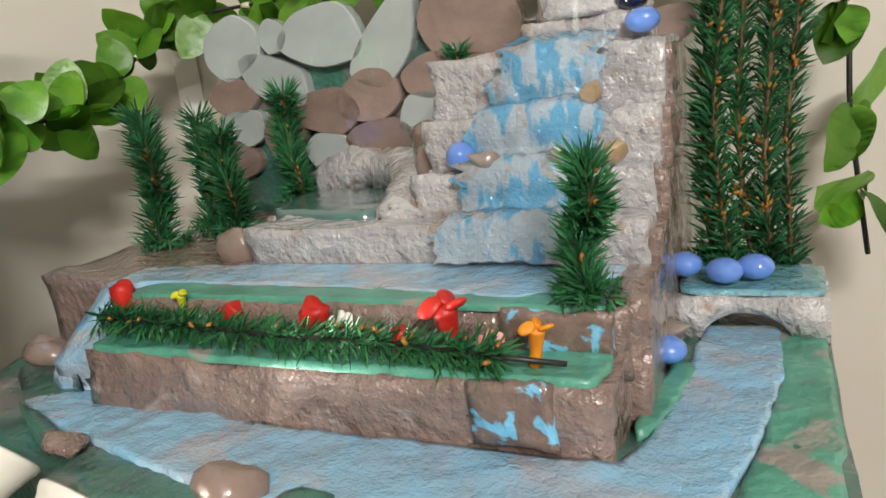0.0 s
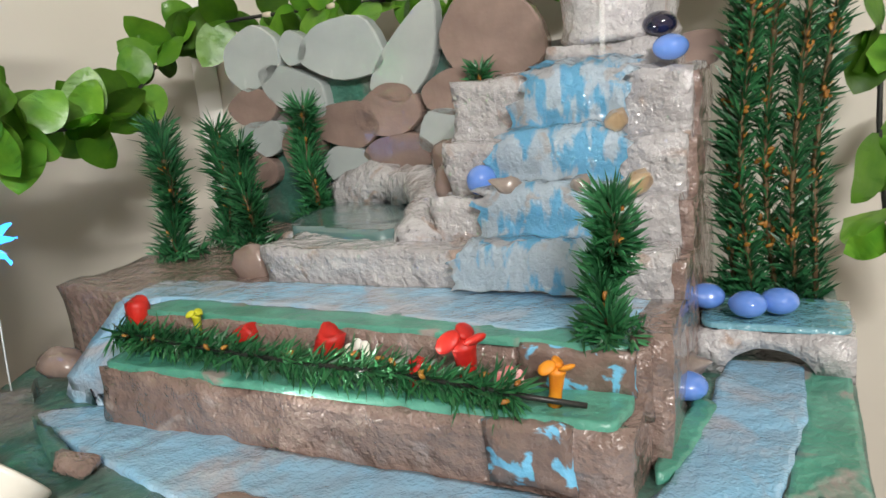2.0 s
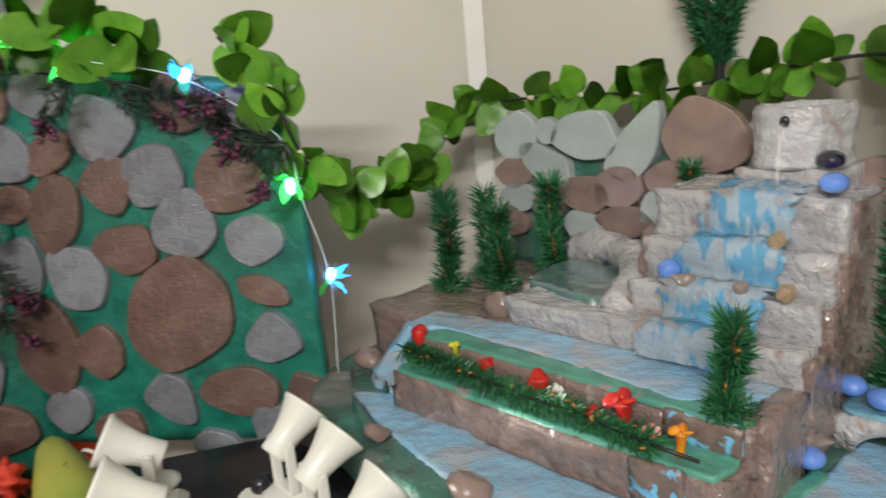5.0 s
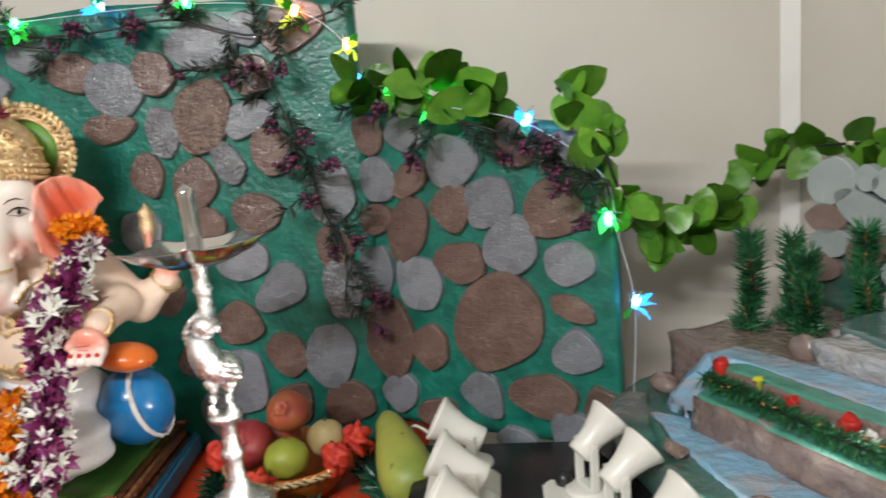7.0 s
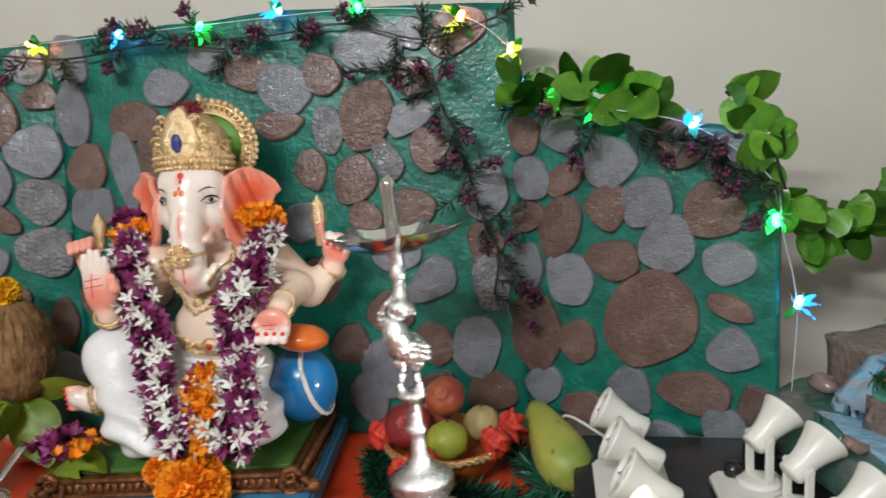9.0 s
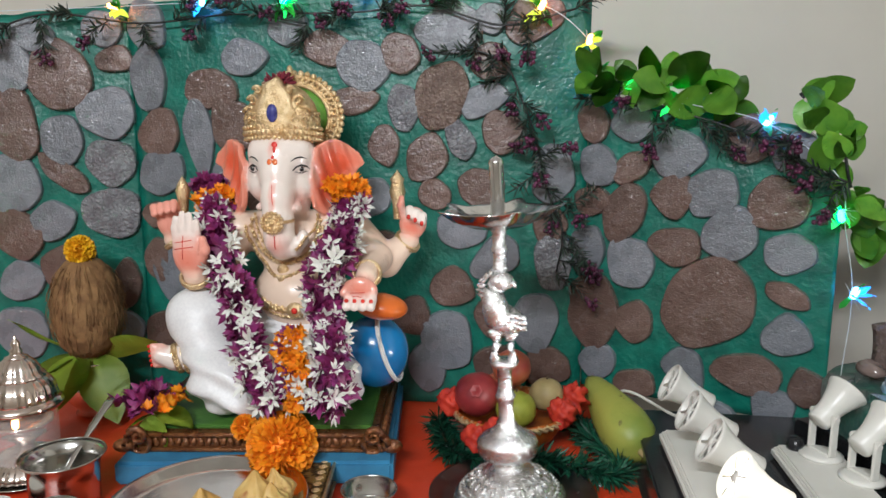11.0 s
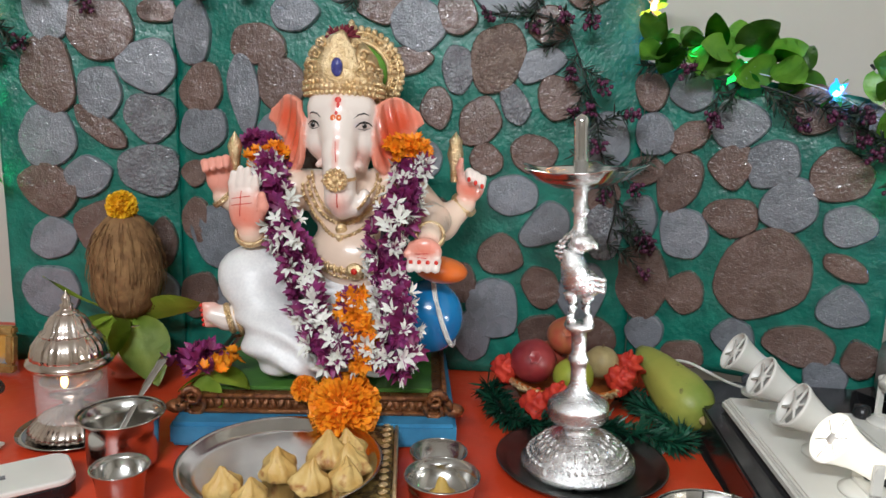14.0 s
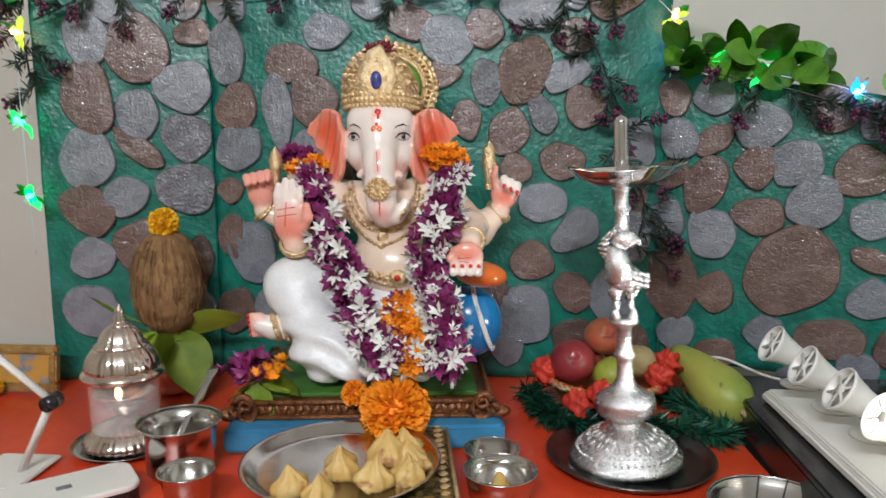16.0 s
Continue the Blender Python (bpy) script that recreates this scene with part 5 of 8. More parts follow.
def statue():
    """One mesh: a seated elephant-headed figure with crown, four arms, drape and bolsters."""
    SKIN, DRAPE, GOLD, BLUE, ORANGE, DARK, JEWEL, RED, GREEN, WHITE, PLUME = range(11)
    white, cream, coral, pink = (0.88, 0.77, 0.69), (0.84, 0.64, 0.50), (0.80, 0.12, 0.05), (0.86, 0.36, 0.27)
    c = Clay((-0.30, -0.12, 0.30), (0.28, 0.16, 0.79), 0.003)
    # torso and shoulders
    c.egg((-0.005, 0.050, 0.555), (0.080, 0.050, 0.065), cream)
    c.limb(((-0.085, 0.055, 0.578), (0.068, 0.06, 0.578)), (0.036, 0.036), cream)
    c.egg((0.012, 0.030, 0.455), (0.088, 0.078, 0.075), cream, k=0.02)
    # raised palm
    c.limb(((-0.10, 0.03, 0.58), (-0.152, 0.03, 0.50), (-0.161, -0.045, 0.503)), (0.036, 0.030, 0.022), cream)
    c.egg((-0.164, -0.058, 0.548), (0.032, 0.014, 0.046), pink, (8, 4, 0), 0.006)
    for k, top in enumerate((0.612, 0.621, 0.619, 0.607)):
        x = -0.187 + 0.0128 * k
        c.limb(((x, -0.058, 0.568), (x + 0.001, -0.062, 0.594), (x + 0.004, -0.066, top)), (0.0082, 0.0080, 0.0055), white, 0.003, 0.014)
    c.limb(((-0.146, -0.055, 0.532), (-0.132, -0.068, 0.556), (-0.132, -0.072, 0.576)), (0.013, 0.010, 0.007), pink, 0.005)
    # rear hand on the same side, fingers curled round a gold goad
    c.limb(((-0.10, 0.05, 0.57), (-0.195, 0.06, 0.53), (-0.248, 0.05, 0.555)), (0.034, 0.026, 0.018), cream)
    c.egg((-0.250, 0.045, 0.588), (0.026, 0.016, 0.030), pink, (0, -15, 0), 0.005)
    for k in range(4):
        x = -0.268 + 0.0135 * k
        c.limb(((x, 0.040, 0.602), (x - 0.002, 0.024, 0.620 + 0.003 * k), (x + 0.002, 0.014, 0.608 + 0.003 * k)), (0.0085, 0.0078, 0.006), pink, 0.003)
    # upper hand on the other side
    c.limb(((0.080, 0.070, 0.565), (0.168, 0.080, 0.515), (0.211, 0.102, 0.553)), (0.068, 0.031, 0.021), cream)
    c.egg((0.221, 0.096, 0.588), (0.027, 0.016, 0.032), pink, (0, 12, 0), 0.005)
    c.limb(((0.204, 0.088, 0.602), (0.200, 0.080, 0.624), (0.203, 0.072, 0.640)), (0.008, 0.0075, 0.005), pink, 0.003)
    for k in range(3):
        x = 0.217 + 0.0125 * k
        c.limb(((x, 0.086, 0.606 - 0.004 * k), (x + 0.002, 0.068, 0.618 - 0.006 * k), (x + 0.002, 0.058, 0.604 - 0.006 * k)), (0.0083, 0.0076, 0.006), white, 0.003, 0.014)
    # lower giving hand
    c.limb(((0.080, 0.055, 0.555), (0.160, 0.035, 0.528), (0.158, -0.045, 0.510)), (0.034, 0.028, 0.020), cream)
    c.egg((0.152, -0.064, 0.488), (0.030, 0.015, 0.027), pink, (20, 0, 0), 0.005)
    for k in range(4):
        x = 0.130 + 0.0146 * k
        c.limb(((x, -0.068, 0.474), (x - 0.001, -0.082, 0.462), (x, -0.079, 0.472)), (0.0082, 0.0072, 0.005), white, 0.003, 0.014)
    c.limb(((0.131, -0.060, 0.496), (0.122, -0.072, 0.484)), (0.010, 0.007), pink, 0.004)
    # foot
    c.limb(((-0.165, -0.050, 0.345), (-0.200, -0.066, 0.352), (-0.222, -0.074, 0.360)), (0.024, 0.021, 0.018), white)
    for k in range(5):
        c.limb(((-0.222, -0.072, 0.374 - 0.008 * k), (-0.236 + 0.001 * k, -0.080, 0.377 - 0.0088 * k)), (0.0075, 0.0058), pink, 0.003)
    # head: dome, brow bumps, cheeks, jaw
    c.egg((-0.012, 0.038, 0.706), (0.064, 0.060, 0.070), white, k=0.006)
    for s in (-1, 1):
        c.egg((-0.012 + 0.026 * s, 0.014, 0.728), (0.034, 0.030, 0.032), white, k=0.014)
        c.egg((-0.012 + 0.038 * s, 0.026, 0.672), (0.029, 0.036, 0.038), white, k=0.014)
    c.egg((-0.010, 0.032, 0.632), (0.046, 0.034, 0.030), white)
    # ears: cupped fans, swept back
    rim = ((0.0, 0.736), (0.022, 0.748), (0.045, 0.750), (0.070, 0.740), (0.090, 0.722), (0.099, 0.704), (0.090, 0.694), (0.083, 0.680), (0.070, 0.668), (0.062, 0.652),
           (0.044, 0.640), (0.030, 0.622), (0.010, 0.610), (-0.010, 0.625), (-0.014, 0.680))
    for s in (-1, 1):
        cut, (x, y, z) = c.box((-0.18, -0.01, 0.58) if s < 0 else (0.02, -0.01, 0.58), (-0.05, 0.13, 0.78) if s < 0 else (0.15, 0.13, 0.78))
        x = s * (x + 0.0165) - 0.064
        y = y - 0.022
        u, w = x * 0.75 + y * 0.66, y * 0.75 - x * 0.66
        w = w - 0.004 + 4.5 * ((u - 0.045) ** 2 + 0.5 * (z - 0.685) ** 2) - 0.0026 * np.sin(u * 210 + (z - 0.6) * 90)
        gap, sign = np.full(u.shape, 1.0), np.ones(u.shape)
        for (ua, za), (ub, zb) in zip(rim, rim[1:] + rim[:1]):
            eu, ez = ub - ua, zb - za
            t = np.clip(((u - ua) * eu + (z - za) * ez) / (eu * eu + ez * ez), 0, 1)
            gap = np.minimum(gap, (u - ua - eu * t) ** 2 + (z - za - ez * t) ** 2)
            over = ((za > z) != (zb > z)) & (u < eu * (z - za) / (ez if ez else 1e-9) + ua)
            sign = np.where(over, -sign, sign)
        flat = sign * np.sqrt(gap) + 0.003
        thick = np.abs(w) - 0.0035
        d = np.minimum(np.maximum(flat, thick), 0) + np.sqrt(np.maximum(flat, 0) ** 2 + np.maximum(thick, 0) ** 2) - 0.003
        tint = np.clip((0.004 - flat) / 0.03, 0, 1)[..., None]
        ear_paint = np.array((0.85, 0.32, 0.22)) * (1 - tint) + np.array(coral) * tint
        f = c.field[cut]
        hue = np.clip(0.5 + 0.5 * (f - d) / 0.006, 0, 1)[..., None]
        c.paint[cut] = c.paint[cut] * (1 - hue) + ear_paint * hue
        h = np.clip(0.5 + 0.5 * (f - d) / 0.005, 0, 1)
        c.field[cut] = f * (1 - h) + d * h - 0.005 * h * (1 - h)
    # trunk with its tip curled aside, tusks
    c.limb(((-0.012, 0.004, 0.722), (-0.011, -0.006, 0.690), (-0.008, -0.024, 0.645), (-0.0055, -0.032, 0.605), (-0.003, -0.034, 0.572), (0.002, -0.031, 0.556)), (0.034, 0.031, 0.0275, 0.0265, 0.0255, 0.0215), white, 0.012)
    c.limb(((0.002, -0.031, 0.556), (0.022, -0.032, 0.556), (0.037, -0.030, 0.569), (0.040, -0.030, 0.580)), (0.021, 0.015, 0.011, 0.009), white, 0.006)
    c.limb(((0.018, 0.0, 0.634), (0.028, -0.022, 0.628), (0.031, -0.034, 0.629)), (0.010, 0.008, 0.004), white, 0.003, 0.004)
    c.limb(((-0.038, 0.0, 0.634), (-0.046, -0.016, 0.628)), (0.010, 0.006), white, 0.003, 0.004)
    # airbrushed blush
    for p, r, amount in (((-0.045, 0.0, 0.640), (0.030, 0.05, 0.024), 0.3), ((0.024, 0.0, 0.636), (0.030, 0.05, 0.028), 0.4), ((-0.003, -0.06, 0.560), (0.026, 0.03, 0.034), 0.5), ((-0.008, -0.06, 0.655), (0.007, 0.04, 0.045), 0.6),
                         ((-0.012, -0.03, 0.735), (0.012, 0.03, 0.022), 0.5), ((-0.164, -0.075, 0.530), (0.026, 0.02, 0.030), 0.5), ((0.222, 0.075, 0.585), (0.024, 0.03, 0.026), 0.6), ((0.152, -0.08, 0.488), (0.022, 0.02, 0.018), 0.45)):
        c.dab(p, r, coral, amount)
    for x in (-0.058, 0.034):
        c.dab((x, 0.0, 0.697), (0.024, 0.04, 0.018), (0.55, 0.40, 0.36), 0.55)
    body = c.skin("statue_skin")

    # white drape with soft folds
    g = Clay((-0.26, -0.17, 0.25), (0.20, 0.14, 0.50), 0.004)
    g.egg((-0.166, -0.028, 0.424), (0.060, 0.060, 0.054), white)
    g.limb(((-0.15, -0.02, 0.425), (-0.03, 0.04, 0.395)), (0.055, 0.070), white)
    g.limb(((-0.172, -0.040, 0.410), (-0.105, -0.080, 0.335)), (0.046, 0.050), white)
    g.egg((-0.085, -0.085, 0.325), (0.078, 0.062, 0.062), white, k=0.008)
    g.egg((-0.030, -0.095, 0.300), (0.095, 0.056, 0.036), white)
    g.egg((0.065, -0.050, 0.312), (0.085, 0.075, 0.052), white)
    g.egg((0.012, 0.025, 0.375), (0.098, 0.080, 0.062), white, k=0.02)
    x, y, z = np.meshgrid(*g.axes, indexing="ij")
    low = np.clip((0.40 - z) / 0.05, 0, 1)
    g.field += 0.0046 * low * np.sin(130 * (z + 0.45 * x) + 5 * np.sin(18 * x)) + 0.0016 * np.sin(60 * (z - 0.9 * x) + 3 * np.sin(25 * z))
    cloth = g.skin("statue_drape")

    bm = B()
    bm.verts.layers.float_color.new("paint")

    def band(at_point, r, thick, rot, index=GOLD, squash=1.0):
        m = Matrix.LocRotScale(at_point, Euler([radians(a) for a in rot]), None)
        for dz in (-0.8, 0.8):
            pts = [m @ Vector((r * math.cos(a), r * squash * math.sin(a), dz * thick)) for a in [2 * math.pi * i / 20 for i in range(21)]]
            tube(bm, pts, thick, 6, index)
        for i in range(20):
            a = 2 * math.pi * i / 20
            ball(bm, m @ Vector((r * 1.03 * math.cos(a), r * 1.03 * squash * math.sin(a), 0)), thick * 0.9, seg=6, index=index)

    # nails, palm lines
    for k in range(5):
        ball(bm, (-0.241 + 0.001 * k, -0.083, 0.3775 - 0.0088 * k), (0.0032, 0.004, 0.0036), seg=6, index=RED)
    for k in range(3):
        ball(bm, (0.219 + 0.0125 * k, 0.052, 0.605 - 0.006 * k), (0.0042, 0.003, 0.005), seg=6, index=RED)
    for k in range(4):
        ball(bm, (0.130 + 0.0146 * k, -0.0835, 0.473), (0.0040, 0.003, 0.0042), seg=6, index=RED)
    for x0, z0, x1, z1 in ((-0.187, 0.556, -0.150, 0.562), (-0.186, 0.568, -0.152, 0.574), (-0.168, 0.582, -0.172, 0.538), (0.136, 0.486, 0.162, 0.488), (0.140, 0.480, 0.158, 0.479)):
        pts = [Vector((x0 + (x1 - x0) * i / 6, 0, z0 + (z1 - z0) * i / 6)) for i in range(7)]
        for p in pts:
            p.y = c.front(p.x, p.z) - 0.0002
        tube(bm, pts, 0.0007, 5, RED)
    # eyes: iris, dark lid line, crease and thin brow
    for s in (-1, 1):
        ex, ez = -0.012 + 0.046 * s, 0.698

        def on(dx, dz, lift=0.0):
            return Vector((ex + s * dx, c.front(ex + s * dx, ez + dz) - lift, ez + dz))
        ball(bm, on(-0.001, -0.001, -0.0035), (0.0074, 0.0040, 0.0033), (0, 6 * s, -22 * s), 14, WHITE)
        ball(bm, on(-0.001, -0.0005, -0.0004), (0.0060, 0.0032, 0.0048), (0, 0, -22 * s), 12, DARK)
        # white dot set on the iris as a painted glint
        ball(bm, on(-0.0015, 0.002, 0.0028), 0.0012, seg=6, index=WHITE)
        tube(bm, [on(dx, dz, 0.001) for dx, dz in ((-0.013, -0.003), (-0.008, 0.004), (0.0, 0.0065), (0.007, 0.004), (0.012, -0.001))], (0.0008, 0.0016, 0.0019, 0.0016, 0.0006), 6, DARK)
        tube(bm, [on(dx, dz, 0.0008) for dx, dz in ((-0.010, -0.005), (0.0, -0.0075), (0.009, -0.004))], (0.0004, 0.0008, 0.0004), 5, DARK)
        tube(bm, [on(dx, dz, 0.0005) for dx, dz in ((-0.016, 0.013), (-0.009, 0.019), (0.0, 0.0215), (0.008, 0.018))], (0.0004, 0.0012, 0.0013, 0.0004), 5, DARK)
    # forehead mark, line down the trunk
    def face(x, z, lift=0.0):
        return Vector((x, c.front(x, z) - lift, z))
    for x, z, rx, rz, index in ((-0.010, 0.741, 0.006, 0.006, RED), (-0.009, 0.733, 0.003, 0.006, RED), (-0.0165, 0.711, 0.0052, 0.0058, ORANGE), (-0.0065, 0.711, 0.0052, 0.0058, ORANGE), (-0.0115, 0.719, 0.003, 0.004, RED)):
        ball(bm, face(x, z), (rx, 0.0016, rz), (-14, 0, 0), 10, index)
    tube(bm, [face(-0.010 + 0.0006 * i, 0.672 - 0.006 * i, 0.0) for i in range(7)], 0.0007, 5, RED)
    tube(bm, [face(-0.003, 0.582 - 0.006 * i, 0.0002) for i in range(5)], 0.0010, 5, RED)
    # crown with scrolled front plate, jewel and green-backed halo
    n = len(bm.verts)
    cc = Vector((-0.012, 0.034, 0.752))
    lathe(bm, ((0.062, -0.010), (0.069, 0.0), (0.0705, 0.016), (0.067, 0.040), (0.059, 0.064), (0.044, 0.084), (0.024, 0.098), (0.004, 0.106)), cc, 40, GOLD, 0.018, 20)
    for dz, r, size in ((-0.004, 0.070, 0.0042), (0.006, 0.0715, 0.0050), (0.016, 0.0715, 0.0042), (0.044, 0.067, 0.0035)):
        for i in range(44):
            a = 2 * math.pi * i / 44
            ball(bm, cc + Vector((r * math.cos(a), r * math.sin(a), dz)), size, seg=6, index=GOLD)
    for k in range(11):                       # leaf scrolls round the band
        a = math.pi * (1.05 + 0.09 * k)
        o = cc + Vector((0.070 * math.cos(a), 0.070 * math.sin(a), 0.031))
        side = Vector((-math.sin(a), math.cos(a), 0))
        tube(bm, [o + side * (0.0085 * (1 - i / 15) * math.cos(i * 0.62)) + Vector((0, 0, 0.0105 * (1 - i / 15) * math.sin(i * 0.62))) for i in range(12)], 0.0026, 6, GOLD)
    bm.verts.ensure_lookup_table()
    for v in bm.verts[n:]:
        v.co.y = cc.y + (v.co.y - cc.y) * 0.74
        v.co.z += 0.010 * max(0.0, (cc.y - v.co.y) / 0.05) * 0.6 if v.co.z < cc.z + 0.03 else 0.0
    m = Vector((-0.013, -0.018, 0.800))
    rings = []
    for k, d in ((1.0, 0.02), (1.0, 0.004), (0.93, -0.003), (0.80, -0.001), (0.70, -0.006), (0.52, -0.002), (0.30, -0.002)):
        ring = []
        for i in range(40):
            a = 2 * math.pi * i / 40
            lobe = 1 + 0.07 * math.cos(9 * a) * (k > 0.85)
            x, z = 0.036 * math.cos(a) * lobe, 0.042 * math.sin(a) * lobe + 0.018 * max(0.0, math.sin(a)) ** 4
            ring.append(m + Vector((x * k, d + 6.0 * x * x * k * k + max(0.0, z * k) * 0.18, z * k)))
        rings.append(ring)
    ring_loft(bm, rings, GOLD)
    ball(bm, m + Vector((0, -0.003, -0.003)), (0.0105, 0.006, 0.0165), seg=14, index=JEWEL)
    for s in (-1, 1):
        for r0, ox, oz in ((0.015, 0.042, -0.026), (0.013, 0.050, -0.002), (0.010, 0.042, 0.020), (0.008, 0.030, 0.038), (0.009, 0.020, -0.036)):
            pts = [m + Vector((s * (ox + r0 * (1 - i / 16) * math.cos(i * 0.6)), 0.002 + 9.0 * ox * ox, oz + r0 * (1 - i / 16) * math.sin(i * 0.6))) for i in range(13)]
            tube(bm, pts, 0.0034, 6, GOLD)
    h = Vector((-0.003, 0.085, 0.790))
    ring_loft(bm, [[h + Vector((r * math.cos(2 * math.pi * i / 40), y, 0.92 * r * math.sin(2 * math.pi * i / 40))) for i in range(40)] for r, y in ((0.068, 0.008), (0.068, 0.0), (0.03, -0.002))], GREEN)
    for r, t in ((0.066, 0.0040), (0.072, 0.0034), (0.083, 0.0038)):
        tube(bm, [h + Vector((r * math.cos(a), -0.003, 0.92 * r * math.sin(a))) for a in [2 * math.pi * i / 48 for i in range(49)]], t, 8, GOLD)
    ring_loft(bm, [[h + Vector((r * math.cos(2 * math.pi * i / 40), y, 0.92 * r * math.sin(2 * math.pi * i / 40))) for i in range(40)] for r, y in ((0.066, 0.006), (0.086, 0.006), (0.086, -0.001), (0.066, -0.001))], GOLD, cap=False)
    for i in range(44):
        a = 2 * math.pi * i / 44
        ball(bm, h + Vector((0.090 * math.cos(a), -0.002, 0.92 * 0.090 * math.sin(a))), (0.0062, 0.005, 0.0062), seg=8, index=GOLD)
        ball(bm, h + Vector((0.0775 * math.cos(a + 0.07), -0.005, 0.92 * 0.0775 * math.sin(a + 0.07))), (0.0038, 0.004, 0.0050), (0, 90 - math.degrees(a), 0), 6, GOLD)
    ball(bm, (-0.004, 0.060, 0.876), (0.006, 0.006, 0.010), seg=8, index=GOLD)
    # necklaces, pendant, trunk band, belt
    for r, z, t, beads in ((0.060, 0.012, 0.0026, 26), (0.066, 0.002, 0.0034, 24), (0.073, -0.010, 0.0030, 30)):
        o = Vector((-0.006, -0.006, 0.600))
        pts = []
        for i in range(beads):
            a = math.pi * (1 + i / (beads - 1))
            p = o + Vector((r * math.cos(a), 0, 1.2 * r * math.sin(a) + z))
            p.y = min(0.02, c.front(p.x, p.z) if abs(p.x - o.x) > 0.034 or p.z < 0.535 else -0.012) - 0.003
            pts.append(p)
        tube(bm, pts, t, 8, GOLD)
        for p in pts:
            ball(bm, p + Vector((0, -0.002, 0)), t * 1.25, seg=6, index=GOLD)
    for p, size in ((Vector((-0.004, -0.030, 0.514)), 0.011), (Vector((-0.004, -0.030, 0.500)), 0.007)):
        p.y = c.front(p.x, p.z) - 0.003
        ball(bm, p, (size, 0.005, size), seg=12, index=GOLD)
    o = Vector((-0.005, c.front(-0.005, 0.606) - 0.002, 0.606))
    ball(bm, o, (0.019, 0.005, 0.018), seg=16, index=GOLD)
    for ring_r, count, size in ((0.0185, 16, 0.0040), (0.0115, 10, 0.0042)):
        for i in range(count):
            a = 2 * math.pi * i / count
            ball(bm, o + Vector((ring_r * math.cos(a), -0.003, 0.95 * ring_r * math.sin(a))), size, seg=6, index=GOLD)
    ball(bm, o + Vector((0, -0.006, 0)), 0.005, seg=8, index=GOLD)
    tube(bm, [Vector((-0.0055, -0.033, 0.604)) + Vector((0.0285 * math.cos(a), 0.0285 * math.sin(a), 0.003 * math.cos(a))) for a in [math.pi * (1 + i / 12) for i in range(13)]], 0.0034, 6, GOLD)
    for k in range(21):
        u = k / 20 * 2 - 1
        x, z = 0.020 + 0.062 * u, 0.443 + 0.016 * u * u
        y = c.front(x, z)
        ball(bm, (x, y - 0.001, z), (0.0046, 0.004, 0.0085 if k % 2 else 0.006), seg=8, index=GOLD)
        ball(bm, (x, y - 0.001, z - 0.012), 0.0034, seg=6, index=GOLD)
    ball(bm, (0.027, -0.052, 0.445), (0.017, 0.006, 0.015), seg=12, index=GOLD)
    ball(bm, (0.027, -0.057, 0.445), (0.006, 0.004, 0.006), seg=8, index=RED)
    # bangles and anklet
    band(Vector((-0.161, -0.044, 0.503)), 0.0265, 0.0034, (40, 10, 0))
    band(Vector((-0.246, 0.051, 0.553)), 0.0215, 0.0032, (15, -40, 0))
    band(Vector((0.209, 0.101, 0.551)), 0.0245, 0.0034, (15, 40, 0))
    band(Vector((0.158, -0.040, 0.513)), 0.0245, 0.0034, (60, 0, 0))
    band(Vector((-0.196, -0.064, 0.351)), 0.0255, 0.0032, (0, 75, 20))
    band(Vector((-0.182, -0.058, 0.348)), 0.0270, 0.0026, (0, 75, 20))
    lathe(bm, ((0.008, -0.045), (0.010, -0.02), (0.014, 0.0), (0.010, 0.012), (0.004, 0.022), (0.0, 0.028)), Vector((-0.218, 0.040, 0.652)), 12, GOLD, cap=False)
    lathe(bm, ((0.008, -0.06), (0.010, -0.03), (0.016, -0.008), (0.012, 0.010), (0.014, 0.018), (0.004, 0.030), (0.0, 0.036)), Vector((0.190, 0.100, 0.655)), 12, GOLD, cap=False)
    # bolsters
    ball(bm, Vector((0.176, -0.005, 0.445)), (0.050, 0.040, 0.024), (0, 6, 0), 20, ORANGE)
    ball(bm, Vector((0.152, 0.045, 0.342)), (0.066, 0.060, 0.072), seg=28, index=BLUE)
    band(Vector((0.1805, 0.045, 0.351)), 0.066, 0.0026, (0, 72, 0), WHITE, 0.85)
    # plume
    r = random.Random(4)
    for _ in range(90):
        d = Vector((r.gauss(0, 1.2), r.gauss(0, 0.6), abs(r.gauss(0.5, 0.5)))).normalized()
        p = Vector((-0.014 + r.uniform(-0.012, 0.012), 0.028, 0.850))
        tube(bm, (p, p + d * 0.014, p + d * 0.024), (0.004, 0.0032, 0.001), 5, PLUME)
    for form, index in ((body, SKIN), (cloth, DRAPE)):
        form.polygons.foreach_set("material_index", [index] * len(form.polygons))
        form.polygons.foreach_set("use_smooth", [True] * len(form.polygons))
        bm.from_mesh(form)
        bpy.data.meshes.remove(form)
    solo("statue", bm, [M_STATUE, M_DHOTI, M_GOLD, M_BLUE_PILLOW, M_ORANGE_PILLOW, M_DARK, M_EYE_BLUE, M_RED_MARK, M_GREEN_PAINT, M_WHITE_TRIM, M_PLUME],
         "painted seated elephant-headed deity statue with gold crown and white drape", "statue", pose(-0.889, 0.74, 0))


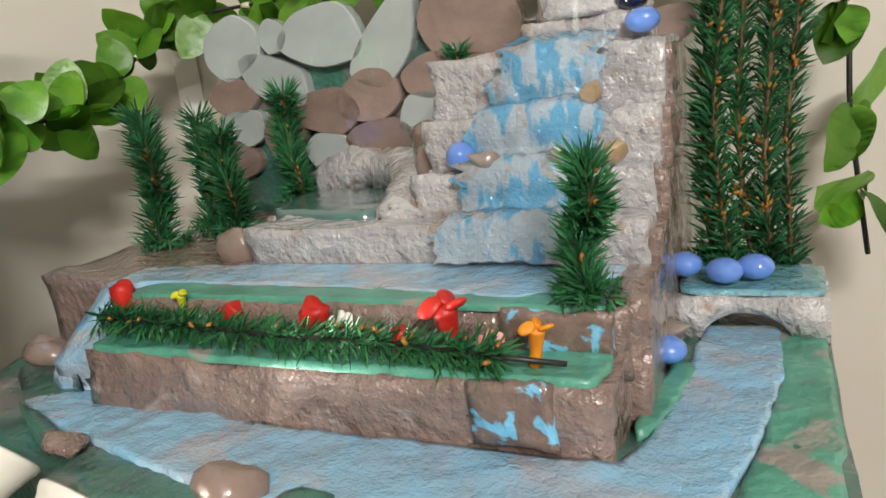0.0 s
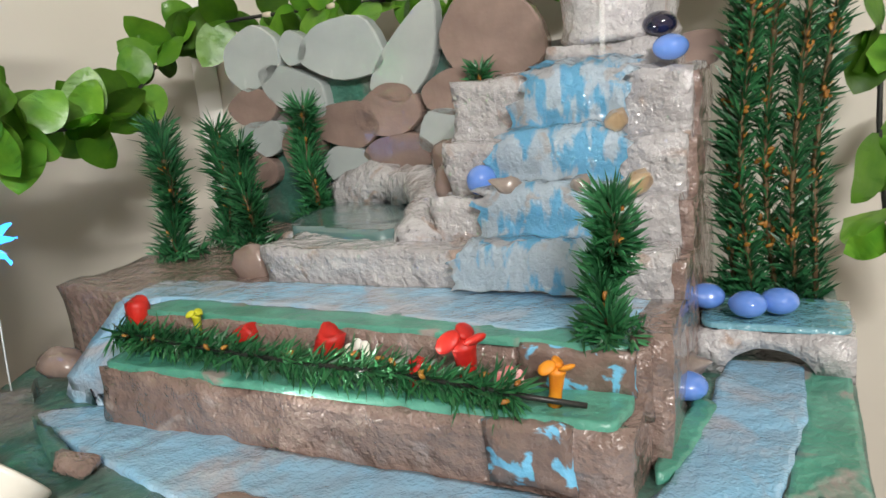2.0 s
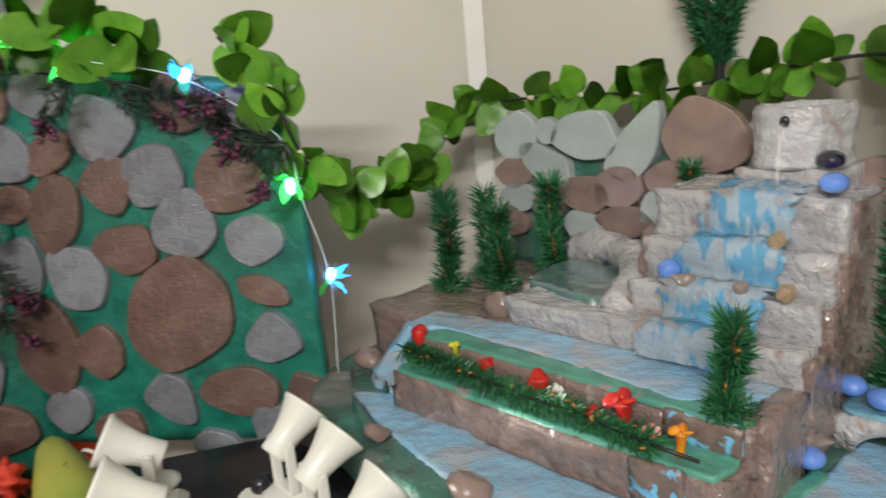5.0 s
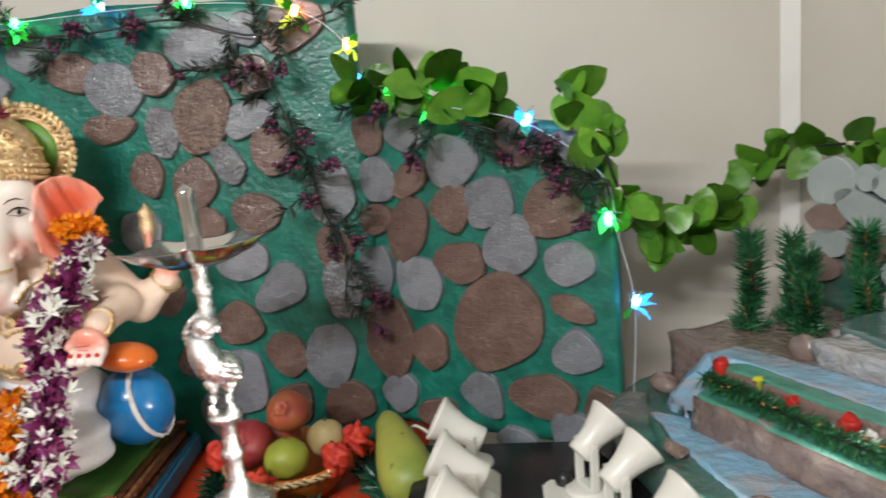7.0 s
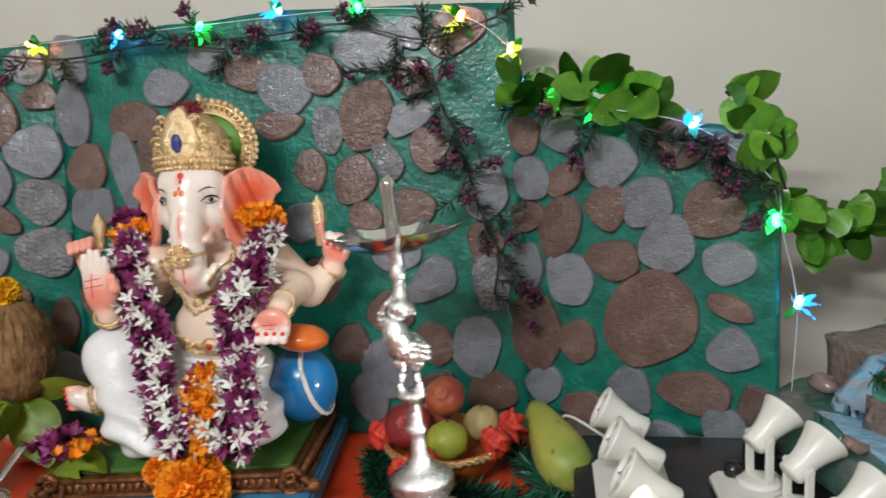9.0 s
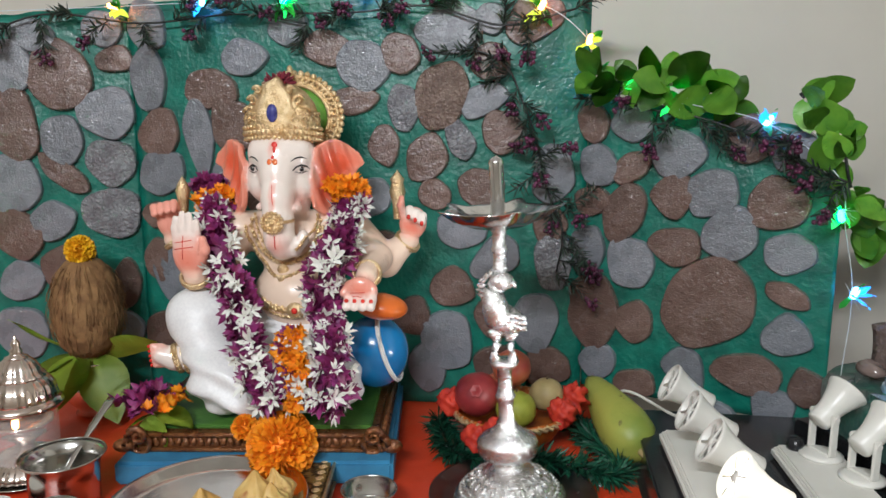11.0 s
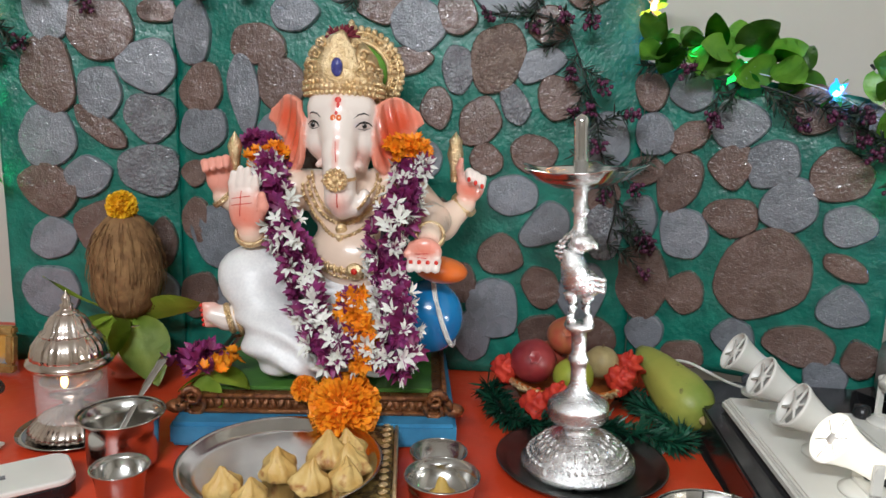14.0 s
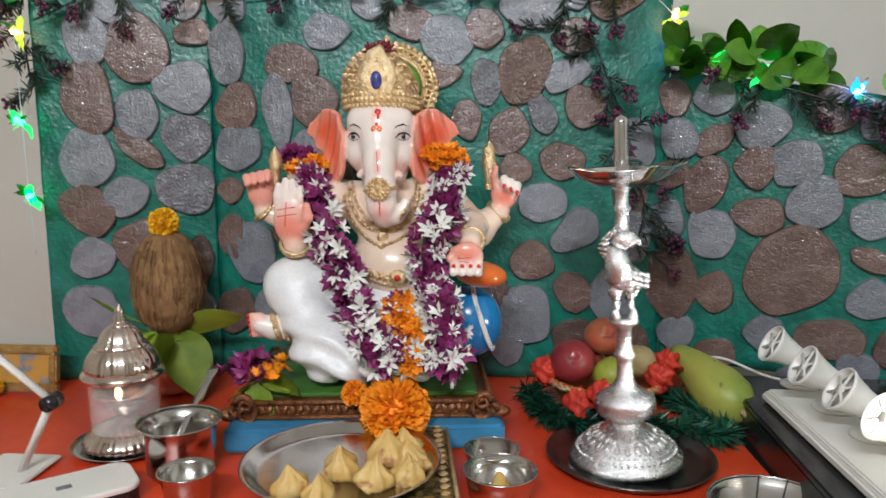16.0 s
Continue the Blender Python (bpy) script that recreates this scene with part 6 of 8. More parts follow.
def painted(name, layer, rough_value):
    """Glossy hand-painted plaster whose colours lie on the form."""
    m = mat(name, (0.8, 0.7, 0.6), (0.78, 0.66, 0.56), 9, rough_value, bump=0.03, coat=0.5)
    nodes, links = m.node_tree.nodes, m.node_tree.links
    hue = nodes.new("ShaderNodeAttribute")
    hue.attribute_name = layer
    links.new(hue.outputs["Color"], nodes["Principled BSDF"].inputs["Base Color"])
    return m


M_STATUE = painted("statue_paint", "paint", 0.3)
M_PLUME = mat("dark_red_plume", (0.20, 0.012, 0.03), (0.12, 0.008, 0.02), 60, 0.8, bump=0.2)
statue()

# ---- flowers ----


def star_mesh(name, material, petals, length, width, cup, seed, thin=0.3):
    bm = B()
    r = random.Random(seed)
    for k in range(petals):
        a = 2 * math.pi * k / petals + r.uniform(-0.2, 0.2)
        d = Vector((math.cos(a), math.sin(a), 0))
        s = Vector((-math.sin(a), math.cos(a), 0))
        l = length * r.uniform(0.85, 1.1)
        up = cup * r.uniform(0.6, 1.3)
        pts = [d * 0.001 - s * width * thin, d * 0.001 + s * width * thin, d * l * 0.55 + s * width * 0.5 + Vector((0, 0, up * l * 0.4)), d * l * 0.55 - s * width * 0.5 + Vector((0, 0, up * l * 0.4)), d * l + Vector((0, 0, up * l * 0.55)), d * l * 0.5 + Vector((0, 0, up * l * 0.3 - 0.0012))]
        v = [bm.verts.new(p) for p in pts]
        for q in ((0, 1, 5), (1, 2, 5), (2, 4, 5), (4, 3, 5), (3, 0, 5)):
            bm.faces.new([v[i] for i in q])
    faces_since(bm, 0, 0)
    return mesh_of(name, bm, material)


WHITE_STARS = [star_mesh("white_flower", M_WHITE_FL, 6, 0.019, 0.0075, c, 3 + i) for i, c in enumerate((0.35, 0.8, 1.4))]
PURPLE_STARS = [star_mesh("purple_flower", M_PURPLE, 9, 0.019, 0.011, c, 13 + i) for i, c in enumerate((0.5, 1.2, 2.0))]
ORANGE_STARS = [star_mesh("orange_petals", M_MARIGOLD, 9, 0.013, 0.009, c, 23 + i) for i, c in enumerate((0.6, 1.3, 2.0))]


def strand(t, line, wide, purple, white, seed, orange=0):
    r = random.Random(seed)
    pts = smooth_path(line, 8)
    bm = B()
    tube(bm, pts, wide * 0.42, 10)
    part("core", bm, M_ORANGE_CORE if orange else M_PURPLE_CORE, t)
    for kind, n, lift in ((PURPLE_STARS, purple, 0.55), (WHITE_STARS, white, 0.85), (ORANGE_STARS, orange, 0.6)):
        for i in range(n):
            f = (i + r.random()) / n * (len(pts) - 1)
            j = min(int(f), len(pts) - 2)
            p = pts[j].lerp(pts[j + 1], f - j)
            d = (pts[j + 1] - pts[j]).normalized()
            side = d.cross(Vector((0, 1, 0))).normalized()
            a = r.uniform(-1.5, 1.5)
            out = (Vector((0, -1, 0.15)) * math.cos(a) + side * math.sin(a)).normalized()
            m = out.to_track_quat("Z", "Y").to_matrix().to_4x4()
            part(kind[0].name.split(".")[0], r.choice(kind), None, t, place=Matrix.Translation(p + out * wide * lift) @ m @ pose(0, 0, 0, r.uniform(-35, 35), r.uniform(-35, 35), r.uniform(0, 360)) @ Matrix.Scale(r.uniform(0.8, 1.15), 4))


M_PURPLE_CORE = mat("dark_garland_core", (0.06, 0.02, 0.06), (0.03, 0.05, 0.02), 60, 0.8, bump=0.6)
M_ORANGE_CORE = mat("orange_garland_core", (0.62, 0.17, 0.01), (0.45, 0.10, 0.01), 60, 0.8, bump=0.6)
# Strand points are placed along the camera's sight lines, at estimated depths.
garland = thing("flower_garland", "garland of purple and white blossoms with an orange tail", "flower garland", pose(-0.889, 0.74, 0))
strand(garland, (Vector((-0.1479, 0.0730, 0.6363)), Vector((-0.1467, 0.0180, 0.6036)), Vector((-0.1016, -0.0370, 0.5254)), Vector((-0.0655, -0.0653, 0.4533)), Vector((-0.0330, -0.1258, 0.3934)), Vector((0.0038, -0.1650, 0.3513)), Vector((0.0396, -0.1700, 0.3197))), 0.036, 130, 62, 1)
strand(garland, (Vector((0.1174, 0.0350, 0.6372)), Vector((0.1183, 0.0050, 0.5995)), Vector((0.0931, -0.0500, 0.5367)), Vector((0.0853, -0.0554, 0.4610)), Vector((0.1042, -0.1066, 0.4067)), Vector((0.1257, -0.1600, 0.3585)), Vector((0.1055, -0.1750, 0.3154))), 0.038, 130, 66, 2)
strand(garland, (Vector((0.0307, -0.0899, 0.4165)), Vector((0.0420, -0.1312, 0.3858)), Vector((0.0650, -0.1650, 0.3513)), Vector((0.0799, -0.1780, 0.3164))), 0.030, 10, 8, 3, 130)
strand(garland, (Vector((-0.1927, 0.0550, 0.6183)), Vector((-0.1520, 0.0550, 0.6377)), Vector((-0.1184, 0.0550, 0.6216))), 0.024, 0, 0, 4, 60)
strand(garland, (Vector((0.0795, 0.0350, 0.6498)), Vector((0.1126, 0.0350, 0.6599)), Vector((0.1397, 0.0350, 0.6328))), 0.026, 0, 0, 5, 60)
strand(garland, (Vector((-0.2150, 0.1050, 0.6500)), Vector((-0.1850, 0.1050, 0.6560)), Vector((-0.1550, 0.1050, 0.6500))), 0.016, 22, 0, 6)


def marigold(place, r, material, label):
    bm = B()
    q = random.Random(int(r * 9000))
    ball(bm, (0, 0, 0), r * 0.72, seg=14)
    for i in range(520):
        z = 1 - 2 * (i + 0.5) / 520
        a = i * 2.39996
        d = Vector((math.sqrt(1 - z * z) * math.cos(a), math.sqrt(1 - z * z) * math.sin(a), z))
        if d.z < -0.8:
            continue
        s = d.orthogonal().normalized()
        s = (Matrix.Rotation(q.uniform(0, 6.28), 3, d) @ s)
        u = d.cross(s)
        b0, e = d * r * 0.66, d * r * q.uniform(0.92, 1.08)
        w = r * 0.125
        v = [bm.verts.new(p) for p in (b0 - s * w * 0.5, b0 + s * w * 0.5, e + s * w + u * w * 0.3, e + u * w * 0.75 + d * r * 0.03, e - s * w + u * w * 0.3)]
        bm.faces.new(v)
    return solo("marigold", bm, material, label, "flower", place)


marigold(pose(-0.852, 0.562, 0.243), 0.056, M_MARIGOLD, "large fresh orange marigold head before the plinth")
marigold(pose(-1.345, 0.805, 0.527), 0.029, M_MARIGOLD_Y, "yellow marigold head on top of the coconut")
marigold(pose(-0.925, 0.585, 0.262), 0.022, M_MARIGOLD, "small orange marigold on the plinth edge")

BETEL = leaf_mesh("leaf", M_BETEL, 0.13, 0.085, 0.2, 0.25)
BETEL_N = leaf_mesh("leaf", M_BETEL, 0.15, 0.022, 0.2, -0.15)


def offering():
    t = thing("flower_offering", "small heap of purple and orange blossoms on a leaf", "flower offering", pose(-1.098, 0.615, 0.268))
    part("leaf", BETEL, None, t, "fresh green leaf hanging over the plinth", aim(Vector((0, -0.01, 0.004)), (0.05, -0.45, -0.9), 10) @ Matrix.Scale(0.72, 4))
    part("leaf", BETEL, None, t, place=aim(Vector((0.0, 0, 0.002)), (0.9, -0.3, 0.02), 10) @ Matrix.Scale(0.6, 4))
    part("leaf", BETEL, None, t, place=aim(Vector((0.0, 0, 0.002)), (-0.6, -0.1, -0.2), 10) @ Matrix.Scale(0.5, 4))
    r = random.Random(8)
    for i in range(46):
        d = Vector((r.gauss(0, 0.026), r.gauss(0, 0.018), 0.012 + abs(r.gauss(0, 0.016))))
        k = PURPLE_STARS if d.x < 0.0 or r.random() < 0.3 else ORANGE_STARS
        part(k[0].name.split(".")[0], r.choice(k), None, t, place=Matrix.Translation(d) @ pose(0, 0, 0, r.uniform(-60, 60), r.uniform(-60, 60), r.uniform(0, 360)))


offering()

# ---- silver oil-lamp stand on its tray ----


def tray():
    t = thing("lamp_tray", "round dark steel tray under the oil lamp", "tray", pose(-0.463, 0.553, TABLE + 0.004))
    bm = B()
    lathe(bm, ((0.0, 0.0), (0.112, 0.0), (0.122, 0.004), (0.134, 0.013), (0.137, 0.014), (0.137, 0.012), (0.123, 0.001), (0.11, -0.003), (0.0, -0.003)), seg=48, cap=False)
    part("dish", bm, M_STEEL_DK, t)


tray()


def oil_lamp():
    t = thing("oil_lamp_stand", "tall silver oil lamp stand with a bird figure on its stem", "oil lamp", pose(-0.468, 0.556, TABLE + 0.005, 0, -3.0, 0))
    o = -TABLE - 0.005
    bm = B()
    lathe(bm, ((0.0, 0.174 + o), (0.090, 0.174 + o), (0.0925, 0.179 + o), (0.090, 0.185 + o), (0.083, 0.189 + o), (0.080, 0.194 + o), (0.072, 0.203 + o), (0.056, 0.216 + o), (0.040, 0.225 + o), (0.028, 0.230 + o), (0.0235, 0.234 + o), (0.022, 0.240 + o)), seg=96, wave=0.003, waves=24, cap=False)
    base = part("foot", bm, M_SILVER, t, "chased silver dome foot")
    bm = B()
    for k in range(48):
        a = 2 * math.pi * k / 48
        ball(bm, (0.0795 * math.cos(a), 0.0795 * math.sin(a), 0.195 + o), (0.0042, 0.0030, 0.0030), (0, 30, math.degrees(a) + 25), 6)
    for k in range(60):
        a = 2 * math.pi * k / 60
        ball(bm, (0.0735 * math.cos(a), 0.0735 * math.sin(a), 0.2025 + o), 0.0016, seg=6)
    for k in range(24):
        a = 2 * math.pi * (k + 0.5) / 24
        ball(bm, (0.062 * math.cos(a), 0.062 * math.sin(a), 0.2125 + o), (0.0095, 0.0040, 0.0022), (0, 39, math.degrees(a)), 8)
        ball(bm, (0.049 * math.cos(a + 0.13), 0.049 * math.sin(a + 0.13), 0.2205 + o), (0.0085, 0.0026, 0.0020), (0, 33, math.degrees(a) + 7), 6)
    part("leaf_relief", bm, M_SILVER, base)
    bm = B()
    lathe(bm, ((0.021, 0.236 + o), (0.025, 0.244 + o), (0.044, 0.252 + o), (0.049, 0.262 + o), (0.047, 0.268 + o), (0.049, 0.272 + o), (0.046, 0.280 + o), (0.03, 0.290 + o), (0.018, 0.300 + o), (0.016, 0.306 + o)), seg=40, wave=0.02, waves=20, cap=False)
    part("knob", bm, M_SILVER, t, "ribbed silver knob")
    bm = B()
    lathe(bm, ((0.016, 0.304 + o), (0.0125, 0.315 + o), (0.012, 0.335 + o), (0.014, 0.345 + o), (0.017, 0.35 + o), (0.014, 0.356 + o), (0.0115, 0.362 + o), (0.012, 0.395 + o), (0.022, 0.402 + o), (0.024, 0.408 + o), (0.016, 0.412 + o), (0.0, 0.413 + o)), seg=24, cap=False)
    part("stem", bm, M_SILVER, t)
    # bird figure: two legs apart, round chest, upright neck, combed crest
    bm = B()
    for k in (-1, 1):
        tube(bm, smooth_path(((k * 0.013, -0.004, 0.410 + o), (k * 0.014, -0.008, 0.424 + o), (k * 0.010, 0.002, 0.440 + o), (k * 0.014, 0.004, 0.460 + o)), 4), [0.0085] * 3 + [0.0055] * 4 + [0.008] * 3 + [0.012] * 3, 8)
    ball(bm, (0.003, 0.006, 0.474 + o), (0.033, 0.026, 0.024), (0, 18, 0), 18)
    tube(bm, smooth_path(((-0.004, -0.004, 0.478 + o), (-0.010, -0.012, 0.500 + o), (-0.012, -0.010, 0.520 + o), (-0.004, -0.010, 0.538 + o)), 4), [0.024 - 0.0008 * i for i in range(13)], 12)
    ball(bm, (0.002, -0.014, 0.540 + o), (0.020, 0.016, 0.015), seg=14)
    tube(bm, ((0.016, -0.020, 0.540 + o), (0.021, -0.022, 0.536 + o), (0.023, -0.022, 0.531 + o)), (0.007, 0.005, 0.002), 8)
    for k in range(22):
        a, row = -0.7 + 0.33 * (k % 11), k // 11
        ball(bm, (-0.008 - (0.021 + 0.004 * row) * math.cos(a), -0.012 + 0.010 * row, 0.526 + o + 0.026 * math.sin(a)), (0.0075, 0.005, 0.0032), (0, -math.degrees(a), 0), 8)
    for k in range(18):
        ball(bm, (-0.012 + 0.009 * (k % 6), -0.018 + 0.003 * (k // 6), 0.492 + o - 0.009 * (k // 6) - 0.002 * (k % 6)), (0.0062, 0.005, 0.0048), seg=8)
    for k in range(10):
        ball(bm, (0.016 + 0.001 * (k % 5), -0.010 + 0.012 * (k // 5), 0.484 + o - 0.004 * (k % 5)), (0.011, 0.005, 0.006), (0, 30, 0), 8)
    part("bird_figure", bm, M_SILVER, t, "cast silver bird figure")
    bm = B()
    lathe(bm, ((0.013, 0.545 + o), (0.0105, 0.552 + o), (0.013, 0.558 + o), (0.0105, 0.564 + o), (0.0105, 0.582 + o), (0.014, 0.588 + o), (0.0105, 0.594 + o), (0.011, 0.615 + o), (0.02, 0.624 + o), (0.0, 0.626 + o)), seg=24, cap=False)
    part("upper_stem", bm, M_SILVER, t)
    # five-spouted dish
    bm = B()
    rings = []
    for r, z in ((0.012, 0.620), (0.04, 0.623), (0.066, 0.634), (0.080, 0.648), (0.082, 0.650), (0.078, 0.6485), (0.063, 0.638), (0.035, 0.629), (0.01, 0.628)):
        ring = []
        for i in range(60):
            a = 2 * math.pi * i / 60 + 0.2
            p = max(0.0, math.cos(5 * a)) ** 3
            k = 1 + 0.28 * p * (r / 0.08) ** 2
            ring.append((r * k * math.cos(a), r * k * math.sin(a), z + o + 0.006 * p * (r / 0.08) ** 3))
        rings.append(ring)
    ring_loft(bm, rings, cap=False)
    part("dish", bm, M_SILVER_PLAIN, t, "polished silver dish with five wick spouts")
    bm = B()
    prof = [(0.0, 0.622 + o)]
    for k in range(14):
        z = 0.626 + 0.0065 * k
        prof += [(0.0118, z + o), (0.0108, z + 0.004 + o)]
    lathe(bm, prof + [(0.0122, 0.72 + o), (0.009, 0.727 + o), (0.0, 0.732 + o)], seg=24, cap=False)
    part("spike", bm, M_SILVER_PLAIN, t, "ringed silver top post")


M_SILVER_PLAIN = mat("polished_silver", (0.82, 0.82, 0.81), (0.7, 0.7, 0.69), 24, 0.14, metal=1.0, bump=0.06)
oil_lamp()

# ---- fruit, coconut and garnish ----


def fruit_basket():
    t = thing("fruit_basket", "orange cloth basket trimmed with gold braid and red flowers", "basket", pose(-0.470, 0.785, TABLE))
    bm = B()
    lathe(bm, ((0.0, 0.004), (0.062, 0.004), (0.085, 0.025), (0.104, 0.058), (0.112, 0.074), (0.107, 0.075), (0.098, 0.056), (0.078, 0.03), (0.0, 0.018)), seg=40, cap=False)
    for v in bm.verts:
        v.co = rough(v.co, 0.002, 40)
    part("bowl", bm, M_BASKET, t)
    bm = B()
    for k in (0, 1):
        pts = [((0.111 + 0.004 * math.sin(i * 1.9 + 3 * k)) * math.cos(i * 0.0785), (0.111 + 0.004 * math.sin(i * 1.9 + 3 * k)) * math.sin(i * 0.0785), 0.068 + 0.005 * math.cos(i * 1.9 + 3 * k)) for i in range(81)]
        tube(bm, pts, 0.0038, 6)
    part("braid", bm, M_GOLD, t, "twisted gold braid")
    r = random.Random(5)
    for x, y, z in ((0.118, 0.0, 0.095), (-0.02, -0.118, 0.072), (-0.115, -0.02, 0.085), (0.095, -0.05, 0.085), (-0.06, -0.1, 0.05)):
        bm = B()
        ball(bm, (0, 0, 0), 0.024, seg=30)
        turn = r.uniform(0, 6)
        for v in bm.verts:
            d = v.co.normalized()
            swirl = math.sin(3 * math.atan2(d.y, d.x) + 7 * d.z + turn) + 0.7 * math.sin(5 * math.atan2(d.x, d.z) - 6 * d.y + turn)
            v.co = Vector((x, y, z)) + v.co * (1 + 0.20 * swirl + 0.25 * noise.noise(d * 4 + Vector((turn, 0, 0))))
        part("cloth_rose", bm, M_RED_ROSE, t, "crumpled red cloth rose")
    for label, m, x, y, z, rr, squash, crown in (("dark red pomegranate in the basket", M_POMEG, -0.535, 0.76, 0.272, 0.044, 0.95, 1), ("blushed red pomegranate in the basket", M_APPLE, -0.472, 0.80, 0.313, 0.038, 0.95, 1),
                                                 ("green guava in the basket", M_LIME, -0.462, 0.735, 0.255, 0.038, 0.92, 0), ("pale brown sapota in the basket", M_SAPOTA, -0.405, 0.785, 0.268, 0.033, 0.95, 0), ("red apple in the basket", M_APPLE, -0.50, 0.83, 0.258, 0.036, 0.92, 0)):
        f = thing("fruit", label, "fruit", pose(x, y, z), "fruit in the basket")
        bm = B()
        ball(bm, (0, 0, 0), (rr, rr, rr * squash), seg=24)
        for v in bm.verts:
            v.co = v.co + v.co.normalized() * 0.0018 * noise.noise(v.co * 45 + Vector((x * 9, 0, 0)))
        part("flesh", bm, m, f)
        bm = B()
        if crown:
            lathe(bm, ((0.009, 0), (0.008, 0.006), (0.013, 0.013), (0.009, 0.012), (0.0, 0.006)), (0, 0, rr * squash - 0.003), 12, wave=0.15, waves=6, cap=False)
            for v in bm.verts:
                v.co = Matrix.Rotation(radians(62), 3, "X") @ v.co
        else:
            tube(bm, ((0, 0, rr * squash - 0.004), (0.002, 0, rr * squash + 0.005)), 0.002, 6)
        part("crown" if crown else "stalk", bm, m if crown else M_TWIG, f)


M_RED_ROSE = mat("red_cloth_rose", (0.62, 0.05, 0.02), (0.42, 0.02, 0.012), 60, 0.6, bump=0.3)
fruit_basket()


def papaya():
    t = thing("papaya", "long green-yellow papaya lying towards the cloth", "fruit", look((-0.240, 0.672, 0.212), (-0.312, 0.875, 0.262)))
    bm = B()
    lathe(bm, ((0.0, -0.235), (0.012, -0.228), (0.024, -0.205), (0.034, -0.16), (0.044, -0.11), (0.049, -0.07), (0.046, -0.035), (0.034, -0.012), (0.016, -0.001), (0.0, 0.0)), seg=28, wave=0.018, waves=5, cap=False)
    for v in bm.verts:
        v.co = rough(v.co, 0.002, 20)
    part("flesh", bm, M_PAPAYA, t)
    bm = B()
    tube(bm, ((0, 0, -0.006), (0, 0, 0.006), (0.002, 0, 0.014)), (0.009, 0.007, 0.006), 8)
    part("stalk", bm, M_SAPOTA, t)


papaya()


def table_tinsel(line, seed, count, label):
    t = thing("tinsel_garland", label, "garland")
    pts = smooth_path(line, 8)
    bm = B()
    tube(bm, pts, 0.002, 6)
    part("wire", bm, M_STEM, t)
    bm = B()
    needles(bm, pts, 0.03, count, 0.040, 0.0045, 0.6, seed, flat=0.6)
    part("leaves", bm, M_TINSEL, t)


M_TINSEL = mat("dark_green_foil_leaf", (0.012, 0.09, 0.045), (0.008, 0.05, 0.03), 60, 0.35, bump=0, island=0.6)
table_tinsel(((-0.62, 0.84, TABLE + 0.022), (-0.60, 0.76, TABLE + 0.02), (-0.57, 0.69, TABLE + 0.018), (-0.48, 0.66, TABLE + 0.018), (-0.40, 0.67, TABLE + 0.018)), 31, 900, "dark green foil garland curled round the basket")
table_tinsel(((-0.44, 0.68, TABLE + 0.018), (-0.36, 0.66, TABLE + 0.018), (-0.29, 0.63, TABLE + 0.018), (-0.285, 0.70, TABLE + 0.018), (-0.32, 0.78, TABLE + 0.02), (-0.35, 0.86, TABLE + 0.02)), 32, 1000, "dark green foil garland beside the papaya")


def coconut():
    t = thing("coconut_pot", "silver pot with betel leaves carrying the coconut", "pot", pose(-1.355, 0.83, TABLE + 0.004))
    bm = B()
    lathe(bm, ((0.0, 0.0), (0.034, 0.0), (0.04, 0.004), (0.034, 0.012), (0.05, 0.03), (0.056, 0.055), (0.05, 0.078), (0.036, 0.092), (0.034, 0.1), (0.046, 0.112), (0.05, 0.116), (0.046, 0.117), (0.03, 0.1), (0.0, 0.09)), seg=36, cap=False)
    part("pot", bm, M_SILVER_WARM, t)
    for way, twist, s, p in (((0.15, -0.85, -0.35), 0, 1.0, (-0.01, -0.03, 0.135)), ((0.55, -0.5, -0.75), 20, 1.15, (0.02, -0.02, 0.135)), ((0.85, -0.1, 0.55), -40, 1.05, (0.04, 0.0, 0.12)), ((-0.5, -0.7, -0.1), 0, 0.8, (-0.02, -0.02, 0.13)), ((0.0, 0.9, 0.1), 0, 0.9, (0, 0.02, 0.12))):
        part("leaf", BETEL, None, t, place=aim(Vector(p), way, twist) @ Matrix.Scale(s, 4))
    part("leaf", BETEL_N, None, t, place=aim(Vector((-0.03, 0, 0.13)), (-0.95, -0.3, 0.42), 0))
    c = thing("coconut", "brown fibrous husked coconut standing in the pot", "coconut", pose(-1.347, 0.815, 0.405))
    bm = B()
    lathe(bm, ((0.0, -0.105), (0.03, -0.1), (0.055, -0.075), (0.066, -0.035), (0.068, 0.005), (0.062, 0.045), (0.05, 0.078), (0.034, 0.097), (0.018, 0.106), (0.0, 0.109)), seg=36, cap=False)
    for v in bm.verts:
        a = math.atan2(v.co.y, v.co.x)
        v.co = v.co * (1 + 0.025 * noise.noise(Vector((math.cos(a) * 5, math.sin(a) * 5, v.co.z * 6))))
    part("shell", bm, M_COCO, c)
    bm = B()
    r = random.Random(3)
    for _ in range(420):
        a, z = r.uniform(0, 6.283), r.uniform(-0.085, 0.095)
        rad = 0.069 * math.sqrt(max(0.02, 1 - (z / 0.112) ** 2))
        d = Vector((math.cos(a), math.sin(a), 0))
        p = d * rad + Vector((0, 0, z))
        l = r.uniform(0.02, 0.05)
        q = d * (0.069 * math.sqrt(max(0.02, 1 - (max(-0.11, z - l) / 0.112) ** 2)) + r.uniform(0.0, 0.006)) + Vector((r.uniform(-1, 1) * 0.006, r.uniform(-1, 1) * 0.006, z - l))
        tube(bm, (p, p.lerp(q, 0.5) + d * 0.003, q), 0.0006, 3)
    tagged(part("fibre", bm, M_COCO, c, "loose brown fibres"), kind="stuff")


coconut()

# ---- vessels on the cloth ----


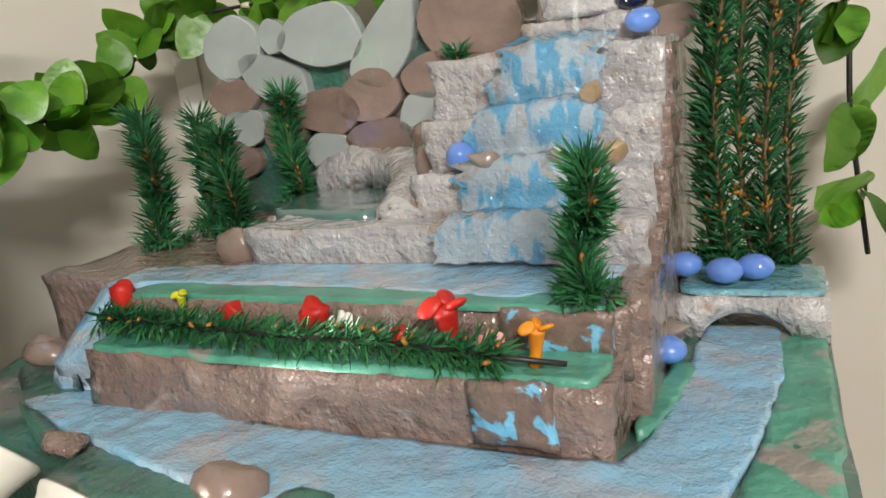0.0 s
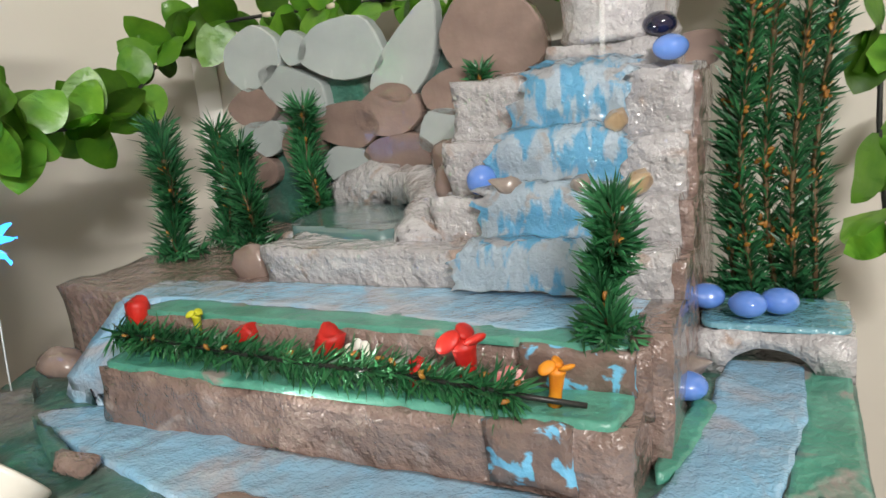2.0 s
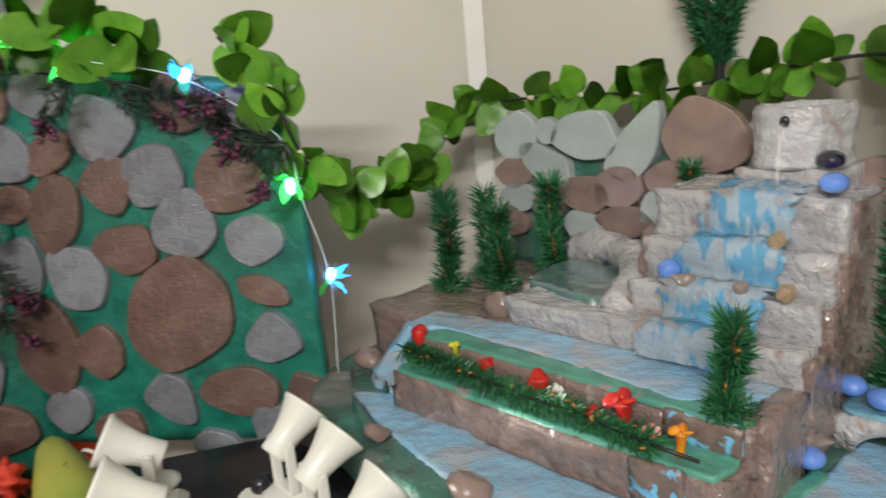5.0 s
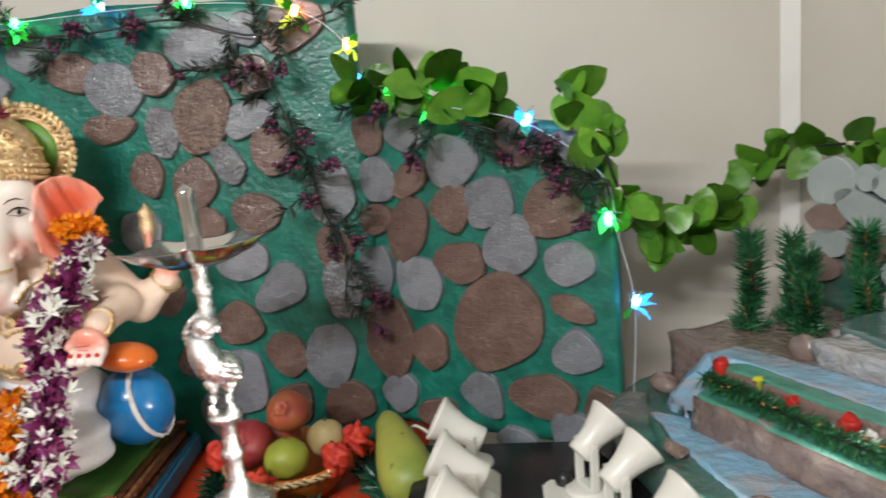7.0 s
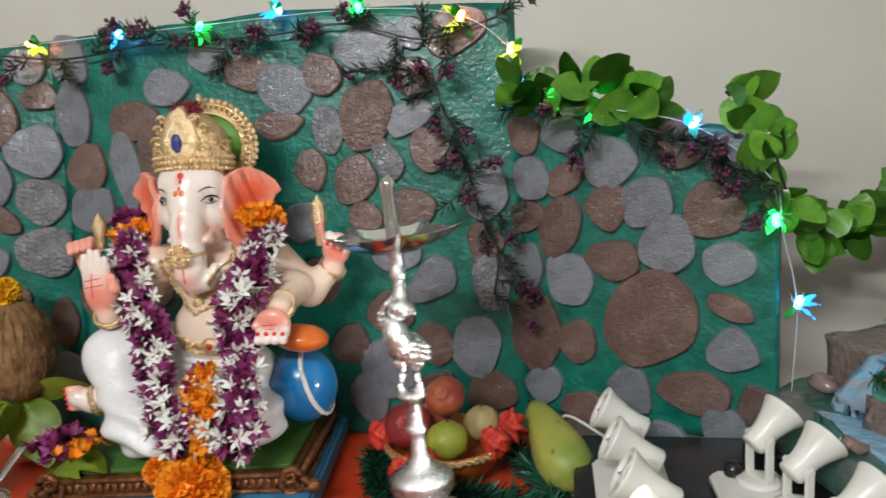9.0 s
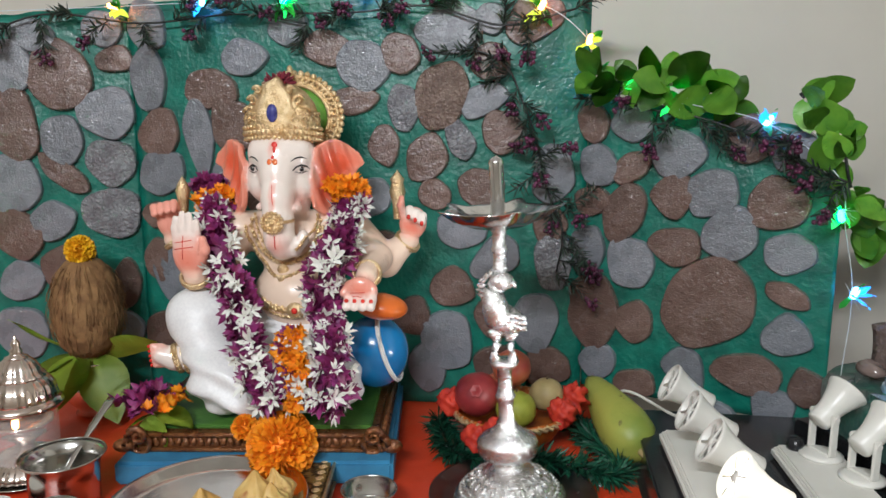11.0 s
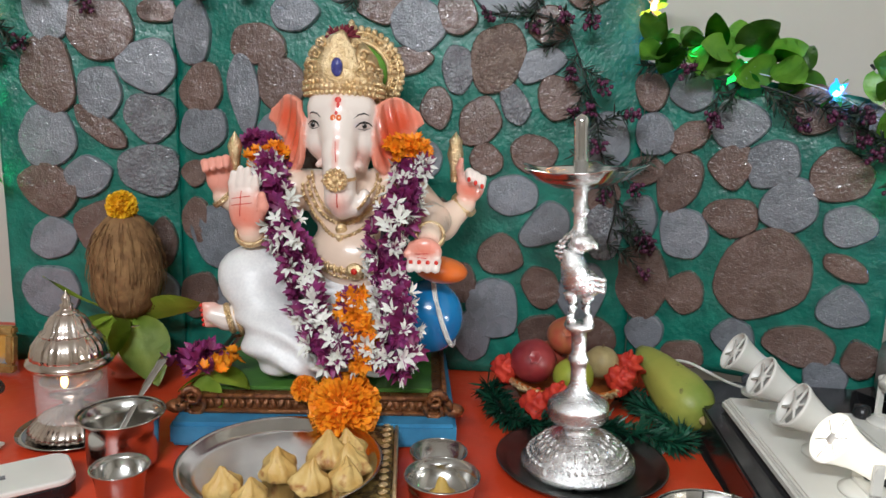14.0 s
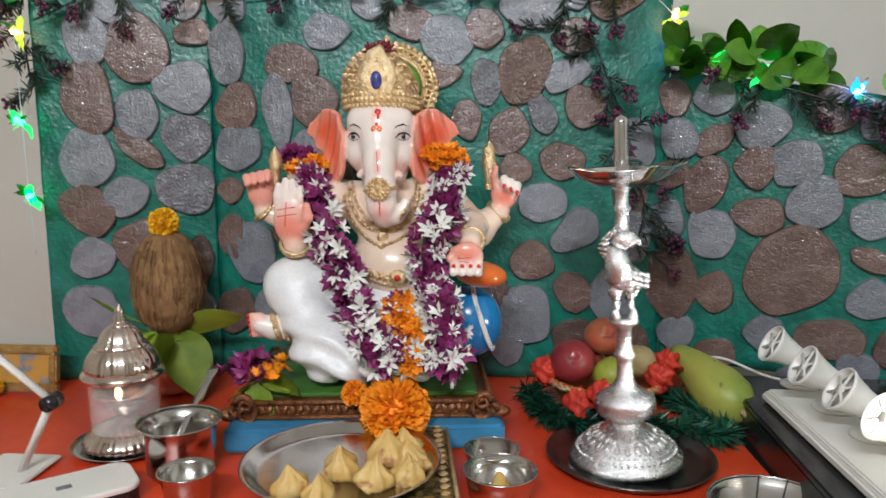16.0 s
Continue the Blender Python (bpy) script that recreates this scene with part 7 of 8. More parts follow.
def lantern():
    t = thing("glass_oil_lamp", "silver domed oil lamp with clear glass and a small flame", "oil lamp", pose(-1.318, 0.560, TABLE + 0.004))
    bm = B()
    lathe(bm, ((0.0, 0.0), (0.078, 0.0), (0.088, 0.006), (0.09, 0.007), (0.078, 0.003), (0.0, 0.003)), seg=40, cap=False)
    part("saucer", bm, M_STEEL, t)
    bm = B()
    lathe(bm, ((0.0, 0.004), (0.068, 0.004), (0.071, 0.009), (0.066, 0.018), (0.052, 0.032), (0.034, 0.041), (0.018, 0.046), (0.014, 0.056), (0.0, 0.056)), seg=96, wave=0.030, waves=32, cap=False)
    part("foot", bm, M_SILVER_WARM, t, "ribbed silver foot")
    bm = B()
    lathe(bm, ((0.056, 0.034), (0.056, 0.126), (0.0548, 0.126), (0.0548, 0.034)), seg=40, cap=False)
    glass_tube = part("glass_cylinder", bm, M_GLASS, t, "clear glass cylinder")
    glass_tube.visible_shadow = False
    bm = B()
    lathe(bm, ((0.0, 0.052), (0.014, 0.052), (0.020, 0.062), (0.040, 0.074), (0.048, 0.092), (0.049, 0.096), (0.044, 0.094), (0.034, 0.080), (0.0, 0.074)), seg=32, cap=False)
    part("oil_cup", bm, M_SILVER_WARM, t)
    bm = B()
    lathe(bm, ((0.0, 0.084), (0.005, 0.090), (0.006, 0.098), (0.003, 0.110), (0.0, 0.118)), (0, -0.02, 0), 10, cap=False)
    part("flame", bm, M_FLAME, t, "small orange flame")
    bm = B()
    lathe(bm, ((0.056, 0.120), (0.066, 0.122), (0.068, 0.126), (0.067, 0.131), (0.062, 0.135), (0.0595, 0.137)), seg=48, cap=False)
    rim = part("lid_rim", bm, M_SILVER_WARM, t, "smooth silver rim")
    bm = B()
    lathe(bm, ((0.0595, 0.136), (0.060, 0.142), (0.056, 0.158), (0.048, 0.170), (0.041, 0.175)), seg=96, wave=0.016, waves=24, cap=False)
    part("lid", bm, M_SILVER_WARM, t, "embossed silver dome lid")
    bm = B()
    lathe(bm, ((0.042, 0.174), (0.043, 0.178), (0.036, 0.182), (0.034, 0.190), (0.027, 0.202), (0.018, 0.209)), seg=72, wave=0.030, waves=18, cap=False)
    part("upper_tier", bm, M_SILVER_WARM, t, "ribbed upper tier of the lid")
    bm = B()
    lathe(bm, ((0.018, 0.208), (0.019, 0.211), (0.012, 0.214), (0.009, 0.219), (0.011, 0.223), (0.006, 0.227), (0.008, 0.233), (0.006, 0.238), (0.002, 0.243), (0.0, 0.250)), seg=24, cap=False)
    part("finial", bm, M_SILVER_WARM, t)


lantern()


def vessel(name, label, place, profile, material, category, group="vessels on the cloth"):
    t = thing(name, label, category, place, group)
    bm = B()
    lathe(bm, profile, seg=40, cap=False)
    part("body", bm, material, t)
    r, z = max(profile)
    bm = B()
    tube(bm, [(r * math.cos(2 * math.pi * i / 48), r * math.sin(2 * math.pi * i / 48), z) for i in range(49)], 0.0016, 6)
    part("rolled_rim", bm, material, t)
    return t


pot = vessel("steel_pot", "open stainless steel pot holding a spoon", pose(-1.180, 0.462, TABLE + 0.003), ((0.0, 0.0), (0.046, 0.0), (0.052, 0.008), (0.054, 0.06), (0.056, 0.078), (0.064, 0.084), (0.064, 0.086), (0.055, 0.081), (0.051, 0.06), (0.048, 0.01), (0.0, 0.006)), M_STEEL, "pot")
spoon = thing("spoon", "steel spoon leaning in the pot", "spoon")
bm = B()
tube(bm, smooth_path(((-1.195, 0.455, 0.185), (-1.192, 0.49, 0.222), (-1.180, 0.545, 0.268), (-1.168, 0.59, 0.303)), 5), [0.006] * 5 + [0.0055] * 5 + [0.008] * 4 + [0.010, 0.009], 10, squash=0.35)
part("handle", bm, M_STEEL, spoon)
bm = B()
ball(bm, (-1.196, 0.445, 0.180), (0.016, 0.022, 0.006), (35, 0, 0), 14)
part("bowl", bm, M_STEEL, spoon)
vessel("steel_cup", "small tapered stainless steel cup", pose(-1.118, 0.338, TABLE + 0.003), ((0.0, 0.0), (0.027, 0.0), (0.028, 0.003), (0.034, 0.05), (0.0365, 0.06), (0.0385, 0.064), (0.037, 0.065), (0.034, 0.058), (0.029, 0.03), (0.0, 0.028)), M_STEEL, "cup")
bowl = vessel("steel_bowl", "small steel bowl with a mound of sweet paste", pose(-0.678, 0.412, TABLE + 0.003), ((0.0, 0.0), (0.04, 0.0), (0.046, 0.006), (0.050, 0.03), (0.052, 0.041), (0.054, 0.043), (0.052, 0.044), (0.047, 0.03), (0.042, 0.008), (0.0, 0.005)), M_STEEL, "bowl")
bm = B()
lathe(bm, ((0.026, 0.006), (0.022, 0.012), (0.011, 0.02), (0.007, 0.032), (0.004, 0.038), (0.0, 0.041)), seg=16, cap=False)
for v in bm.verts:
    v.co = rough(v.co, 0.003, 60)
part("sweet_paste", bm, M_FOOD, bowl, "mound of yellow paste")
vessel("steel_bowl", "empty small steel bowl behind the other", pose(-0.690, 0.500, TABLE + 0.003), ((0.0, 0.0), (0.033, 0.0), (0.038, 0.006), (0.042, 0.03), (0.044, 0.036), (0.042, 0.037), (0.036, 0.01), (0.0, 0.005)), M_STEEL, "bowl")
thali = vessel("incense_dish", "shallow steel dish holding two incense sticks", pose(-0.305, 0.352, TABLE + 0.003), ((0.0, 0.0), (0.07, 0.0), (0.078, 0.012), (0.084, 0.03), (0.088, 0.032), (0.084, 0.028), (0.074, 0.006), (0.0, 0.004)), M_STEEL, "dish")
for x, dx in ((-0.02, 0.004), (0.012, 0.012)):
    bm = B()
    tube(bm, ((x, 0.02, 0.004), (x + dx, 0.025, 0.062)), 0.0014, 6)
    part("incense_stick", bm, M_STEM, thali, "thin dark incense stick")


def brass_box_and_plate():
    t = thing("brass_box", "low antique brass box with pierced scroll sides under the plate", "box", pose(-0.865, 0.418, TABLE + 0.003, 0, 0, 7))
    bm = B()
    block(bm, -0.115, 0.115, -0.165, 0.165, 0.0, 0.038, 0.004)
    part("body", bm, M_BRASS_BOX, t)
    bm = B()
    for z in (0.004, 0.036):
        pts = [(-0.117, -0.167, z), (0.117, -0.167, z), (0.117, 0.167, z), (-0.117, 0.167, z)]
        for p, q in zip(pts, pts[1:] + pts[:1]):
            tube(bm, (p, q), 0.0032, 6)
    part("rim", bm, M_GOLD, t)
    bm = B()
    for i in range(16):
        y = -0.15 + 0.02 * i
        for k in range(2):
            pts = [(0.101 + 0.006 * (1 - j / 12) * math.cos(j * 0.7 + 3 * k), y + 0.006 * (1 - j / 12) * math.sin(j * 0.7 + 3 * k), 0.0395) for j in range(9)]
            tube(bm, pts, 0.0014, 5)
    part("scrollwork", bm, M_GOLD, t, "pierced brass scrollwork")
    p = thing("steel_plate", "round stainless steel plate set with dumplings", "plate", pose(-0.912, 0.405, TABLE + 0.044))
    bm = B()
    lathe(bm, ((0.0, 0.0), (0.118, 0.0), (0.130, 0.004), (0.138, 0.014), (0.145, 0.0165), (0.147, 0.016), (0.140, 0.011), (0.130, 0.0), (0.118, -0.003), (0.0, -0.003)), seg=64, cap=False)
    part("dish", bm, M_STEEL, p)
    r = random.Random(6)
    for i, (x, y, s, tip) in enumerate(((-0.965, 0.318, 1.0, 0), (-0.925, 0.298, 1.0, 8), (-0.905, 0.375, 1.15, -5), (-0.853, 0.345, 1.1, 0), (-0.842, 0.415, 1.35, 6), (-0.802, 0.398, 1.15, 12), (-0.812, 0.358, 1.0, -15), (-0.822, 0.445, 1.1, 0))):
        bm = B()
        lathe(bm, ((0.0, 0.0), (0.018, 0.0), (0.025, 0.006), (0.026, 0.014), (0.022, 0.023), (0.014, 0.030), (0.008, 0.037), (0.0045, 0.043), (0.0, 0.046)), seg=32, wave=0.10, waves=7, cap=False)
        for v in bm.verts:
            v.co = rough(v.co * s * 0.9, 0.0065, 42 + i)
        solo("dumpling", bm, M_MODAK, "pleated golden fried dumpling on the steel plate", "dumpling", pose(x, y, TABLE + 0.0445, tip, tip * 0.6, i * 50), "dumplings on the plate")


brass_box_and_plate()


def rounded_box(bm, x0, x1, y0, y1, z0, z1, r):
    """A flat box with large rounded corners and softened rims."""
    rings = []
    for inset, z in ((0.002, z0), (0.0, z0 + 0.002), (0.0, z1 - 0.003), (0.001, z1 - 0.001), (0.003, z1)):
        ring = []
        for cx, cy, turn in ((x1 - r, y1 - r, 0), (x0 + r, y1 - r, 90), (x0 + r, y0 + r, 180), (x1 - r, y0 + r, 270)):
            for i in range(7):
                a = radians(turn + 15 * i)
                ring.append((cx + (r - inset) * math.cos(a), cy + (r - inset) * math.sin(a), z))
        rings.append(ring)
    ring_loft(bm, rings, smooth=False)


def phone_box():
    t = thing("charger_box", "flat white rounded box with a black side", "box", pose(-1.2905, 0.345, TABLE + 0.003, 0, 0, 39))
    bm = B()
    rounded_box(bm, -0.13, 0.085, -0.048, 0.048, 0.0, 0.022, 0.024)
    part("body", bm, M_BLACK, t, "black side")
    bm = B()
    rounded_box(bm, -0.131, 0.086, -0.049, 0.049, 0.0215, 0.031, 0.025)
    part("lid", bm, M_PLASTIC, t, "white lid")
    bm = B()
    block(bm, -0.02, 0.0, -0.006, 0.006, 0.0311, 0.0316)
    part("mark", bm, M_ST_GREY, t)
    s = thing("folding_stand", "white folding phone stand with a black hinge", "phone stand")
    bm = B()
    tube(bm, ((-1.43, 0.44, TABLE + 0.006), (-1.37, 0.435, 0.29)), 0.009, 8, squash=0.6)
    part("arm", bm, M_PLASTIC, s)
    bm = B()
    tube(bm, ((-1.37, 0.435, 0.295), (-1.50, 0.43, 0.41)), 0.008, 8, squash=0.6)
    part("arm", bm, M_PLASTIC, s)
    bm = B()
    tube(bm, ((-1.368, 0.42, 0.292), (-1.368, 0.45, 0.292)), 0.012, 14)
    part("hinge", bm, M_BLACK, s)
    bm = B()
    block(bm, -1.50, -1.40, 0.38, 0.50, TABLE + 0.002, TABLE + 0.008, 0.002)
    part("foot", bm, M_PLASTIC, s)


phone_box()


def picture():
    # Stands nearer than estimated, placed and sized to fit the camera's view.
    t = thing("picture_frame", "small gilt picture frame standing on the table", "picture frame", pose(-1.688, 0.80, TABLE + 0.004, -8, 0, 0))
    w, h = 0.10, 0.097
    for x0, x1, z0, z1 in ((-w, w, 0, 0.018), (-w, w, h - 0.018, h), (-w, -w + 0.018, 0.018, h - 0.018), (w - 0.018, w, 0.018, h - 0.018)):
        bm = B()
        block(bm, x0, x1, -0.01, 0.01, z0, z1, 0.004)
        part("moulding", bm, M_GILT, t)
    bm = B()
    block(bm, -w + 0.018, w - 0.018, 0.0, 0.006, 0.018, h - 0.018)
    part("print", bm, M_PICTURE, t, "faded blue and orange print")
    marigold(pose(-1.708, 0.77, TABLE + 0.022), 0.02, M_MARIGOLD_Y, "yellow marigold by the picture frame")


picture()

# ---- white spot lamps ----


def spot_head(t, p, way, lit, size):
    """A funnel-shaped lamp head held in a squared yoke on a turntable."""
    w = Vector(way).normalized()
    m = Matrix.Translation(p) @ w.to_track_quat("Z", "X").to_matrix().to_4x4() @ Matrix.Scale(size, 4)
    bm = B()
    lathe(bm, ((0.0, -0.050), (0.019, -0.050), (0.0215, -0.047), (0.0215, -0.022), (0.0235, -0.008), (0.029, 0.012), (0.0345, 0.027), (0.0375, 0.032), (0.0385, 0.036), (0.0365, 0.038), (0.0345, 0.034), (0.027, 0.012), (0.0, 0.008)), seg=36, cap=False)
    head = part("lamp_head", bm, M_GLOW_SHELL if lit == 2 else M_PLASTIC, t, "glowing white funnel lamp head" if lit == 2 else "white funnel lamp head", m)
    bm = B()
    lathe(bm, ((0.0, 0.022), (0.028, 0.022), (0.031, 0.025), (0.0, 0.026)), seg=24, cap=False)
    part("lens", bm, M_LED["white"] if lit else M_LENS, head, "lit lens" if lit else "dull grey lens")
    bm = B()
    for a in (0, 60, 120):
        c, s = math.cos(radians(a)) * 0.034, math.sin(radians(a)) * 0.034
        tube(bm, ((c, s, 0.0325), (-c, -s, 0.0325)), 0.0022, 6)
    lathe(bm, ((0.0, 0.030), (0.009, 0.030), (0.010, 0.033), (0.008, 0.0355), (0.0, 0.036)), seg=16, cap=False)
    part("grille", bm, M_PLASTIC, head, "spoked white guard")
    flat = Vector((w.x, w.y, 0)).normalized()
    foot = Vector(p) - w * 0.030 * size
    base = Vector((foot.x, foot.y, t["base_top"]))
    frame_pose = Matrix.Translation(base) @ flat.to_track_quat("Y", "Z").to_matrix().to_4x4() @ Matrix.Scale(size, 4)
    tall = (foot.z - base.z) / size
    bm = B()
    for s in (-1, 1):
        block(bm, s * 0.0255 - 0.003, s * 0.0255 + 0.003, -0.008, 0.008, 0.008, tall + 0.008, 0.0015)
    block(bm, -0.0285, 0.0285, -0.008, 0.008, 0.0065, 0.0125, 0.0015)
    part("yoke", bm, M_PLASTIC, t, "squared white bracket", frame_pose)
    for s in (-1, 1):
        bm = B()
        m2 = Matrix.Translation((s * 0.029, 0, tall)) @ Matrix.Rotation(radians(90), 4, "Y")
        bmesh.ops.create_cone(bm, cap_ends=True, segments=14, radius1=0.006, radius2=0.006, depth=0.004, matrix=m2)
        part("pivot_screw", bm, M_PLASTIC, t, "", frame_pose)
    bm = B()
    lathe(bm, ((0.0, 0.0), (0.032, 0.0), (0.032, 0.004), (0.024, 0.007), (0.0, 0.008)), base, 28, cap=False)
    part("swivel", bm, M_PLASTIC, t, "round white turntable")


def spot_unit(label, x0, x1, y0, y1, size, heads):
    t = thing("spot_lamp", label, "spot lamp", group="white spot lamps")
    t["base_top"] = 0.262
    bm = B()
    block(bm, x0, x1, y0, y1, 0.2405, 0.256, 0.004)
    block(bm, x0 + 0.006, x1 - 0.006, y0 + 0.006, y1 - 0.006, 0.254, 0.262, 0.003)
    part("base", bm, M_PLASTIC, t, "long white lamp base with a raised top")
    for p, w, lit in heads:
        spot_head(t, p, w, lit, size)
    del t["base_top"]
    return t


M_LENS = mat("dull_lens", (0.52, 0.52, 0.50), (0.42, 0.42, 0.40), 40, 0.2, bump=0.1, coat=0.5)
# The housing itself emits, standing in for lamp light passing through its plastic.
M_GLOW_SHELL = glow("lit_lamp_shell", (1.0, 0.93, 0.80), 0.55)
spot_unit("white four-headed spot lamp facing the statue", -0.215, -0.105, 0.26, 0.665, 0.92,
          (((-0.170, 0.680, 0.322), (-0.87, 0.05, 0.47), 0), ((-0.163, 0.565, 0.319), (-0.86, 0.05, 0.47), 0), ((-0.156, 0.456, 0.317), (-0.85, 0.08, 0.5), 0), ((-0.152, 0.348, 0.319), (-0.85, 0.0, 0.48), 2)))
fountain_lamp = spot_unit("white three-headed spot lamp facing the fountain", -0.043, 0.060, 0.34, 0.625, 0.82,
          (((0.036, 0.589, 0.346), (0.70, 0.31, 0.64), 0), ((0.067, 0.516, 0.336), (0.72, 0.30, 0.58), 0), ((0.098, 0.430, 0.318), (0.74, 0.25, 0.50), 1)))
bm = B()
tube(bm, smooth_path(((-0.17, 0.70, 0.265), (-0.19, 0.74, 0.262), (-0.24, 0.80, 0.272), (-0.262, 0.84, 0.255), (-0.262, 0.88, 0.20)), 6), 0.0028, 8)
solo("white_cable", bm, M_PLASTIC, "thin white lamp cable running behind the papaya", "cable")
bm = B()
lathe(bm, ((0.0, 0.0), (0.013, 0.0), (0.014, 0.003), (0.012, 0.018), (0.0, 0.02)), (-0.012, 0.605, 0.262), 20, cap=False)
part("knob", bm, M_BLACK, fountain_lamp, "small black knob")

# the raised stones of the boards
stone(l_panel, 0.155, 0.962, 0.087, 0.062, 0, "g")
stone(l_panel, 0.206, 0.883, 0.116, 0.133, 0, "b")
stone(l_panel, 0.108, 0.897, 0.081, 0.102, 0, "g")
stone(l_panel, 0.101, 0.776, 0.093, 0.140, 0, "b")
stone(l_panel, 0.292, 0.801, 0.108, 0.101, 0, "g")
stone(l_panel, 0.318, 0.912, 0.068, 0.049, 20, "b")
stone(l_panel, 0.199, 0.745, 0.081, 0.095, -15, "g")
stone(l_panel, 0.196, 0.673, 0.113, 0.046, -40, "b")
stone(l_panel, 0.094, 0.652, 0.100, 0.114, 0, "g")
stone(l_panel, 0.296, 0.692, 0.094, 0.092, 0, "s")
stone(l_panel, 0.168, 0.569, 0.085, 0.080, 0, "g")
stone(l_panel, 0.289, 0.584, 0.111, 0.099, 0, "s")
stone(l_panel, 0.088, 0.544, 0.106, 0.086, -40, "b")
stone(l_panel, 0.093, 0.439, 0.085, 0.081, 0, "g")
stone(l_panel, 0.298, 0.976, 0.073, 0.068, 0, "g")
stone(l_panel, 0.080, 0.319, 0.103, 0.102, 0, "g")
stone(l_panel, 0.191, 0.464, 0.104, 0.100, 0, "b")
stone(l_panel, 0.313, 0.426, 0.054, 0.103, 0, "b")
stone(l_panel, 0.219, 1.044, 0.120, 0.100, 0, "g")
stone(l_panel, 0.116, 1.026, 0.075, 0.100, 0, "b")
stone(l_panel, 0.318, 1.062, 0.078, 0.090, 0, "b")
stone(l_panel, 0.303, 0.310, 0.072, 0.092, 0, "g")
stone(m_panel, 0.038, 0.876, 0.068, 0.123, 8, "g")
stone(m_panel, 0.053, 0.758, 0.083, 0.098, 0, "b")
stone(m_panel, 0.057, 0.673, 0.088, 0.092, -20, "g")
stone(m_panel, 0.146, 0.749, 0.060, 0.150, 8, "g")
stone(m_panel, 0.179, 0.851, 0.104, 0.076, -10, "b")
stone(m_panel, 0.227, 0.770, 0.092, 0.101, 0, "b")
stone(m_panel, 0.255, 0.917, 0.091, 0.069, 0, "g")
stone(m_panel, 0.035, 0.580, 0.054, 0.052, 0, "b")
stone(m_panel, 0.076, 0.443, 0.097, 0.122, 0, "g")
stone(m_panel, 0.587, 0.920, 0.073, 0.074, 0, "b")
stone(m_panel, 0.685, 0.970, 0.128, 0.092, 0, "g")
stone(m_panel, 0.860, 0.983, 0.105, 0.088, 0, "b")
stone(m_panel, 0.668, 0.836, 0.097, 0.132, -22, "t")
stone(m_panel, 0.590, 0.811, 0.057, 0.088, 6, "s")
stone(m_panel, 0.757, 0.828, 0.091, 0.057, 30, "g")
stone(m_panel, 0.548, 0.733, 0.060, 0.078, 0, "b")
stone(m_panel, 0.641, 0.710, 0.079, 0.092, 0, "b")
stone(m_panel, 0.707, 0.751, 0.050, 0.089, 25, "s")
stone(m_panel, 0.800, 0.760, 0.080, 0.081, 0, "b")
stone(m_panel, 0.905, 0.675, 0.078, 0.109, -8, "g")
stone(m_panel, 0.754, 0.646, 0.088, 0.072, 0, "b")
stone(m_panel, 0.714, 0.559, 0.094, 0.076, 0, "g")
stone(m_panel, 0.656, 0.632, 0.063, 0.060, 0, "b")
stone(m_panel, 0.780, 0.501, 0.102, 0.076, 20, "g")
stone(m_panel, 0.906, 0.494, 0.070, 0.113, 0, "s")
stone(m_panel, 0.694, 0.435, 0.088, 0.078, 0, "b")
stone(m_panel, 0.507, 0.897, 0.104, 0.091, -20, "g")
stone(m_panel, 0.488, 0.825, 0.096, 0.053, 0, "b")
stone(m_panel, 0.433, 0.933, 0.093, 0.068, 0, "b")
stone(m_panel, 0.349, 0.976, 0.074, 0.068, 0, "g")
stone(m_panel, 0.771, 0.902, 0.072, 0.070, 0, "b")
stone(m_panel, 0.783, 0.363, 0.076, 0.081, 0, "b")
stone(m_panel, 0.680, 0.313, 0.100, 0.116, 0, "g")
stone(m_panel, 0.869, 0.355, 0.093, 0.116, 0, "g")
stone(m_panel, 0.638, 0.252, 0.075, 0.104, 0, "g")
stone(m_panel, 0.899, 0.261, 0.091, 0.077, 0, "b")
stone(m_panel, 0.899, 0.573, 0.065, 0.072, 0, "b")
stone(m_panel, 0.782, 0.260, 0.075, 0.078, 0, "b")
stone(m_panel, 0.276, 0.614, 0.062, 0.074, 0, "b")
stone(m_panel, 0.133, 1.011, 0.109, 0.079, 0, "b")
stone(m_panel, 0.041, 0.986, 0.073, 0.091, 0, "g")
stone(m_panel, 0.242, 1.007, 0.084, 0.079, 0, "g")
stone(m_panel, 0.408, 1.050, 0.106, 0.067, 0, "b")
stone(m_panel, 0.538, 1.009, 0.094, 0.078, -10, "b")
stone(m_panel, 0.771, 0.986, 0.057, 0.055, 0, "g")
stone(m_panel, 0.214, 0.673, 0.075, 0.073, 0, "g")
stone(m_panel, 0.174, 0.498, 0.089, 0.088, 0, "b")
stone(m_panel, 0.032, 0.479, 0.052, 0.089, 0, "b")
stone(m_panel, 0.040, 0.311, 0.079, 0.092, 0, "b")
stone(m_panel, 0.550, 0.503, 0.074, 0.087, 0, "b")
stone(m_panel, 0.603, 0.367, 0.075, 0.077, 0, "b")
stone(m_panel, 0.119, 0.315, 0.078, 0.092, 0, "g")
stone(m_panel, 0.523, 0.624, 0.073, 0.073, 0, "g")
stone(m_panel, 0.302, 1.070, 0.095, 0.078, 0, "g")
stone(m_panel, 0.466, 1.084, 0.093, 0.066, 0, "g")
stone(m_panel, 0.617, 1.077, 0.104, 0.087, 0, "b")
stone(m_panel, 0.743, 1.079, 0.103, 0.098, 0, "g")
stone(m_panel, 0.862, 1.081, 0.090, 0.076, 0, "b")
stone(m_panel, 0.099, 1.088, 0.096, 0.078, 0, "b")
stone(m_panel, 0.195, 1.079, 0.072, 0.067, 0, "g")
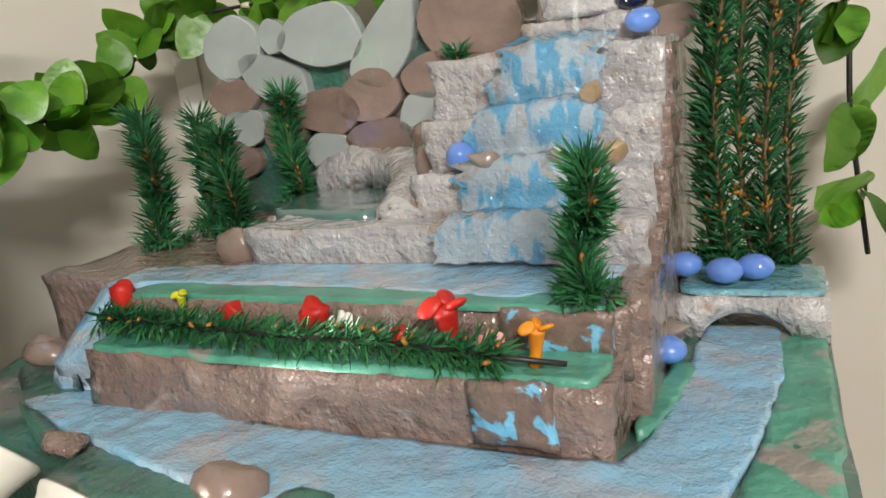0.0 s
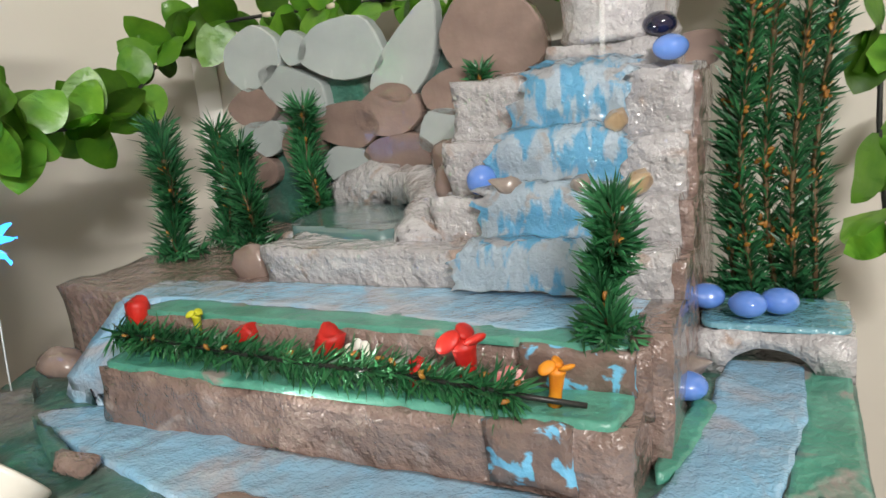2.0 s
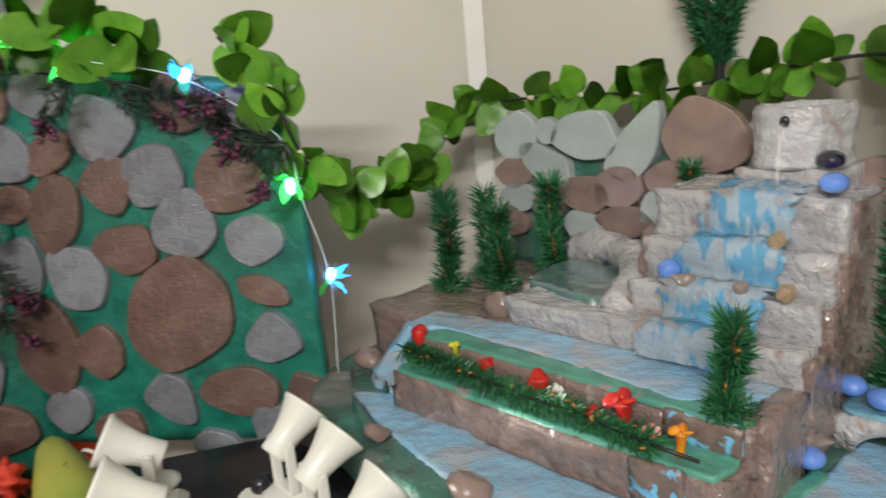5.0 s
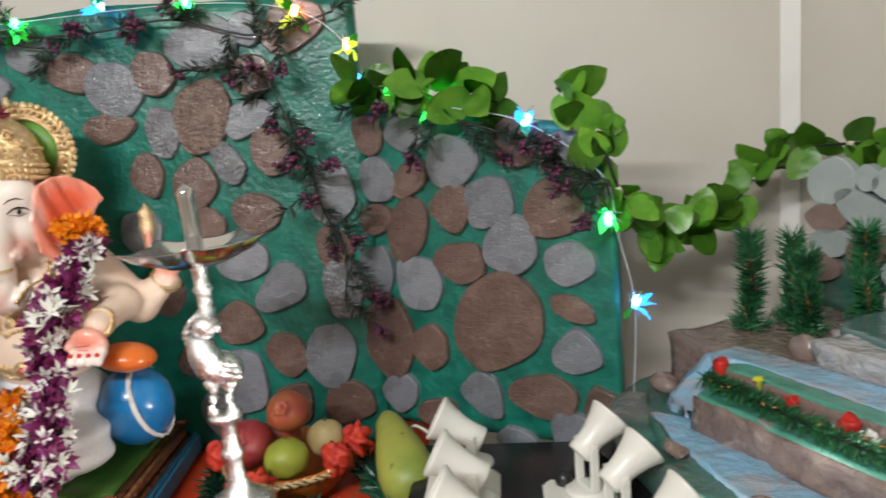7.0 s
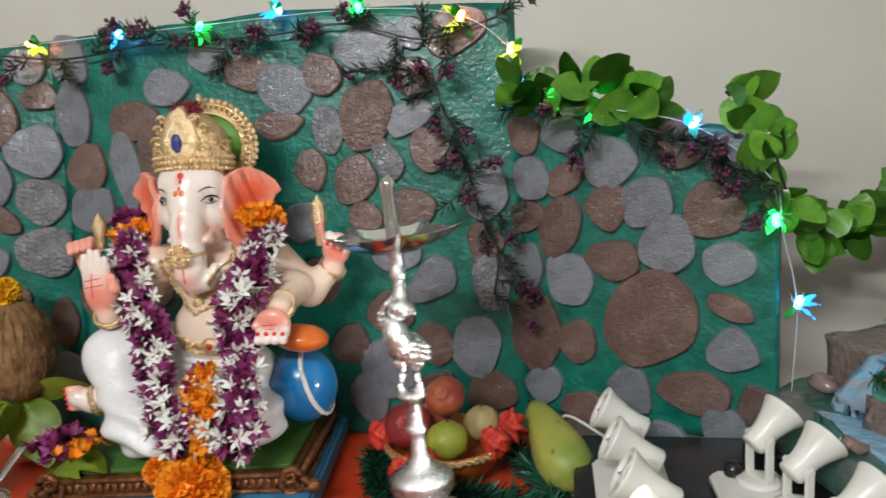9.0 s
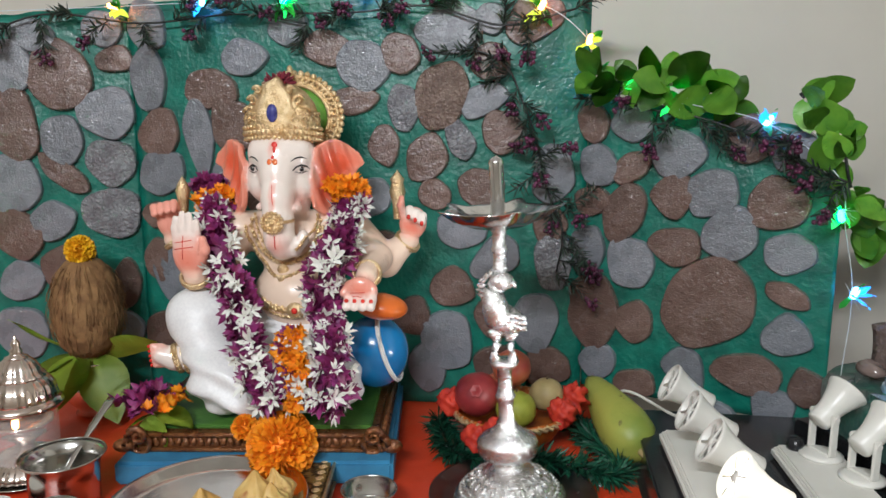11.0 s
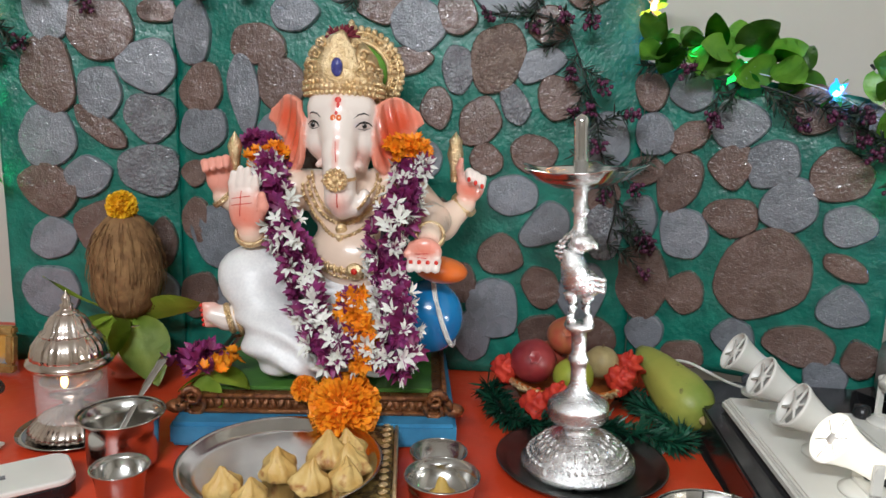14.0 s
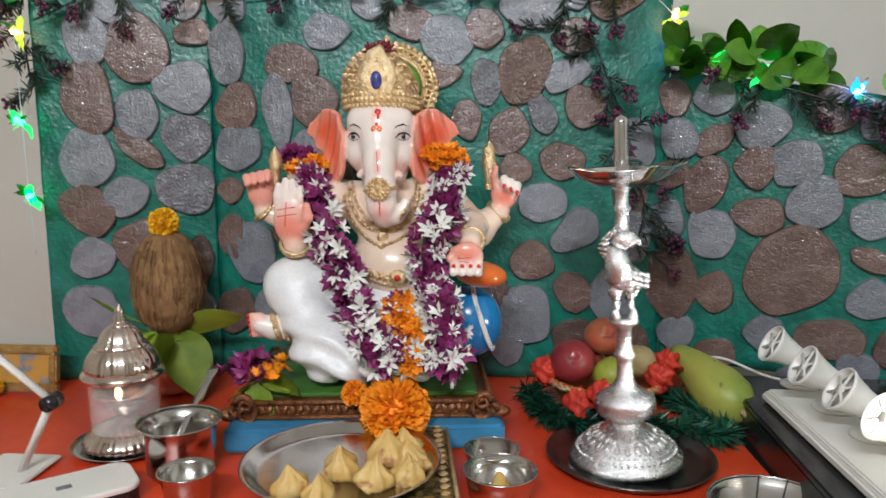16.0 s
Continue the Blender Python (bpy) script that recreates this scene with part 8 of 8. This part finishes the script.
stone(r_panel, 0.014, 0.620, 0.065, 0.054, 0, "b")
stone(r_panel, 0.079, 0.599, 0.076, 0.114, -18, "b")
stone(r_panel, 0.005, 0.517, 0.068, 0.094, 0, "g")
stone(r_panel, 0.097, 0.499, 0.088, 0.090, -10, "g")
stone(r_panel, 0.021, 0.389, 0.101, 0.146, 10, "b")
stone(r_panel, 0.108, 0.378, 0.070, 0.080, 0, "b")
stone(r_panel, 0.253, 0.432, 0.148, 0.173, -30, "b")
stone(r_panel, 0.211, 0.296, 0.075, 0.078, 0, "g")
stone(r_panel, 0.328, 0.306, 0.114, 0.073, -8, "b")
stone(r_panel, 0.035, 0.280, 0.071, 0.070, 0, "g")
stone(r_panel, 0.116, 0.249, 0.078, 0.052, 0, "b")
stone(r_panel, 0.089, 0.780, 0.074, 0.069, 0, "g")
stone(r_panel, 0.026, 0.696, 0.071, 0.077, 10, "g")
stone(r_panel, 0.093, 0.693, 0.077, 0.050, 35, "b")
stone(r_panel, 0.184, 0.722, 0.094, 0.090, 0, "g")
stone(r_panel, 0.173, 0.638, 0.074, 0.079, 0, "b")
stone(r_panel, 0.249, 0.649, 0.083, 0.079, 10, "g")
stone(r_panel, 0.310, 0.751, 0.080, 0.082, 0, "b")
stone(r_panel, 0.391, 0.727, 0.078, 0.064, 20, "g")
stone(r_panel, 0.365, 0.634, 0.094, 0.089, -10, "b")
stone(r_panel, 0.282, 0.572, 0.094, 0.092, 20, "g")
stone(r_panel, 0.182, 0.539, 0.092, 0.069, 0, "b")
stone(r_panel, 0.389, 0.542, 0.080, 0.070, -10, "g")
stone(r_panel, 0.392, 0.466, 0.075, 0.039, -25, "b")
stone(r_panel, 0.395, 0.392, 0.079, 0.072, 0, "g")
stone(r_panel, 0.011, 0.777, 0.059, 0.069, 0, "b")
stone(r_panel, 0.381, 0.244, 0.069, 0.068, 0, "g")
stone(r_panel, 0.435, 0.295, 0.057, 0.066, 0, "b")
stone(r_panel, 0.278, 0.215, 0.074, 0.047, 0, "g")
